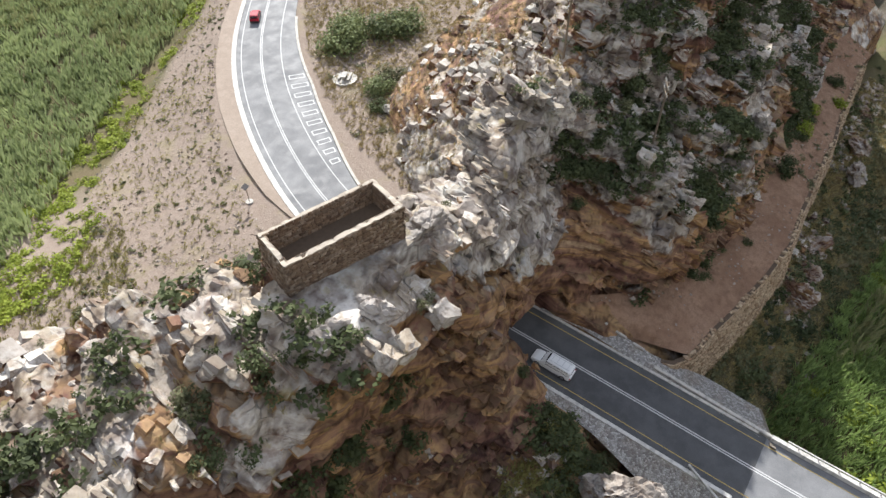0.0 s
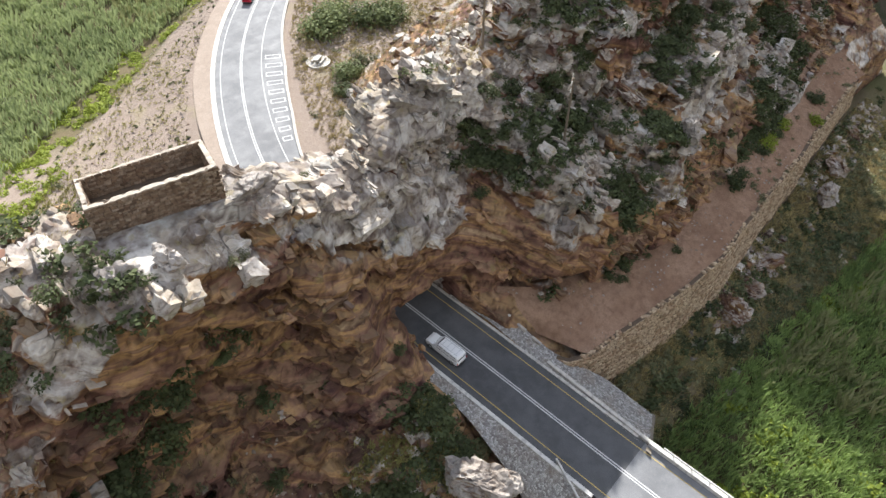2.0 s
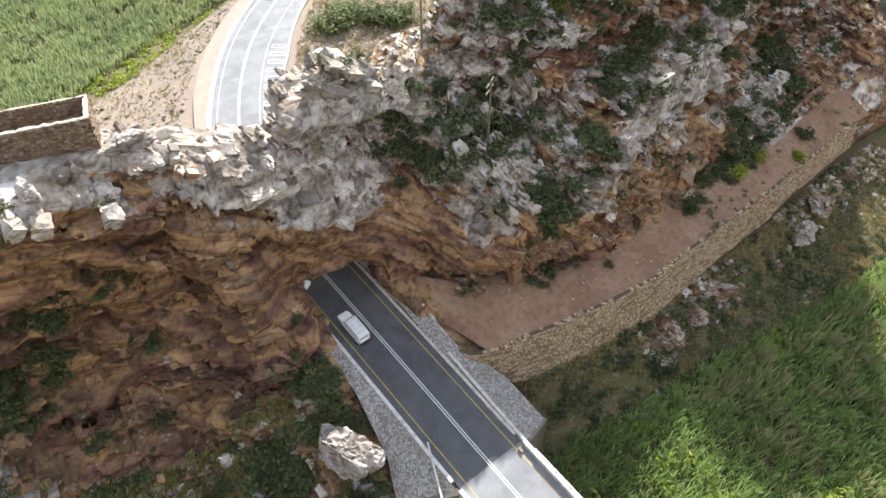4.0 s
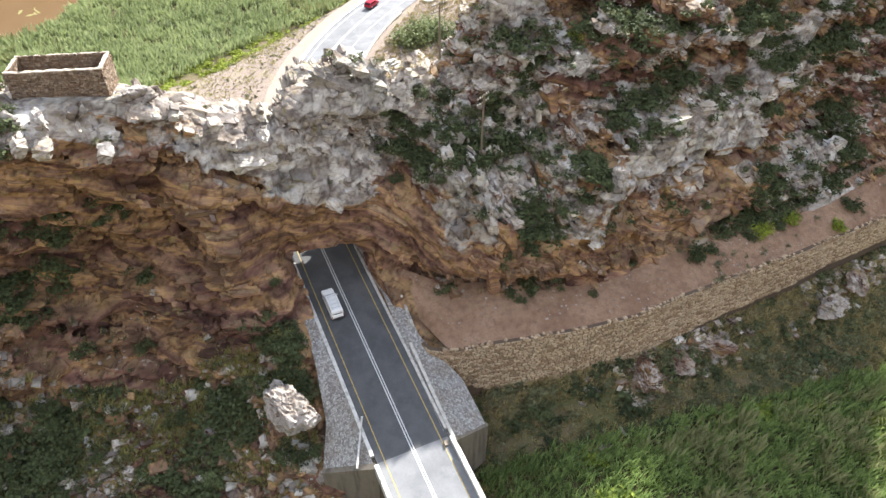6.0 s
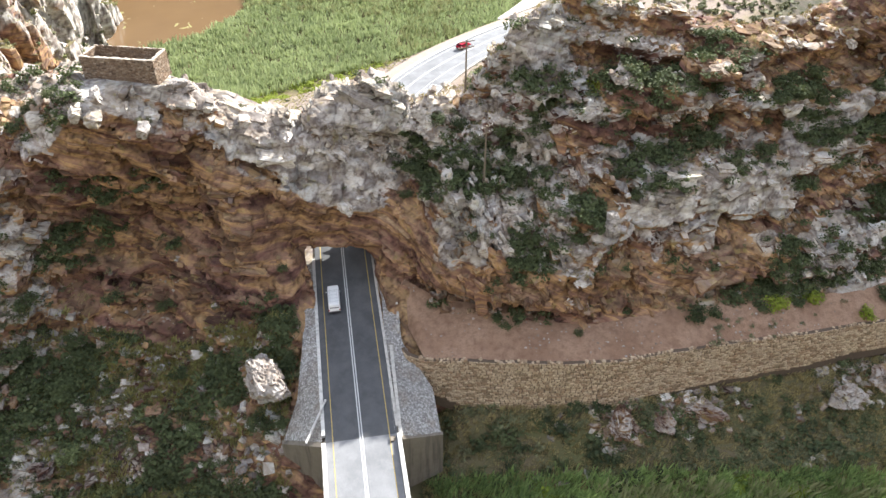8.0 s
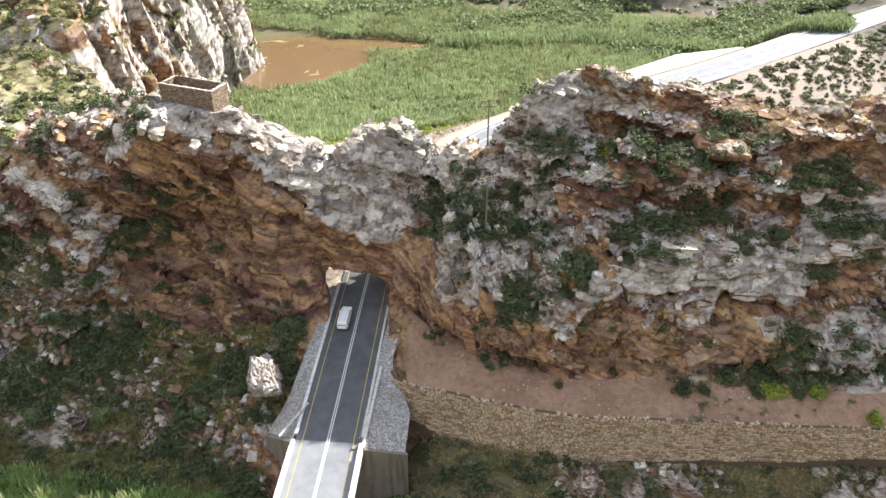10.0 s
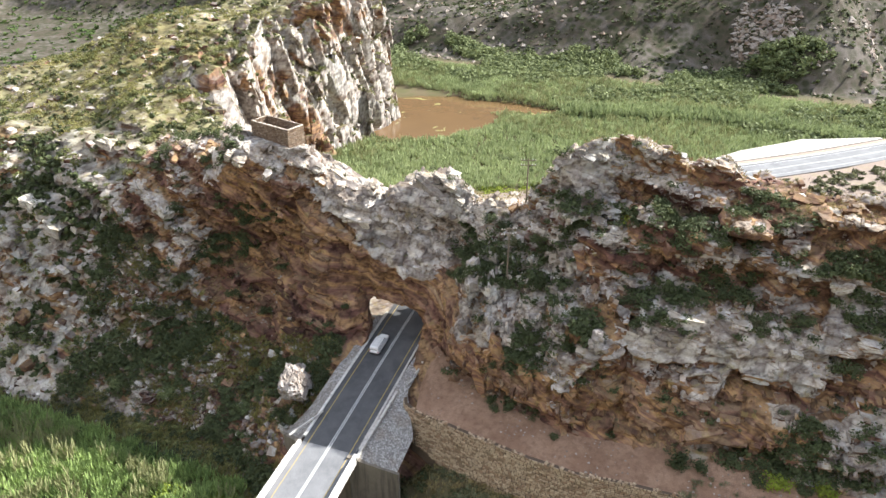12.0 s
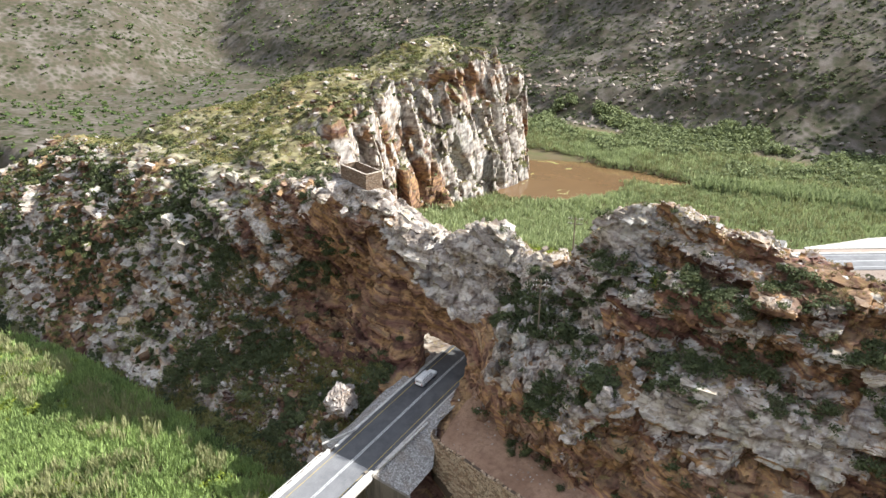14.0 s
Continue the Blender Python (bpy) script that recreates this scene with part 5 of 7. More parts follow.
def vehicle(name, label, category, paint, long, roof_rows, canopy, at, turn, pitch):
    car = thing(name, label, category, at)
    car.matrix_world = pose(*at, pitch, 0, turn)
    h = long / 2
    body = part("body", loft([(-h, 0.80, 0.42, 0.92), (-h + 0.25, 0.88, 0.35, 1.02), (-h + 1.0, 0.9, 0.34, 1.05), (h - 1.5, 0.9, 0.34, 1.05), (h - 0.5, 0.88, 0.34, 0.98), (h - 0.1, 0.78, 0.4, 0.82), (h, 0.7, 0.45, 0.72)], 0.05), paint, car)
    part("cabin", loft(roof_rows, 0.05), paint, car)
    y = [r[0] for r in roof_rows]
    zt = roof_rows[1][3]
    part("windscreen", quad_panel([(-0.74, y[-1] + 0.03, 1.04), (0.74, y[-1] + 0.03, 1.04), (0.62, y[-2] + 0.05, zt - 0.03), (-0.62, y[-2] + 0.05, zt - 0.03)]), GLASS_DARK, car, "dark windscreen")
    part("rear_window", quad_panel([(0.68, y[0] - 0.03, 1.12), (-0.68, y[0] - 0.03, 1.12), (-0.6, y[1] - 0.05, zt - 0.06), (0.6, y[1] - 0.05, zt - 0.06)]), GLASS_DARK, car, "dark rear window")
    for s in (-1, 1):
        n = 3 if canopy else 2
        span = np.linspace(y[0] + 0.2, y[-1] - 0.55, n + 1)
        for a, b in zip(span[:-1], span[1:]):
            part("side_window", quad_panel([(s * 0.845, a + 0.06, 1.1), (s * 0.845, b - 0.06, 1.1), (s * 0.80, b - 0.1, zt - 0.12), (s * 0.80, a + 0.1, zt - 0.12)]), GLASS_DARK, car, "dark side window")
        part("headlight", bar((0.34, 0.1, 0.16), (s * 0.58, h - 0.08, 0.68), 0.02), LAMP_CLEAR, car, "clear headlight")
        part("tail_light", bar((0.14, 0.08, 0.3), (s * 0.78, -h + 0.04, 0.8), 0.02), LAMP_RED, car, "red tail light")
        part("mirror", bar((0.2, 0.1, 0.14), (s * 1.0, y[-1] - 0.45, 1.12), 0.02), paint, car)
        for yy in (-h + 0.95, h - 0.95):
            wheel = part("wheel", rod(0.24, 0.2, (s * 0.8, yy, 0.36), (0, 90, 0), sides=20), RIM, car, "alloy wheel")
            bm = bmesh.new()
            rings = [[bm.verts.new((s * 0.8 + x, yy + r * math.cos(a), 0.36 + r * math.sin(a))) for x, r in ((-0.11, 0.24), (-0.11, 0.34), (-0.07, 0.37), (0.07, 0.37), (0.11, 0.34), (0.11, 0.24))] for a in np.linspace(0, 2 * math.pi, 24, endpoint=False)]
            for i in range(24):
                for j in range(6):
                    bm.faces.new((rings[i][j], rings[(i + 1) % 24][j], rings[(i + 1) % 24][(j + 1) % 6], rings[i][(j + 1) % 6]))
            bmesh.ops.recalc_face_normals(bm, faces=bm.faces)
            part("tyre", bm, RUBBER, wheel, "black rubber tyre")
    part("bumper", bar((1.6, 0.16, 0.22), (0, h - 0.02, 0.45), 0.04), paint if not canopy else PANEL_DARK, car)
    part("bumper", bar((1.6, 0.16, 0.22), (0, -h + 0.02, 0.45), 0.04), PANEL_DARK, car)
    if canopy:
        for x in (-0.5, 0.5):
            part("roof_rail", bar((0.06, 3.0, 0.06), (x, -0.7, zt + 0.06), 0.01), STEEL, car, "steel roof rail")
        for yy in (-1.9, -1.2, -0.5, 0.2):
            part("roof_bar", bar((1.2, 0.06, 0.05), (0, yy, zt + 0.09), 0.01), STEEL, car, "steel roof bar")
    return car


py = -4.0
px, pz = (float(v) for v in road_at(np.array(py)))
vehicle("pickup_truck", "white double-cab pickup with a canopy on the asphalt", "pickup truck", WHITE_BODY, 5.3,
        [(-2.5, 0.84, 1.0, 1.62), (-2.3, 0.84, 1.0, 1.80), (0.55, 0.84, 1.0, 1.80), (1.35, 0.84, 0.98, 1.10)], True, (px - 2.0, py, pz + 0.01), 5.5, 4.0)
ry = 84.0
rx, rz = (float(v) for v in road_at(np.array(ry)))
vehicle("car", "dark red hatchback car on the road", "car", RED_BODY, 4.1,
        [(-1.95, 0.82, 0.98, 1.10), (-1.5, 0.82, 0.98, 1.5), (0.25, 0.82, 0.98, 1.5), (1.05, 0.82, 0.96, 1.06)], False, (rx - 1.2, ry + 1.2, rz + 0.01), -46, 0.3)

# ---------------------------------------------------------------- boulders
for name, size, at, seed, mat, label in (
        ("boulder", (4.9, 3.8, 3.9), (-11.8, -18.2, 0.1), 3, OCHRE_ROCK, "large ochre and white fractured boulder beside the road"),
        ("boulder", (1.7, 1.1, 1.9), (-28.6, -2.6, 34.3), 8, PALE_ROCK, "white angular boulder below the fort"),
        ("boulder", (2.2, 1.4, 1.3), (-32.6, -1.6, 34.2), 9, PALE_ROCK, "pale flat boulder below the fort"),
        ("boulder", (2.6, 1.7, 1.5), (-20.0, 0.6, 33.4), 10, PALE_ROCK, "pale boulder beside the fort"),
        ("boulder", (3.6, 2.4, 3.6), (37.5, -21.8, -9.6), 12, BROWN_ROCK, "tall rock outcrop at the foot of the stone wall"),
        ("boulder", (3.4, 2.2, 2.0), (43.8, -21.2, -10.3), 13, BROWN_ROCK, "pale rock outcrop below the stone wall"),
        ("boulder", (3.6, 2.0, 1.9), (50.5, -20.2, -10.1), 14, BROWN_ROCK, "pale rock outcrop below the stone wall"),
        ("boulder", (3.8, 2.2, 1.9), (73.0, -19.4, -9.4), 15, BROWN_ROCK, "pale rock outcrop on the scrubby bank"),
        ("boulder", (3.0, 2.0, 1.8), (80.0, -17.4, -8.2), 16, BROWN_ROCK, "brown rock outcrop on the scrubby bank"),
        ("boulder", (2.2, 1.6, 2.2), (36.2, -8.6, 15.6), 17, PALE_ROCK, "pale square block standing out of the cliff")):
    ob = new(name, rock_mesh(name, seed, size, 5, mat))
    ob.matrix_world = pose(*at, 0, 0, seed * 37 % 360)
    tagged(ob, label, "boulder")

# broken outcrops along the bank below the wall
OUT = np.random.default_rng(33)
CHUNKS = [rock_mesh("boulder", 50 + k, (1.0, 0.8, 0.75), 4, BROWN_ROCK, block=0.4) for k in range(6)]
for k in range(34):
    x = OUT.uniform(34, 58) if k < 20 else OUT.uniform(68, 98)
    y = float(curve_at(WALL_LINE, x)[0]) - OUT.uniform(1.6, 4.6)
    s = OUT.uniform(0.5, 1.5)
    ob = new("boulder", CHUNKS[k % 6])
    ob.matrix_world = pose(x, y, float(ground_height(np.array([x]), np.array([y]))[0]) + 0.02 * s, OUT.uniform(-20, 20), OUT.uniform(-20, 20), OUT.uniform(0, 360)) @ Matrix.Diagonal((s * 1.3, s, s * OUT.uniform(0.7, 1.3), 1))
    tagged(ob, "angular pale brown boulder on the scrubby bank", "boulder", "boulders on the bank")
# talus on the slope beside the bridge
for k in range(46):
    x, y = OUT.uniform(-58, -13), OUT.uniform(-26, -13)
    s = OUT.uniform(0.4, 1.3)
    ob = new("boulder", CHUNKS[k % 6])
    ob.matrix_world = pose(x, y, land_at(x, y) + 0.15 * s, OUT.uniform(-20, 20), OUT.uniform(-20, 20), OUT.uniform(0, 360)) @ Matrix.Diagonal((s * 1.3, s, s, 1))
    tagged(ob, "fallen angular block on the scrubby slope", "boulder", "fallen blocks")


# ---------------------------------------------------------------- plants and loose stones
RNG = np.random.default_rng(17)


def leaf_cloud(rng, clumps, leaves, leaf, squash=0.8):
    """Leaves of a bush of radius 1: small quads in uneven clumps; returns their corners (n, 4, 3)."""
    mid = rng.normal(size=(clumps, 3))
    mid /= np.linalg.norm(mid, axis=1)[:, None]
    mid *= rng.uniform(0.25, 0.78, (clumps, 1))
    mid[:, 2] = np.abs(mid[:, 2]) * squash + 0.12
    size = rng.uniform(0.22, 0.48, clumps)
    pick = rng.integers(0, clumps, leaves)
    way = rng.normal(size=(leaves, 3))
    way /= np.linalg.norm(way, axis=1)[:, None]
    at = mid[pick] + way * size[pick, None] * rng.uniform(0.55, 1.05, (leaves, 1))
    at[:, 2] = np.maximum(at[:, 2], 0.02)
    n = way + rng.normal(size=(leaves, 3)) * 0.6 + (0, 0, 0.5)
    n /= np.linalg.norm(n, axis=1)[:, None]
    u = np.cross(n, rng.normal(size=(leaves, 3)))
    u /= np.linalg.norm(u, axis=1)[:, None]
    w = np.cross(n, u)
    s = leaf * rng.uniform(0.6, 1.3, (leaves, 1))
    return np.stack([at - u * s - w * s * 0.35, at + u * s * 0.2 - w * s * 0.6, at + u * s + w * s * 0.3, at - u * s * 0.1 + w * s * 0.6], 1).astype(np.float32)


def leaves_mesh(name, quads, material):
    n = len(quads)
    return mesh_of(name, quads.reshape(-1, 3), np.arange(n * 4).reshape(n, 4), material)


def branch_mesh(name, rng, trunk, height, limbs, spread):
    """A tapered trunk with limbs that reach into the crown."""
    bm = bmesh.new()

    def limb(a, b, r0, r1):
        d = b - a
        q = d.to_track_quat("Z", "Y").to_matrix().to_4x4()
        bmesh.ops.create_cone(bm, cap_ends=True, segments=7, radius1=r0, radius2=r1, depth=d.length, matrix=Matrix.Translation((a + b) / 2) @ q)

    fork = Vector((rng.uniform(-0.1, 0.1), rng.uniform(-0.1, 0.1), height))
    limb(Vector((0, 0, -0.3)), fork, trunk, trunk * 0.7)
    for k in range(limbs):
        a = 2 * math.pi * k / limbs + rng.uniform(-0.4, 0.4)
        tip = fork + Vector((math.cos(a) * spread, math.sin(a) * spread, rng.uniform(0.25, 0.6)))
        limb(fork, tip, trunk * 0.6, trunk * 0.2)
    me = bpy.data.meshes.new(name)
    bm.to_mesh(me)
    bm.free()
    me.materials.append(BARK)
    return me


def bush_kind(seed, material, label, category, leaves=750, leaf=0.075, clumps=16, name="shrub"):
    rng = np.random.default_rng(seed)
    return (leaves_mesh("crown", leaf_cloud(rng, clumps, leaves, leaf), material), branch_mesh("stem", rng, 0.05, 0.12, 5, 0.35), label, category, name)


def plant(kind, at, size, turn, tall=1.0, group=""):
    crown, stem, label, category, name = kind
    ob = thing(name, label, category, group=group)
    ob.matrix_world = pose(*at, 0, 0, turn) @ Matrix.Diagonal((size, size, size * tall, 1))
    part("crown", crown, None, ob)
    part("stem", stem, None, ob)
    return ob


DARK_BUSHES = [bush_kind(100 + k, SCRUB, "dark green leathery shrub rooted among the rocks", "shrub") for k in range(4)]
GREY_BUSHES = [bush_kind(110 + k, FYNBOS, "grey-green wiry shrub rooted among the rocks", "shrub", 700, 0.07) for k in range(4)]
LIGHT_BUSHES = [bush_kind(120 + k, BRIGHT, "bright yellow-green leafy bush", "bush", 750, 0.073) for k in range(3)]
TREES = [bush_kind(130 + k, RIVER_LEAF, "broad olive-green tree with a dense uneven crown", "tree", 1800, 0.055, 34, "tree") for k in range(3)]

# the larger plants, each in its place: x, y, height to look near, size, kind
for x, y, z, r, kind in ((30.0, 66, 4, 6.6, TREES), (38.5, 62, 5, 6.4, TREES), (34.0, 68, 5, 5.5, TREES), (44, 62, 5, 5.0, TREES), (24.0, 50, 5, 4.2, TREES), (27.5, 51.5, 5, 4.0, GREY_BUSHES), (20.5, 47, 5, 3.0, DARK_BUSHES), (12.5, 38.5, 5, 3.0, LIGHT_BUSHES), (-17.2, 35, 4, 3.2, DARK_BUSHES), (-21, 33, 4, 1.6, GREY_BUSHES), (-24, 34, 4, 1.5, DARK_BUSHES),
                         (21.0, -22.0, -9, 3.0, DARK_BUSHES), (13.6, -20.5, -7, 1.5, DARK_BUSHES), (-9.9, -3.9, 7.4, 1.3, DARK_BUSHES), (-9.4, -13.5, 1, 2.0, DARK_BUSHES), (-7.4, -14.8, 0, 1.8, GREY_BUSHES), (-12.8, -22.3, -4, 2.6, DARK_BUSHES), (-9.6, -22.6, -4, 1.8, DARK_BUSHES),
                         (21, -10.2, 1, 1.6, DARK_BUSHES), (24, -10.8, 1, 1.2, DARK_BUSHES), 
                         (8.5, 2.2, 17, 1.5, DARK_BUSHES), (10.5, 4.2, 21, 2.2, DARK_BUSHES), (13, 3.2, 21, 2.0, DARK_BUSHES), (11.8, 1.0, 18, 1.6, GREY_BUSHES), (16.5, 5.5, 25, 2.0, DARK_BUSHES), (13.6, 6.8, 25, 2.0, DARK_BUSHES), (19, 3.6, 23, 1.9, GREY_BUSHES), (23, 4.5, 24, 2.2, DARK_BUSHES), (28, 5.2, 27, 2.5, DARK_BUSHES), (31.5, 6.2, 28, 2.3, DARK_BUSHES), (36, 7.2, 29, 2.2, LIGHT_BUSHES), (40, 7.4, 30, 2.0, GREY_BUSHES), (24.5, 0.3, 20, 2.0, DARK_BUSHES), (27.5, 0.2, 21, 1.8, DARK_BUSHES),
                         (18, -6.2, 14, 1.5, DARK_BUSHES), (25.5, -6.5, 13, 1.8, DARK_BUSHES), (31, -5.0, 16, 1.5, GREY_BUSHES), (41, -3.8, 17.5, 2.0, DARK_BUSHES), (38.5, -1.2, 20, 1.8, DARK_BUSHES), (45, 1.4, 23, 2.0, DARK_BUSHES), (52, 3.2, 24, 2.1, DARK_BUSHES), (57, 1.0, 19, 1.9, GREY_BUSHES), (63, 4.2, 20, 2.6, DARK_BUSHES), (70, 2.4, 14, 3.0, DARK_BUSHES), (76, 5.2, 16, 3.0, DARK_BUSHES), (60.5, 8.5, 28, 2.3, DARK_BUSHES), (69, 8.5, 28, 2.6, DARK_BUSHES), (46, 8.6, 33, 2.2, DARK_BUSHES), (33, -9.6, 4, 1.3, DARK_BUSHES),
                         (-24, -2.4, 31, 1.5, GREY_BUSHES), (-36, 1.5, 33, 1.8, DARK_BUSHES), (-40, 4, 32, 2.0, GREY_BUSHES), (-33.5, -0.8, 33, 1.3, DARK_BUSHES), (-41.5, 0.5, 29, 1.7, DARK_BUSHES), (-34, -6.2, 5, 2.2, DARK_BUSHES), (-27.5, -5.0, 6, 1.8, DARK_BUSHES), (-44, -9, 8, 2.6, DARK_BUSHES), (-39.5, -9.5, 3, 2.2, DARK_BUSHES), (-50, -10.5, 8, 2.8, DARK_BUSHES), (-46, -4.5, 20, 2.4, DARK_BUSHES), (-52, -7.5, 17, 2.6, GREY_BUSHES),
                         (-30, -17, -8, 2.4, TREES), (-22.5, -20, -8, 2.2, TREES), (-39.5, -21, -10, 2.6, TREES), (-50, -23, -10, 2.8, TREES), (-17.5, -17, -5, 2.2, DARK_BUSHES), (-25, -12.5, -4, 2.0, DARK_BUSHES), (-35, -14, -5, 2.2, DARK_BUSHES), (-45, -16, -4, 2.6, DARK_BUSHES), (-57, -21, -6, 2.4, DARK_BUSHES)):
    k = kind[int(RNG.integers(0, len(kind)))]
    plant(k, (x, y, land_at(x, y, z) - 0.15), r * 0.9, RNG.uniform(0, 360), 0.85 if kind is not TREES else 1.0)


# bushes between the terrace and the foot of the cliff
TERRACE_V = np.array([v.co for v in bpy.data.objects["terrace"].data.vertices])
for x, y, r, kind in ((50.5, -11.4, 2.8, DARK_BUSHES), (53.6, -11.0, 2.0, DARK_BUSHES), (64.0, -9.4, 2.7, LIGHT_BUSHES), (61.4, -9.9, 1.8, DARK_BUSHES), (70.0, -8.8, 2.8, LIGHT_BUSHES), (67.2, -9.2, 1.9, DARK_BUSHES), (77.5, -11.4, 2.4, LIGHT_BUSHES), (82.0, -8.5, 2.6, DARK_BUSHES), (32.5, -13.2, 1.2, DARK_BUSHES), (22.0, -11.6, 1.3, DARK_BUSHES)):
    near = TERRACE_V[np.argmin(np.hypot(TERRACE_V[:, 0] - x, TERRACE_V[:, 1] - y))]
    plant(kind[int(RNG.integers(0, len(kind)))], (x, y, float(near[2]) - 0.1), r * 0.9, RNG.uniform(0, 360), 0.9)


# the countless rest, joined
def stuff(name, label, category, quads, material):
    ob = new(name, leaves_mesh(name, quads, material))
    return tagged(ob, label, category, kind="stuff")


def scatter(clouds, at, size, tall):
    """Copies of small leaf clouds at the rows of at."""
    out = []
    turn = RNG.uniform(0, 2 * math.pi, len(at))
    which = RNG.integers(0, len(clouds), len(at))
    for k, c in enumerate(clouds):
        m = which == k
        if not m.any():
            continue
        cs, sn = np.cos(turn[m])[:, None, None], np.sin(turn[m])[:, None, None]
        x, y, z = c[None, :, :, 0], c[None, :, :, 1], c[None, :, :, 2]
        s = size[m][:, None, None]
        p = np.stack([(x * cs - y * sn) * s, (x * sn + y * cs) * s, z * s * tall[m][:, None, None]], -1) + at[m][:, None, None, :]
        out.append(p.reshape(-1, 4, 3))
    return np.concatenate(out).astype(np.float32)


SMALL = [leaf_cloud(np.random.default_rng(200 + k), 8, 84, 0.15) for k in range(5)]
SPECK = [leaf_cloud(np.random.default_rng(230 + k), 3, 10, 0.5) for k in range(5)]
TINY = [leaf_cloud(np.random.default_rng(220 + k), 4, 26, 0.36) for k in range(5)]


def tuft_cloud(rng, blades, width, lean):
    """A tuft of grass or reed of height 1."""
    a = rng.uniform(0, 2 * math.pi, blades)
    foot = np.stack([np.cos(a), np.sin(a), 0 * a], 1) * rng.uniform(0.02, 0.35, (blades, 1))
    b = rng.uniform(0, 2 * math.pi, blades)
    h = rng.uniform(0.65, 1.05, blades)
    tip = foot + np.stack([np.cos(b) * lean * h, np.sin(b) * lean * h, h], 1)
    belly = foot * 0.4 + tip * 0.6 + (0, 0, 0.06)
    side = np.stack([-np.sin(b + 0.7), np.cos(b + 0.7), 0 * b], 1) * width
    return np.stack([foot, belly - side, tip, belly + side], 1).astype(np.float32)


GRASS = [tuft_cloud(np.random.default_rng(240 + k), 8, 0.08, 0.55) for k in range(4)]
REEDS = [tuft_cloud(np.random.default_rng(260 + k), 14, 0.042, 0.38) for k in range(5)]
WIDE_REEDS = [tuft_cloud(np.random.default_rng(280 + k), 9, 0.07, 0.35) for k in range(5)]


def on_rock(v, n, count, flat, mask, seed, gather=1.0):
    """Random places on rock where it lies flat enough and the mask says so."""
    ok = np.where((n[:, 2] > flat) & mask)[0]
    clump = fractal(v[ok], 0.15, seed, 3)
    p = np.clip(0.28 + 2.0 * clump, 0.015, None) ** gather
    pick = RNG.choice(ok, size=min(count, len(ok)), replace=False, p=p / p.sum())
    return v[pick]


def off_road(p):
    rx, rz = road_at(p[:, 1])
    return ~((np.abs(p[:, 0] - rx) < 7.5) & (p[:, 2] < rz + 3.5))


front = off_road(RIDGE_V) & ~((np.abs(RIDGE_V[:, 0] + 26.6) < 5.5) & (np.abs(RIDGE_V[:, 1] - 2.7) < 3)) & ~((RIDGE_V[:, 0] > 5) & (RIDGE_V[:, 1] < curve_at(BASE, RIDGE_V[:, 0])[:, 0]) & (RIDGE_V[:, 2] < 3))
crown_rock = (RIDGE_V[:, 0] > -24) & (RIDGE_V[:, 0] < 7) & (RIDGE_V[:, 2] > curve_at(LIP, RIDGE_V[:, 0])[:, 1] - 1) & (RNG.random(len(RIDGE_V)) < 0.93)
front &= ~crown_rock
SLAB = massive(RIDGE_V)
great_slab = (RIDGE_V[:, 0] > 37) & (RIDGE_V[:, 0] < 67) & (RIDGE_V[:, 2] > 8) & (RIDGE_V[:, 2] < 17.5) & (RIDGE_V[:, 1] < 4)
shoulder = (RIDGE_V[:, 0] > 8) & (RIDGE_V[:, 0] < 23) & (RIDGE_V[:, 2] > 3) & (RIDGE_V[:, 2] < 17) & (RIDGE_V[:, 1] < 2)
front &= ~((great_slab | shoulder) & (RNG.random(len(RIDGE_V)) < 0.95))
by_fort = (RIDGE_V[:, 0] > -42) & (RIDGE_V[:, 0] < -14) & (RIDGE_V[:, 2] > 24)
front &= ~(by_fort & (RNG.random(len(RIDGE_V)) < 0.8))
under_arch = (RIDGE_V[:, 0] > -24) & (RIDGE_V[:, 0] < 11) & (RIDGE_V[:, 2] < curve_at(LIP, RIDGE_V[:, 0])[:, 1] + 0.5) & (RIDGE_V[:, 1] > -7)
front &= ~(under_arch & (RNG.random(len(RIDGE_V)) < 0.97))
low_left = front & (RIDGE_V[:, 0] < -9) & (RIDGE_V[:, 1] < -8)
high = front & (RIDGE_V[:, 1] > -12)
p = np.concatenate([on_rock(RIDGE_V, RIDGE_N, 450, 0.35, high & (RIDGE_V[:, 0] > 14) & (RIDGE_V[:, 2] > 17) & (RIDGE_V[:, 1] < 11), 308), on_rock(RIDGE_V, RIDGE_N, 1750, 0.4, high & (RIDGE_V[:, 1] < 13) & (SLAB < 0.55), 301, 1.25), on_rock(RIDGE_V, RIDGE_N, 1300, 0.2, low_left, 302, 1.6)])
stuff("scrub", "dark low scrub growing from ledges and cracks", "scrub", scatter(SMALL, p + (0, -0.1, 0.1), RNG.uniform(0.6, 2.0, len(p)), RNG.uniform(0.6, 1.0, len(p))), SCRUB)
p = np.concatenate([on_rock(RIDGE_V, RIDGE_N, 480, 0.5, high, 303), on_rock(RIDGE_V, RIDGE_N, 900, 0.3, low_left, 304)])
stuff("heath", "grey-green low heath growing from ledges", "scrub", scatter(SMALL, p + (0, -0.1, 0.05), RNG.uniform(0.35, 1.1, len(p)), RNG.uniform(0.5, 0.9, len(p))), FYNBOS)
p = np.concatenate([on_rock(RIDGE_V, RIDGE_N, 4200, 0.6, high, 305), on_rock(RIDGE_V, RIDGE_N, 2000, 0.4, low_left, 306)])
stuff("dry_grass", "straw-coloured dry grass tufts on ledges", "grass", scatter(GRASS, p - (0, 0, 0.05), RNG.uniform(0.3, 0.75, len(p)), RNG.uniform(0.6, 1.0, len(p))), STRAW)

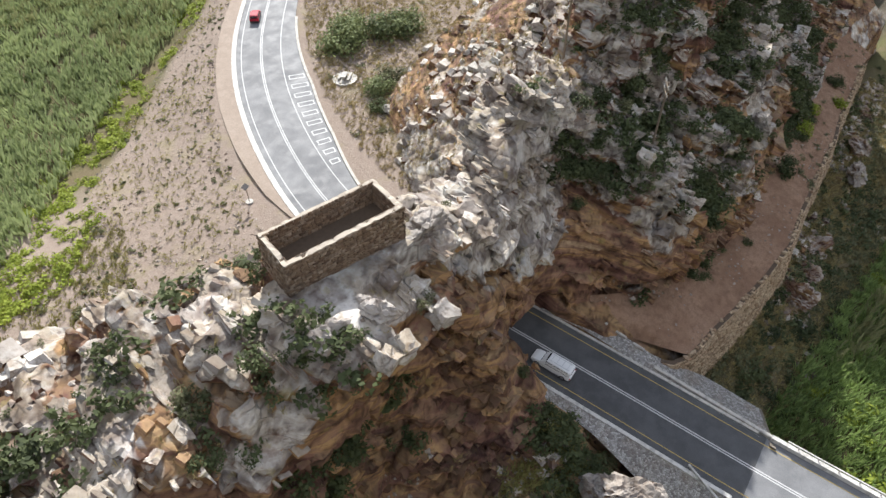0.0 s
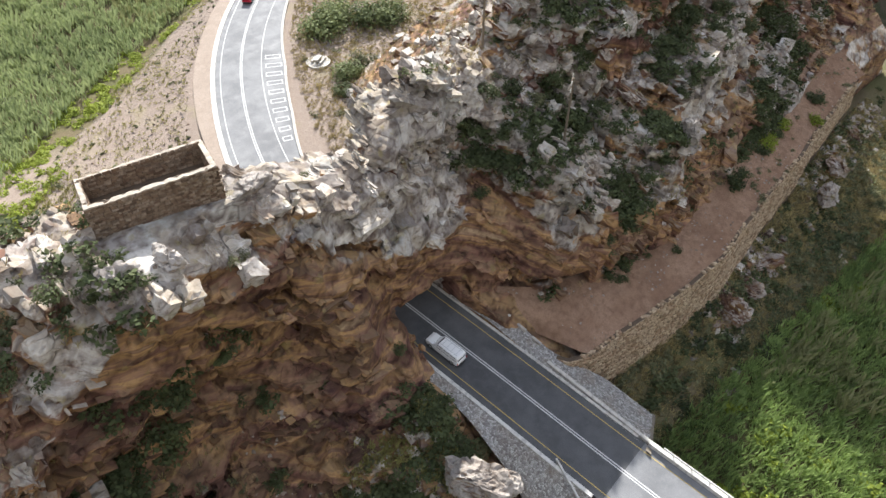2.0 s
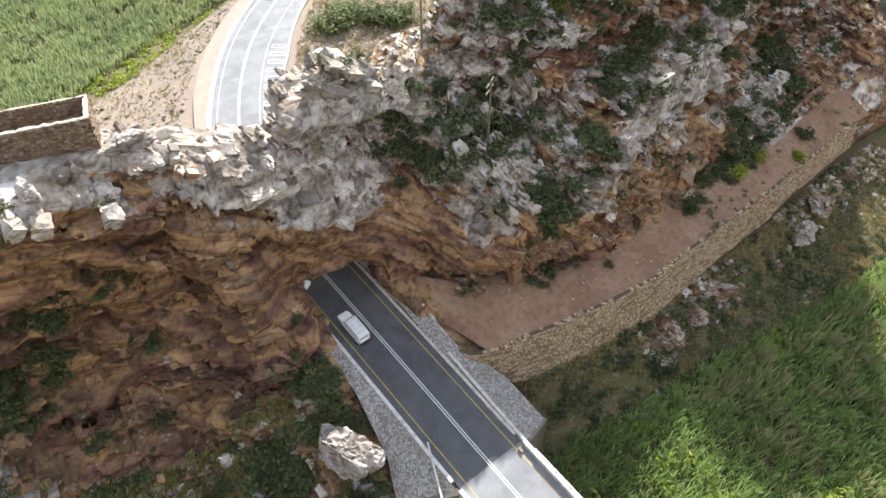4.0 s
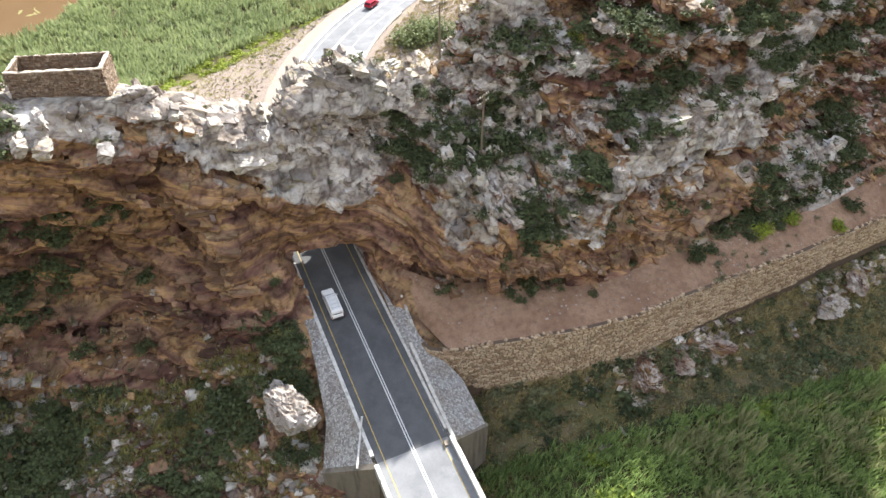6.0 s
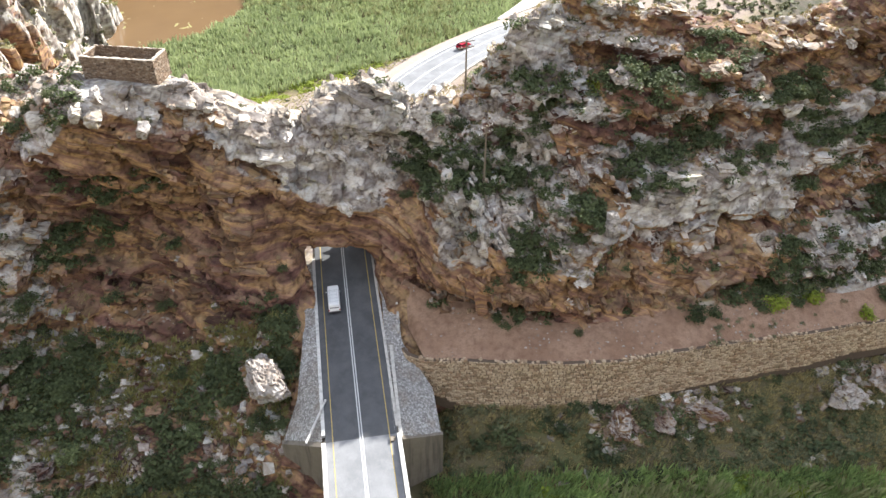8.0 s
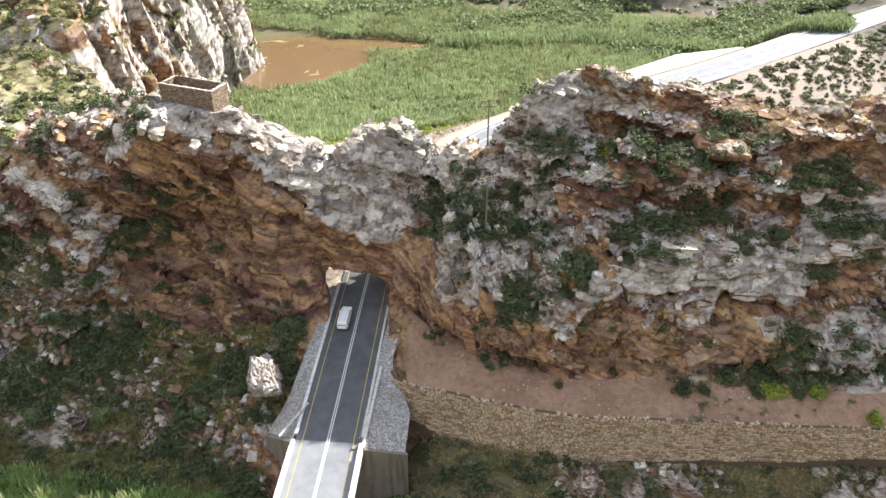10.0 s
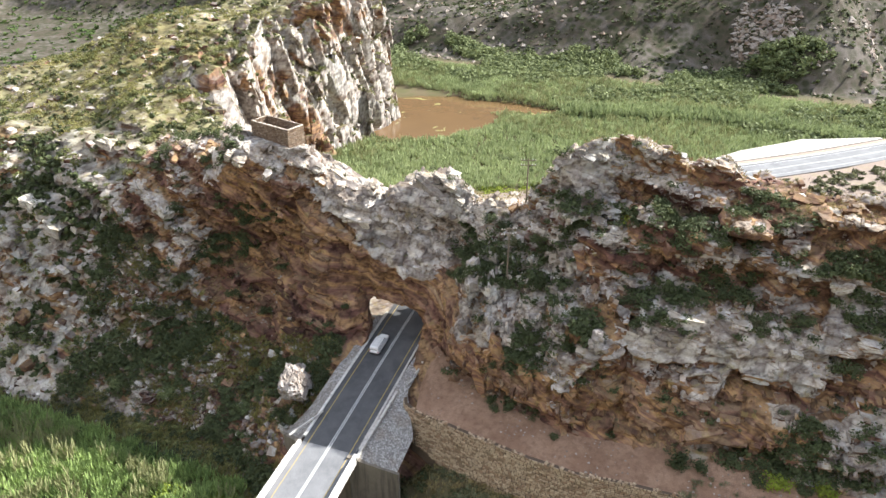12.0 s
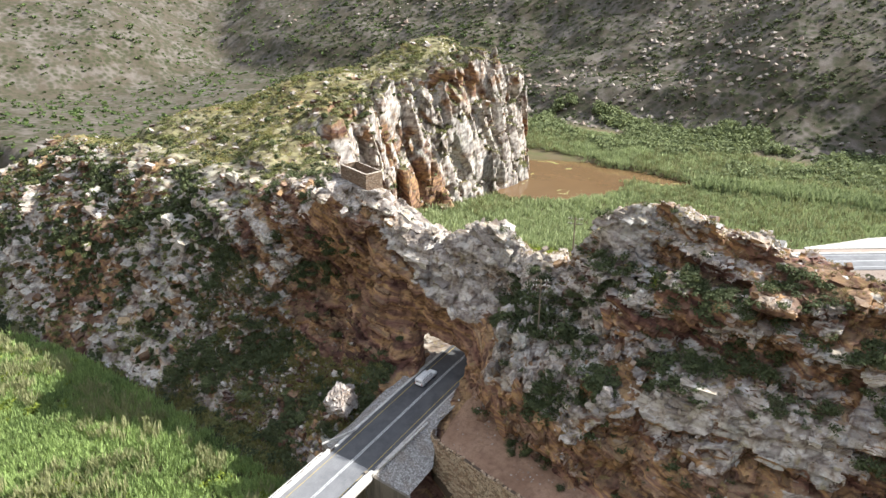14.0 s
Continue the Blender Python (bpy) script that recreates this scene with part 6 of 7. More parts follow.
# the hill
h_all = HILL_N[:, 2] > -2
p = np.concatenate([on_rock(HILL_V, HILL_N, 1100, 0.45, h_all, 311), on_rock(HILL_V, HILL_N, 2100, 0.25, HILL_V[:, 1] < 4, 314, 1.3)])
stuff("hill_scrub", "dark scrub on the hillside", "scrub", scatter(TINY, p - (0, 0, 0.1), RNG.uniform(0.6, 1.9, len(p)), RNG.uniform(0.6, 1.0, len(p))), SCRUB)
p = on_rock(HILL_V, HILL_N, 2600, 0.5, HILL_V[:, 1] > 0, 312)
stuff("hill_heath", "grey-green heath on the hillside", "scrub", scatter(TINY, p - (0, 0, 0.1), RNG.uniform(0.5, 1.6, len(p)), RNG.uniform(0.5, 0.9, len(p))), FYNBOS)
p = np.concatenate([on_rock(HILL_V, HILL_N, 2600, 0.5, HILL_V[:, 1] > -3, 315, 1.4), on_rock(HILL_V, HILL_N, 900, 0.3, HILL_V[:, 1] <= 0, 316, 1.3)])
stuff("hill_bushes", "olive-green rounded bushes on the hillside", "scrub", scatter(SMALL, p - (0, 0, 0.1), RNG.uniform(0.7, 2.0, len(p)), RNG.uniform(0.5, 0.85, len(p))), OLIVE)
p = on_rock(HILL_V, HILL_N, 11000, 0.65, HILL_V[:, 1] > 2, 313)
stuff("hill_grass", "yellow-green grass on the hillside", "grass", scatter(GRASS, p - (0, 0, 0.05), RNG.uniform(0.5, 1.2, len(p)), RNG.uniform(0.5, 0.9, len(p))), LEA)


# broken blocks that stand out of the rock along its beds
CUBE = np.array([[-1, -1, -1], [1, -1, -1], [1, 1, -1], [-1, 1, -1], [-1, -1, 1], [1, -1, 1], [1, 1, 1], [-1, 1, 1]], np.float32) * 0.5
CUBE_FACES = np.array([[0, 3, 2, 1], [4, 5, 6, 7], [0, 1, 5, 4], [1, 2, 6, 5], [2, 3, 7, 6], [3, 0, 4, 7]], np.int32)


def rock_blocks(name, label, at, size, material, tilt=0.14, stand=0.0):
    """Angular blocks, each set into the rock at its place, its flat side along the bed."""
    n = len(at)
    dip = np.interp(at[:, 0] + 2, BED_X, BED_S) - np.interp(at[:, 0] - 2, BED_X, BED_S)
    dip = np.arctan(dip / 4) + RNG.normal(0, tilt, n) + stand
    yaw, lean = RNG.normal(0.1, 0.3, n), RNG.normal(0.1, tilt, n)
    v = CUBE[None] * (1 + RNG.uniform(-0.22, 0.22, (n, 8, 3))) * size[:, None, :]
    v[:, 4:, :2] *= RNG.uniform(0.7, 1.0, (n, 1, 2))
    x, y, z = v[..., 0], v[..., 1], v[..., 2]
    c, s = np.cos(yaw)[:, None], np.sin(yaw)[:, None]
    x, y = x * c - y * s, x * s + y * c
    c, s = np.cos(lean)[:, None], np.sin(lean)[:, None]
    y, z = y * c - z * s, y * s + z * c
    c, s = np.cos(dip)[:, None], np.sin(dip)[:, None]
    x, z = x * c + z * s, -x * s + z * c
    p = np.stack([x, y, z], -1) + at[:, None, :]
    f = (CUBE_FACES[None] + 8 * np.arange(n)[:, None, None]).reshape(-1, 4)
    return tagged(new(name, mesh_of(name, p.reshape(-1, 3), f, material)), label, "rock", kind="stuff")


def block_sizes(n, low, high):
    s = RNG.uniform(low ** 0.5, high ** 0.5, n) ** 2
    return np.stack([s * RNG.uniform(0.8, 1.5, n), s * RNG.uniform(0.7, 1.2, n), s * RNG.uniform(0.4, 0.8, n)], 1)


lipz = curve_at(LIP, RIDGE_V[:, 0])[:, 1]
vaulted = (RIDGE_V[:, 0] > -40) & (RIDGE_V[:, 0] < 12) & (RIDGE_V[:, 2] < lipz + 0.5) & (RIDGE_V[:, 1] > -6.5)
fort_ground = (np.abs(RIDGE_V[:, 0] + 26.4) < 5.6) & (np.abs(RIDGE_V[:, 1] - 3.5) < 3.2) & (RIDGE_V[:, 2] > 30)
bare = off_road(RIDGE_V) & ~vaulted & ~fort_ground & ~((RIDGE_V[:, 0] > 5) & (RIDGE_V[:, 1] < curve_at(BASE, RIDGE_V[:, 0])[:, 0] + 0.6) & (RIDGE_V[:, 2] < 3))
cliff = bare & (RIDGE_V[:, 1] < 17) & (RIDGE_V[:, 2] > -3)


def block_shapes(count, seed, chipped=False):
    """Unit blocks with broken corners, as (points, triangles)."""
    rng = np.random.default_rng(seed)
    out = []
    for _ in range(count):
        bm = bmesh.new()
        for sx in (-1, 1):
            for sy in (-1, 1):
                for sz in (-1, 1):
                    c = np.array((sx, sy, sz)) * 0.5 * (1 - rng.uniform(0, 0.34, 3))
                    if rng.random() < 0.2:
                        bm.verts.new(c)
                        continue
                    chop = rng.uniform(0.12, 0.75)
                    for axis in range(3):
                        k = c.copy()
                        k[axis] *= 1 - chop * rng.uniform(0.3, 1.3)
                        bm.verts.new(k)
        hull = bmesh.ops.convex_hull(bm, input=bm.verts)
        bmesh.ops.delete(bm, geom=list({e for e in hull["geom_interior"] + hull["geom_unused"] if isinstance(e, bmesh.types.BMVert)}), context="VERTS")
        bmesh.ops.triangulate(bm, faces=bm.faces)
        if chipped:
            bmesh.ops.subdivide_edges(bm, edges=bm.edges, cuts=2, use_grid_fill=True)
            bmesh.ops.triangulate(bm, faces=bm.faces)
            q = np.array([v.co for v in bm.verts], np.float32)
            l, e, lean = blocks(q + len(out) * 3.7, (0.34, 0.34, 0.26), seed)
            push = 0.10 * l + 0.16 * lean - 0.08 * np.clip(1 - e / 0.12, 0, 1) - 0.04
            q += q / (np.linalg.norm(q, axis=1)[:, None] + 1e-6) * push[:, None]
            for v, c in zip(bm.verts, q):
                v.co = c
        bmesh.ops.recalc_face_normals(bm, faces=bm.faces)
        bm.verts.index_update()
        out.append((np.array([v.co for v in bm.verts], np.float32), np.array([[v.index for v in f.verts] for f in bm.faces], np.int32)))
        bm.free()
    return out


BLOCK_SHAPES = block_shapes(44, 71)
CHIPPED_SHAPES = block_shapes(26, 75, True)


def depth_in(name, p):
    """Distance to the rock's surface by its field, negative inside."""
    low, step, d = FIELDS[name]
    i = np.round((p - low) / step).astype(int)
    ok = ((i >= 0) & (i < d.shape)).all(1)
    i = np.clip(i, 0, np.array(d.shape) - 1)
    return np.where(ok, d[tuple(i.T)], 9.0)


def coursed(seed, low, high, thick, row, size=1.0):
    """Middles and sizes of blocks stacked bed on bed, with broken joints: the beds alternate thick and thin."""
    rng = np.random.default_rng(seed)
    at, dims = [], []
    bed = low[2] + float(np.interp(low[0], BED_X, BED_S)) - 0.2 * high[1]
    top = high[2] + float(np.interp(high[0], BED_X, BED_S)) - 0.2 * low[1]
    while bed < top:
        t = size * rng.choice(thick) * rng.uniform(0.8, 1.25)
        back = 0.35 * size * (t < 0.8 * size) + rng.uniform(-0.2, 0.2)
        y = low[1] + rng.uniform(0, row)
        while y < high[1]:
            depth = row * rng.uniform(0.75, 1.25)
            n = int((high[0] - low[0]) / (t * 1.2)) + 2
            w = t * rng.uniform(0.6, 2.1, n) ** 1.15
            x = low[0] + np.cumsum(w) - w / 2
            yy = y + rng.normal(0, 0.25 * row, n) + back
            z = bed + t / 2 - np.interp(x, BED_X, BED_S) + 0.2 * yy
            at.append(np.stack([x, yy, z], 1))
            dims.append(np.stack([w, np.full(n, depth) * rng.uniform(0.8, 1.2, n), np.full(n, t)], 1))
            y += depth
        bed += t
    at, dims = np.concatenate(at), np.concatenate(dims)
    ok = (at[:, 0] < high[0]) & (at[:, 2] > low[2]) & (at[:, 2] < high[2])
    return at[ok].astype(np.float32), dims[ok].astype(np.float32)


def stacked_blocks(name, label, at, dims, material, skin, seed, tilt=0.10):
    """Broken blocks in their beds, joined; skin gives each its weathering."""
    rng = np.random.default_rng(seed)
    n = len(at)
    dip = np.arctan((np.interp(at[:, 0] + 2, BED_X, BED_S) - np.interp(at[:, 0] - 2, BED_X, BED_S)) / 4) + rng.normal(0, tilt, n)
    on_end = (at[:, 0] > 13) & (at[:, 0] < 33) & (at[:, 2] > 3) & (at[:, 2] < 24) & (at[:, 1] < 5)
    dims = np.where(on_end[:, None], dims[:, [2, 1, 0]] * (0.9, 1.1, 1.25), dims).astype(np.float32)
    dip = np.where(on_end, -0.22 + rng.normal(0, 0.14, n), dip)
    yaw, lean = rng.normal(0.12, 2.2 * tilt, n), rng.normal(0.19, tilt, n)
    shapes = BLOCK_SHAPES + CHIPPED_SHAPES
    large = dims.max(1) > 1.5
    which = np.where(large, len(BLOCK_SHAPES) + rng.integers(0, len(CHIPPED_SHAPES), n), rng.integers(0, len(BLOCK_SHAPES), n))
    flip = rng.choice([-1.0, 1.0], (n, 1)).astype(np.float32)
    verts, faces, tone, shade, total = [], [], [], [], 0
    hue = rng.uniform(0.12, 1.0, n).astype(np.float32)
    for k, (shape, tri) in enumerate(shapes):
        m = which == k
        if not m.any():
            continue
        v = shape[None] * np.concatenate([flip[m], flip[m], np.ones_like(flip[m])], 1)[:, None, :] * dims[m][:, None, :]
        x, y, z = v[..., 0], v[..., 1], v[..., 2]
        c, q = np.cos(yaw[m])[:, None], np.sin(yaw[m])[:, None]
        x, y = x * c - y * q, x * q + y * c
        c, q = np.cos(lean[m])[:, None], np.sin(lean[m])[:, None]
        y, z = y * c - z * q, y * q + z * c
        c, q = np.cos(dip[m])[:, None], np.sin(dip[m])[:, None]
        x, z = x * c + z * q, -x * q + z * c
        p = np.stack([x, y, z], -1) + at[m][:, None, :]
        verts.append(p.reshape(-1, 3))
        faces.append((tri[None] + total + len(shape) * np.arange(m.sum())[:, None, None]).reshape(-1, 3))
        tone.append(np.repeat(skin[m], len(shape)))
        shade.append(np.repeat(hue[m], len(shape)))
        total += len(shape) * int(m.sum())
    me = mesh_of(name, np.concatenate(verts), np.concatenate(faces), material)
    old = me.attributes.new("weather", "FLOAT", "POINT")
    old.data.foreach_set("value", np.concatenate(tone).astype(np.float32))
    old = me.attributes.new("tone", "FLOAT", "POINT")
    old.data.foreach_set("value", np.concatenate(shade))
    return tagged(new(name, me), label, "rock", kind="stuff")


def clear_of(p):
    """Clear of the road, the terrace and the fort's floor."""
    fort = (np.abs(p[:, 0] + 26.4) < 6.2) & (np.abs(p[:, 1] - 3.2) < 4.0) & (p[:, 2] > 30)
    terrace = (p[:, 0] > 5) & (p[:, 1] < curve_at(BASE, p[:, 0])[:, 0] + 0.5) & (p[:, 2] < 3.5)
    bore = (np.abs(p[:, 0] - road_at(p[:, 1])[0]) < 8.5) & (p[:, 2] < road_at(p[:, 1])[1] + 7.5)
    return ~fort & ~terrace & ~bore


# the cliff: bed on bed of broken blocks, sparser on the sound faces and under the arch
def cliff_blocks(name, label, seed, size, stretch, inner, outer, share):
    """Blocks of one size whose middles lie between two depths under the rock's face."""
    rng = np.random.default_rng(seed)
    at, dims = coursed(seed + 1, (-60, -24, -9), (112, 20, 46), (0.5, 0.7, 0.9, 1.15, 1.5, 1.9), 2.2 * size, size)
    near = clear_of(at)
    at, dims = at[near], dims[near]
    d = depth_in("ridge", at)
    near = (d > inner) & (d < outer - 0.16 * dims.max(1))
    at, dims = at[near], dims[near]
    keep = rng.random(len(at)) < share(at)
    at, dims = at[keep], dims[keep] * (stretch, 1.0, 1.0)
    tone = np.clip(ridge_skin(at) + rng.normal(0, 0.08, len(at)), 0, 1)
    return stacked_blocks(name, label, at, dims, ROCK, tone, seed + 2)


STACK = np.random.default_rng(72)


def in_vault(at):
    return (at[:, 0] > -40) & (at[:, 0] < 12) & (at[:, 2] < curve_at(LIP, at[:, 0])[:, 1] - 0.5) & (at[:, 1] > -8)


def in_gully(at):
    return (at[:, 0] > 8) & (at[:, 0] < 14) & (at[:, 2] > 16) & (at[:, 2] < 25)


def bare_share(at):
    patchy = np.clip(0.75 + 1.2 * fractal(at, 0.08, 511, 3), 0.12, 0.97)
    patchy *= np.interp(at[:, 1], [9, 13], [1.0, 0.4])
    return np.where(in_vault(at) | in_gully(at), 0.0, np.where(faces_at(at)[0] > 0.5, 0.10, patchy))


def small_share(at):
    patchy = np.clip(0.5 + 1.5 * fractal(at, 0.11, 521, 3), 0.05, 0.85)
    return np.where(in_vault(at) | in_gully(at), 0.1, patchy * (1 - 0.9 * faces_at(at)[0])) * np.interp(at[:, 1], [9, 13], [1.0, 0.45])


cliff_blocks("rock_blocks", "angular fractured quartzite blocks bedded in the cliff", 74, 0.95, 1.0, -1.35, 0.4, bare_share)
cliff_blocks("face_slabs", "broad grey slabs of the sound cliff faces", 114, 1.15, 1.35, -1.2, 0.5, lambda at: 0.75 * (faces_at(at)[0] > 0.4) * ~in_vault(at) * ~in_gully(at))
cliff_blocks("small_blocks", "small broken quartzite blocks between the larger beds", 84, 0.52, 1.0, -0.75, 0.25, small_share)
cliff_blocks("recess_blocks", "long brown broken ledges in the recess under the crest", 94, 0.55, 3.2, -0.65, 0.2, lambda at: 0.5 * in_vault(at) * (at[:, 0] < -13) * (fractal(at, 0.12, 531, 2) > -0.15))
# the front of the hill and its crag
at, dims = coursed(104, (-176, -44, -10), (-52, 12, 40), (0.8, 1.1, 1.5, 2.2), 3.4, 1.25)
d = depth_in("hill", at)
keep = (d > -1.7) & (d < 0.2) & (at[:, 0] < -59) & (STACK.random(len(at)) < np.clip(0.22 + 2.0 * fractal(at, 0.06, 541, 3), 0.0, 0.92))
at, dims = at[keep], dims[keep]
stacked_blocks("hill_ledges", "weathered pale blocks bedded in the front of the hill", at, dims, CRAG, np.clip(weathering(at) + STACK.normal(-0.02, 0.15, len(at)), 0, 1), 105, 0.14)
p = on_rock(RIDGE_V, RIDGE_N, 900, 0.1, low_left, 504)
rock_blocks("slope_blocks", "weathered blocks on the lower slope", p, block_sizes(len(p), 0.4, 1.4), BLOCK_ROCK, 0.3)
p = on_rock(RIDGE_V, RIDGE_N, 1500, 0.1, bare & (RIDGE_V[:, 1] > 15), 505)
rock_blocks("back_blocks", "weathered blocks on the back of the ridge", p, block_sizes(len(p), 0.5, 1.8), BLOCK_ROCK, 0.2)
p = np.concatenate([on_rock(HILL_V, HILL_N, 500, -0.2, (HILL_V[:, 1] < 5) & (fractal(HILL_V, 0.05, 513, 3) > -0.05), 506), on_rock(HILL_V, HILL_N, 420, 0.2, HILL_V[:, 1] > 5, 507, 1.5)])
rock_blocks("hill_blocks", "pale weathered blocks on the hillside", p, block_sizes(len(p), 0.5, 1.8), BLOCK_ROCK, 0.15)


# loose stones
def stone_points(at, size):
    base = [np.array(v, np.float32) for v in ((0, 0, 1), (0, 0, -1), (1, 0, 0), (-1, 0, 0), (0, 1, 0), (0, -1, 0))]
    base = np.stack(base)
    tri = np.array([(0, 2, 4), (0, 4, 3), (0, 3, 5), (0, 5, 2), (1, 4, 2), (1, 3, 4), (1, 5, 3), (1, 2, 5)])
    n = len(at)
    v = base[None] * RNG.uniform(0.55, 1.3, (n, 6, 1)) + RNG.uniform(-0.25, 0.25, (n, 6, 3))
    a = RNG.uniform(0, 6.28, n)
    cs, sn = np.cos(a)[:, None], np.sin(a)[:, None]
    v = np.stack([v[:, :, 0] * cs - v[:, :, 1] * sn, v[:, :, 0] * sn + v[:, :, 1] * cs, v[:, :, 2] * 0.7], -1) * size[:, None, None] + at[:, None, :]
    f = (tri[None] + 6 * np.arange(n)[:, None, None]).reshape(-1, 3)
    return v.reshape(-1, 3), f


LOOSE = stone_material("loose pale stones", (0.36, 0.30, 0.25), (0.47, 0.42, 0.37), (0.29, 0.20, 0.145))
p = np.concatenate([on_rock(RIDGE_V, RIDGE_N, 4200, 0.35, low_left, 321), on_rock(RIDGE_V, RIDGE_N, 3500, 0.55, high, 322)])
v, f = stone_points(p, RNG.uniform(0.12, 0.5, len(p)) ** 1.3 * 1.25)
tagged(new("loose_stones", mesh_of("loose_stones", v, f, LOOSE)), "loose angular stones on the slopes", "stones", kind="stuff")
p = on_rock(HILL_V, HILL_N, 2600, 0.4, h_all, 323)
v, f = stone_points(p, RNG.uniform(0.15, 0.85, len(p)) ** 1.5)
tagged(new("hill_stones", mesh_of("hill_stones", v, f, LOOSE)), "loose angular stones on the hillside", "stones", kind="stuff")


# on the ground sheet
def on_ground(count, x0, x1, y0, y1, keep, clump=0.0, seed=0):
    x, y = RNG.uniform(x0, x1, count), RNG.uniform(y0, y1, count)
    ok = keep(x, y)
    if clump:
        ok &= fractal(np.stack([x, y, 0 * x], 1), clump, seed, 3) > -0.08
    x, y = x[ok], y[ok]
    return np.stack([x, y, ground_height(x, y)], 1)


def beside(x, y):
    """Distance from the road's middle behind the ridge, negative towards the river."""
    rx, rz = road_at(np.clip(y, -90, 230))
    return (x - rx) * 0.75


front_edge = lambda x: np.interp(x, [-180, -116, -90, -46, -14, -4, 6, 10, 21, 34, 77, 120], [-46, -39, -34, -31, -31, -60, -60, -27, -27, -27.5, -30, -30])
p = np.concatenate([on_ground(24000, -110, 100, -72, -20, lambda x, y: (y < front_edge(x)) & (np.abs(x - 3.5) > 7)), on_ground(7000, -180, 130, -95, -20, lambda x, y: (y < front_edge(x)) & ((x < -108) | (x > 98) | (y < -70)))])
stuff("front_reeds", "tall green reed bed in the shaded valley", "reeds", scatter(REEDS, p, RNG.uniform(1.1, 2.7, len(p)), RNG.uniform(0.75, 1.1, len(p))), REED)
p = on_ground(7000, -180, 130, -100, -20, lambda x, y: (y < front_edge(x) - 3) & (np.abs(x - 3.5) > 7), 0.05, 331)
stuff("reed_plumes", "pale reed plumes above the reed bed", "reeds", scatter(REEDS, p + (0, 0, 0.6), RNG.uniform(2.4, 3.4, len(p)), RNG.uniform(0.9, 1.1, len(p))), REED_TIP)


p = on_ground(520, -110, 100, -72, -30, lambda x, y: (y < front_edge(x) - 2) & (np.abs(x - 3.5) > 9), 0.05, 335)
stuff("front_bushes", "bright green bushes standing in the reed bed", "bush", scatter([leaf_cloud(np.random.default_rng(410 + k), 12, 150, 0.16) for k in range(4)], p + (0, 0, 0.4), RNG.uniform(1.2, 2.8, len(p)), RNG.uniform(0.8, 1.1, len(p))), BRIGHT)


def rear_reed(x, y):
    wet = pool(x, y) > 0.86
    return (beside(x, y) < np.interp(y, [62, 70, 95, 125, 200], [-38, -34, -33, -26, -16])) & wet & (y < 225 + 0.0 * x) & ((x > -75) | (y > 186))


p = on_ground(31000, -150, 140, 60, 230, rear_reed)
stuff("rear_reeds", "sunlit green reed bed beside the river", "reeds", scatter(WIDE_REEDS, p, RNG.uniform(1.8, 3.2, len(p)), RNG.uniform(0.8, 1.1, len(p))), REED_SUN)
p = on_ground(9000, -150, 140, 62, 230, rear_reed, 0.03, 341)
stuff("rear_plumes", "pale plumes over the sunlit reeds", "reeds", scatter(WIDE_REEDS, p + (0, 0, 0.5), RNG.uniform(2.0, 3.2, len(p)), RNG.uniform(0.9, 1.1, len(p))), REED_TIP)
fringe = lambda x, y: (beside(x, y) < np.interp(y, [40, 70, 95, 130], [-28, -24, -23, -17])) & (beside(x, y) > np.interp(y, [40, 70, 95, 130], [-44, -37, -36, -29])) & (y > 52)
p = np.concatenate([on_ground(7000, -60, 130, 52, 150, fringe, 0.06, 350), on_ground(7000, -60, 130, 52, 150, fringe, 0.08, 351)])
stuff("fringe_bushes", "bright yellow-green bushes along the reed bed", "bush", scatter(SMALL, p, RNG.uniform(0.6, 1.9, len(p)), RNG.uniform(0.5, 0.8, len(p))), BRIGHT)
bankside = lambda x, y: (beside(x, y) < -7.8) & (beside(x, y) > -28)
p = on_ground(1500, -60, 60, 30, 110, bankside, 0.1, 352)
stuff("bank_scrub", "sparse low plants on the gravel bank", "scrub", scatter(TINY, p, RNG.uniform(0.2, 0.8, len(p)), RNG.uniform(0.4, 0.8, len(p))), FYNBOS)
p = on_ground(11000, -60, 60, 28, 120, bankside)
v, f = stone_points(p, RNG.uniform(0.07, 0.3, len(p)))
tagged(new("bank_stones", mesh_of("bank_stones", v, f, LOOSE)), "pale stones strewn over the gravel bank", "stones", kind="stuff")

tall_band = lambda x, y: np.abs(y - 182 - 6 * np.sin(x * 0.04) - 0.06 * x) < 5.5
p = on_ground(9000, -60, 130, 165, 205, tall_band)
p = p[pool(p[:, 0], p[:, 1]) > 0.9]
stuff("tall_reeds", "dense band of tall grey-green reeds along the river", "reeds", scatter(WIDE_REEDS, p, RNG.uniform(3.2, 5.0, len(p)), RNG.uniform(0.9, 1.1, len(p))), REED_SUN)

# woods at the foot of the mountain, and the slopes
CROWN = [leaf_cloud(np.random.default_rng(400 + k), 13, 150, 0.145) for k in range(5)]
p = on_ground(5200, -130, 150, 168, 258, lambda x, y: (y > 198 + 10 * np.sin(x * 0.05)) | ((beside(x, y) > -60) & (y > 178)), 0.035, 361)
stuff("far_woods", "olive-green riverside trees at the foot of the mountain", "trees", scatter(CROWN, p - (0, 0, 0.3), RNG.uniform(2.0, 5.6, len(p)), RNG.uniform(0.8, 1.1, len(p))), RIVER_LEAF)
p = on_ground(170, -60, 120, 95, 215, rear_reed, 0.06, 362)
stuff("reed_bushes", "round bushes standing in the reed bed", "bush", scatter(CROWN, p, RNG.uniform(1.4, 3.4, len(p)), RNG.uniform(0.7, 1.0, len(p))), RIVER_LEAF)
p = on_ground(17000, -380, 340, 232, 500, lambda x, y: y > 236)
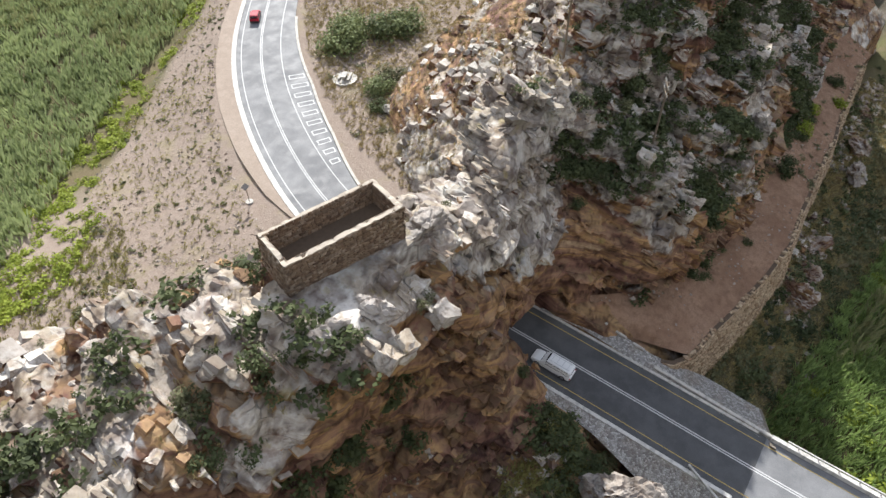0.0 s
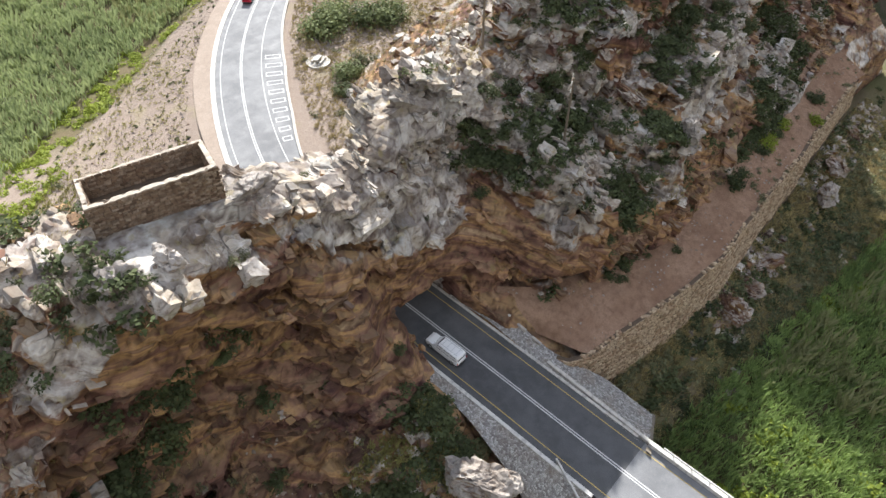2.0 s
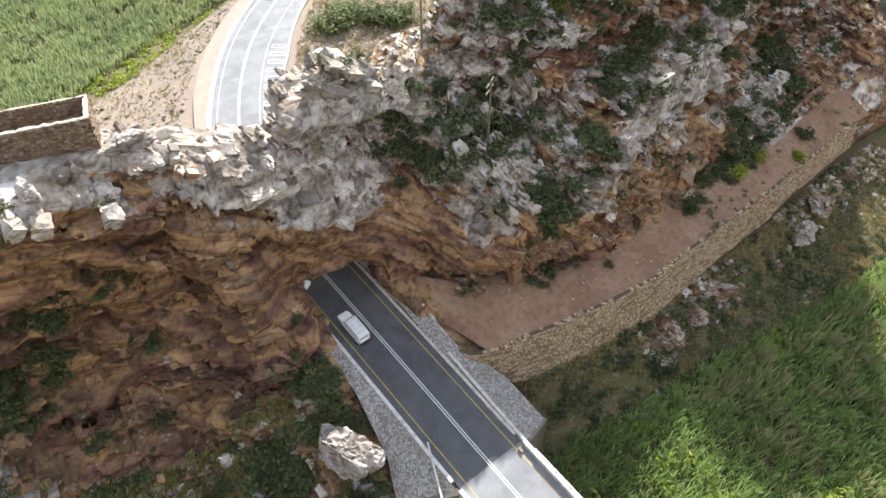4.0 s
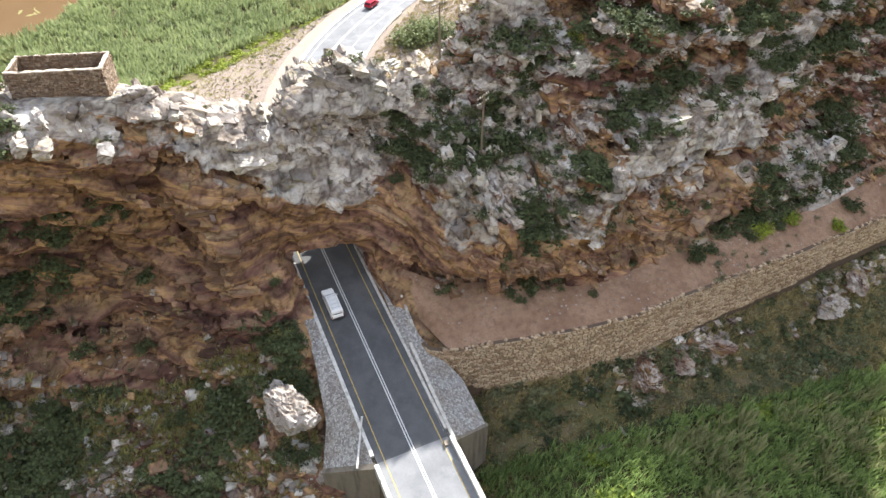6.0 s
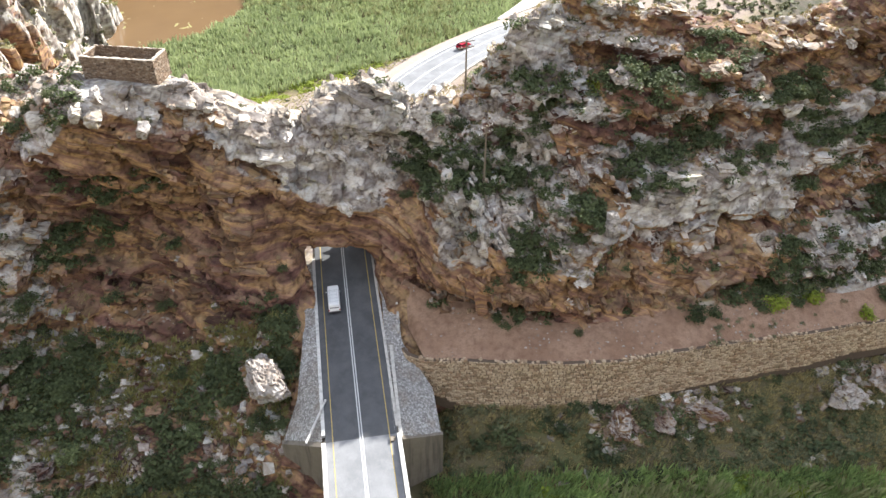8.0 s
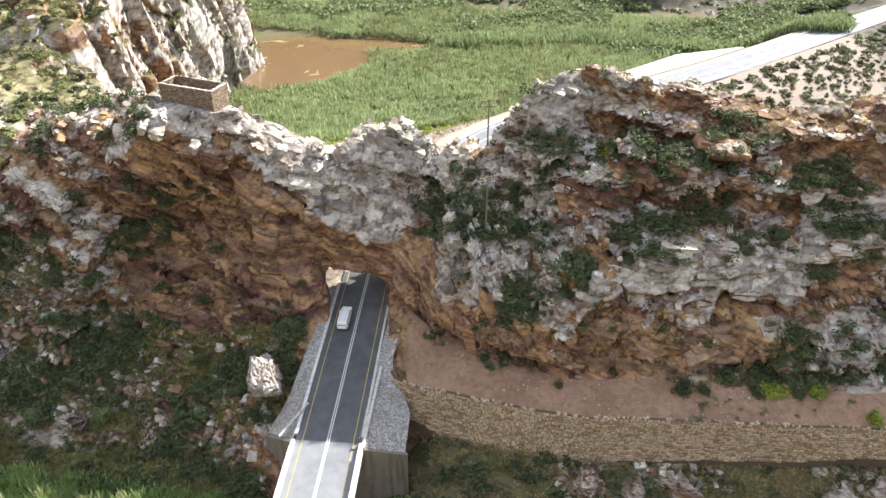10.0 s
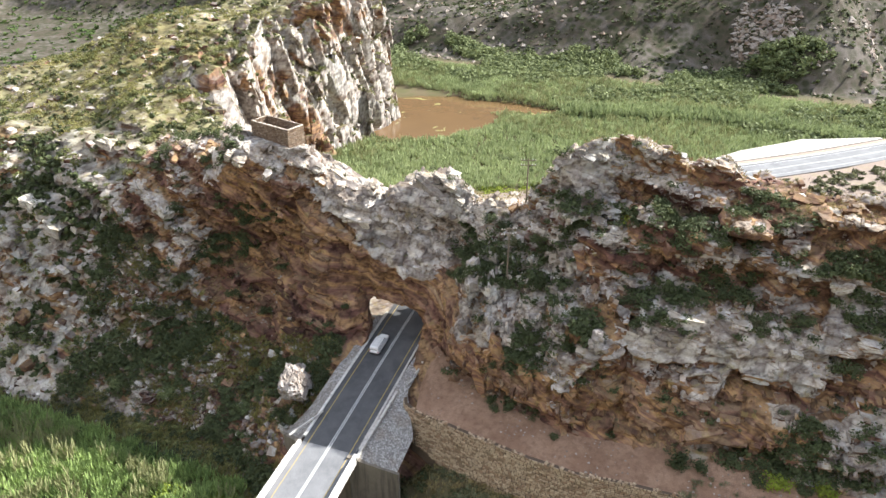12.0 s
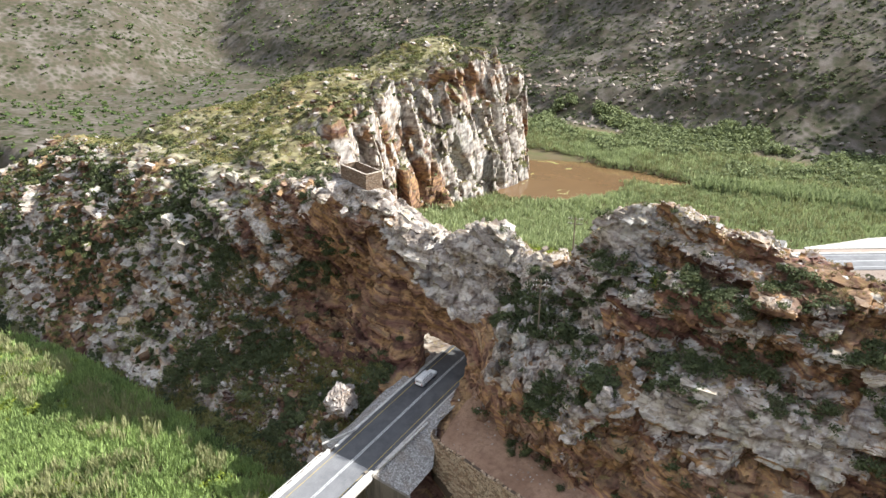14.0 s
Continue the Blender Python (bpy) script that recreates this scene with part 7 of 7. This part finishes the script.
stuff("mountain_scrub", "dark scrub dotted over the mountain slope", "scrub", scatter(SPECK, p, RNG.uniform(0.7, 2.2, len(p)), RNG.uniform(0.5, 0.9, len(p))), SCRUB)
spur_rock = lambda x, y: np.hypot((x - 66) / 34, (y - 282) / 40) < 0.95
p = np.concatenate([on_ground(12000, -420, 380, 232, 560, lambda x, y: y > 236, 0.012, 371), on_ground(6000, 30, 102, 240, 324, spur_rock, 0.06, 372)])
v, f = stone_points(p, RNG.uniform(0.3, 1.7, len(p)) ** 1.6)
tagged(new("mountain_stones", mesh_of("mountain_stones", v, f, LOOSE)), "grey scree blocks on the mountain slope", "stones", kind="stuff")
p = on_ground(2200, -520, -178, -60, 330, lambda x, y: x < -176)
stuff("valley_scrub", "green scrub of the far valley", "scrub", scatter(SPECK, p, RNG.uniform(1.0, 3.2, len(p)), RNG.uniform(0.5, 0.9, len(p))), TREE_LEAF)

p = on_ground(1700, -180, 110, -46, -16, lambda x, y: (y > front_edge(x) - 2) & (np.abs(x - 2) > 12), 0.06, 381)
p = p[p[:, 2] > -14.5]
stuff("toe_scrub", "mixed scrub along the foot of the slope", "scrub", scatter(SMALL, p, RNG.uniform(0.5, 1.8, len(p)), RNG.uniform(0.6, 1.0, len(p))), FYNBOS)
p = on_ground(700, -180, 110, -46, -16, lambda x, y: (y > front_edge(x) - 2) & (np.abs(x - 2) > 12), 0.06, 382)
stuff("toe_bushes", "dark bushes along the foot of the slope", "scrub", scatter(CROWN, p, RNG.uniform(0.9, 2.4, len(p)), RNG.uniform(0.6, 1.0, len(p))), SCRUB)

below_wall = lambda x, y: (y < curve_at(WALL_LINE, x)[:, 0] - 0.8) & (y > front_edge(x) - 3)
p = on_ground(12000, 9, 105, -34, -10, below_wall)
stuff("bank_grass", "dry yellow grass on the bank below the wall", "grass", scatter(GRASS, p, RNG.uniform(0.4, 1.0, len(p)), RNG.uniform(0.6, 1.0, len(p))), STRAW)
p = on_ground(900, 9, 110, -34, -10, below_wall, 0.08, 391)
stuff("bank_heath", "grey-green heath on the bank below the wall", "scrub", scatter(SMALL, p, RNG.uniform(0.5, 1.5, len(p)), RNG.uniform(0.6, 1.0, len(p))), FYNBOS)
p = on_ground(420, 9, 110, -34, -10, below_wall, 0.08, 392)
stuff("bank_bushes", "dark scrub on the bank below the wall", "scrub", scatter(SMALL, p, RNG.uniform(0.6, 1.9, len(p)), RNG.uniform(0.6, 1.0, len(p))), SCRUB)
inner = lambda x, y: (beside(x, y) > 8) & (x < 95)
p = on_ground(14000, 4, 75, 28, 90, inner)
stuff("slope_grass", "dry grass on the slope beside the bend", "grass", scatter(GRASS, p, RNG.uniform(0.3, 0.9, len(p)), RNG.uniform(0.5, 0.9, len(p))), STRAW)
p = on_ground(420, 4, 95, 28, 110, inner, 0.08, 393)
stuff("slope_heath", "low scrub on the slope beside the bend", "scrub", scatter(SMALL, p, RNG.uniform(0.4, 1.3, len(p)), RNG.uniform(0.5, 0.9, len(p))), FYNBOS)
p = on_ground(4200, 4, 95, 28, 110, inner)
v, f = stone_points(p, RNG.uniform(0.1, 0.4, len(p)))
tagged(new("slope_stones", mesh_of("slope_stones", v, f, LOOSE)), "loose stones on the slope beside the bend", "stones", kind="stuff")
p = RIDGE_V[RNG.choice(len(RIDGE_V), 26000)]
p = p[(p[:, 1] > 11) & (p[:, 0] > 5) & off_road(p)]
stuff("back_grass", "dry grass on the back of the ridge", "grass", scatter(GRASS, p, RNG.uniform(0.3, 0.9, len(p)), RNG.uniform(0.5, 0.9, len(p))), STRAW)
terr = on_rock(np.array([v.co for v in bpy.data.objects["terrace"].data.vertices], np.float32), np.ones((len(bpy.data.objects["terrace"].data.vertices), 3), np.float32), 330, 0.5, np.ones(len(bpy.data.objects["terrace"].data.vertices), bool), 394)
v, f = stone_points(terr, RNG.uniform(0.06, 0.28, len(terr)))
tagged(new("terrace_stones", mesh_of("terrace_stones", v, f, LOOSE)), "loose stones on the dirt terrace", "stones", kind="stuff")
far_end = terr[terr[:, 0] > 45][:60]
stuff("terrace_plants", "small plants on the dirt terrace", "scrub", scatter(SMALL, far_end, RNG.uniform(0.2, 0.8, len(far_end)), RNG.uniform(0.5, 0.9, len(far_end))), FYNBOS)

# the grassy slope below the gravel bank, and green plants dotted over the bank
lower_bank = lambda x, y: (beside(x, y) < -22) & (y < 60) & (x > -75)
p = on_ground(5200, -75, 10, 26, 60, lower_bank)
stuff("lower_grass", "yellow-green grass on the slope below the gravel bank", "grass", scatter(GRASS, p, RNG.uniform(0.4, 1.1, len(p)), RNG.uniform(0.5, 0.9, len(p))), LEA)
p = on_ground(420, -75, 10, 26, 60, lower_bank, 0.1, 398)
stuff("lower_heath", "low grey-green scrub on the grassy slope", "scrub", scatter(TINY, p, RNG.uniform(0.4, 1.1, len(p)), RNG.uniform(0.5, 0.8, len(p))), FYNBOS)
p = on_ground(9000, -45, 60, 30, 112, bankside, 0.09, 399)
stuff("bank_tufts", "yellow-green grass patches on the gravel bank", "grass", scatter(GRASS, p, RNG.uniform(0.3, 0.8, len(p)), RNG.uniform(0.4, 0.8, len(p))), LEA)
p = on_ground(1500, 52, 150, 86, 190, lambda x, y: beside(x, y) > 9)
stuff("roadside_scrub", "olive scrub on the flat beside the far road", "scrub", scatter(TINY, p, RNG.uniform(0.7, 2.4, len(p)), RNG.uniform(0.5, 0.9, len(p))), FYNBOS)
outcrop = lambda x, y: below_wall(x, y) & (y > curve_at(WALL_LINE, x)[:, 0] - 6.5) & (((x > 35) & (x < 57)) | (x > 70))
p = np.concatenate([on_ground(900, 34, 105, -34, -10, outcrop), on_ground(260, 24, 105, -34, -10, below_wall, 0.09, 397)]).astype(np.float32)
dims = np.stack([RNG.uniform(0.6, 2.2, len(p)), RNG.uniform(0.6, 1.6, len(p)), RNG.uniform(0.4, 1.3, len(p))], 1).astype(np.float32)
stacked_blocks("bank_blocks", "pale brown broken rocks bedded in the bank below the wall", p, dims, ROCK, np.clip(0.55 + 0.35 * fractal(p, 0.2, 551, 2), 0, 1), 106, 0.25)
p = on_rock(RIDGE_V, RIDGE_N, 6500, 0.25, low_left, 307, 1.3)
stuff("slope_green", "yellow-green grass and herbs on the lower slope", "grass", scatter(GRASS, p, RNG.uniform(0.5, 1.2, len(p)), RNG.uniform(0.6, 1.0, len(p))), LEA)
toe = lambda x, y: (y > front_edge(x) - 2.5) & (y < -17) & (x < -5)
p = on_ground(7000, -85, -5, -36, -16, toe)
stuff("toe_grass", "yellow-green grass between the slope and the reeds", "grass", scatter(GRASS, p, RNG.uniform(0.4, 1.1, len(p)), RNG.uniform(0.6, 1.0, len(p))), LEA)
p = on_ground(1200, -85, -5, -36, -16, toe, 0.07, 402)
stuff("toe_heath", "olive heath between the slope and the reeds", "scrub", scatter(SMALL, p, RNG.uniform(0.4, 1.4, len(p)), RNG.uniform(0.6, 1.0, len(p))), OLIVE)
p = on_ground(1800, -85, -5, -36, -16, toe, 0.09, 403)
v, f = stone_points(p, RNG.uniform(0.12, 0.5, len(p)))
tagged(new("toe_stones", mesh_of("toe_stones", v, f, LOOSE)), "fallen stones at the foot of the slope", "stones", kind="stuff")
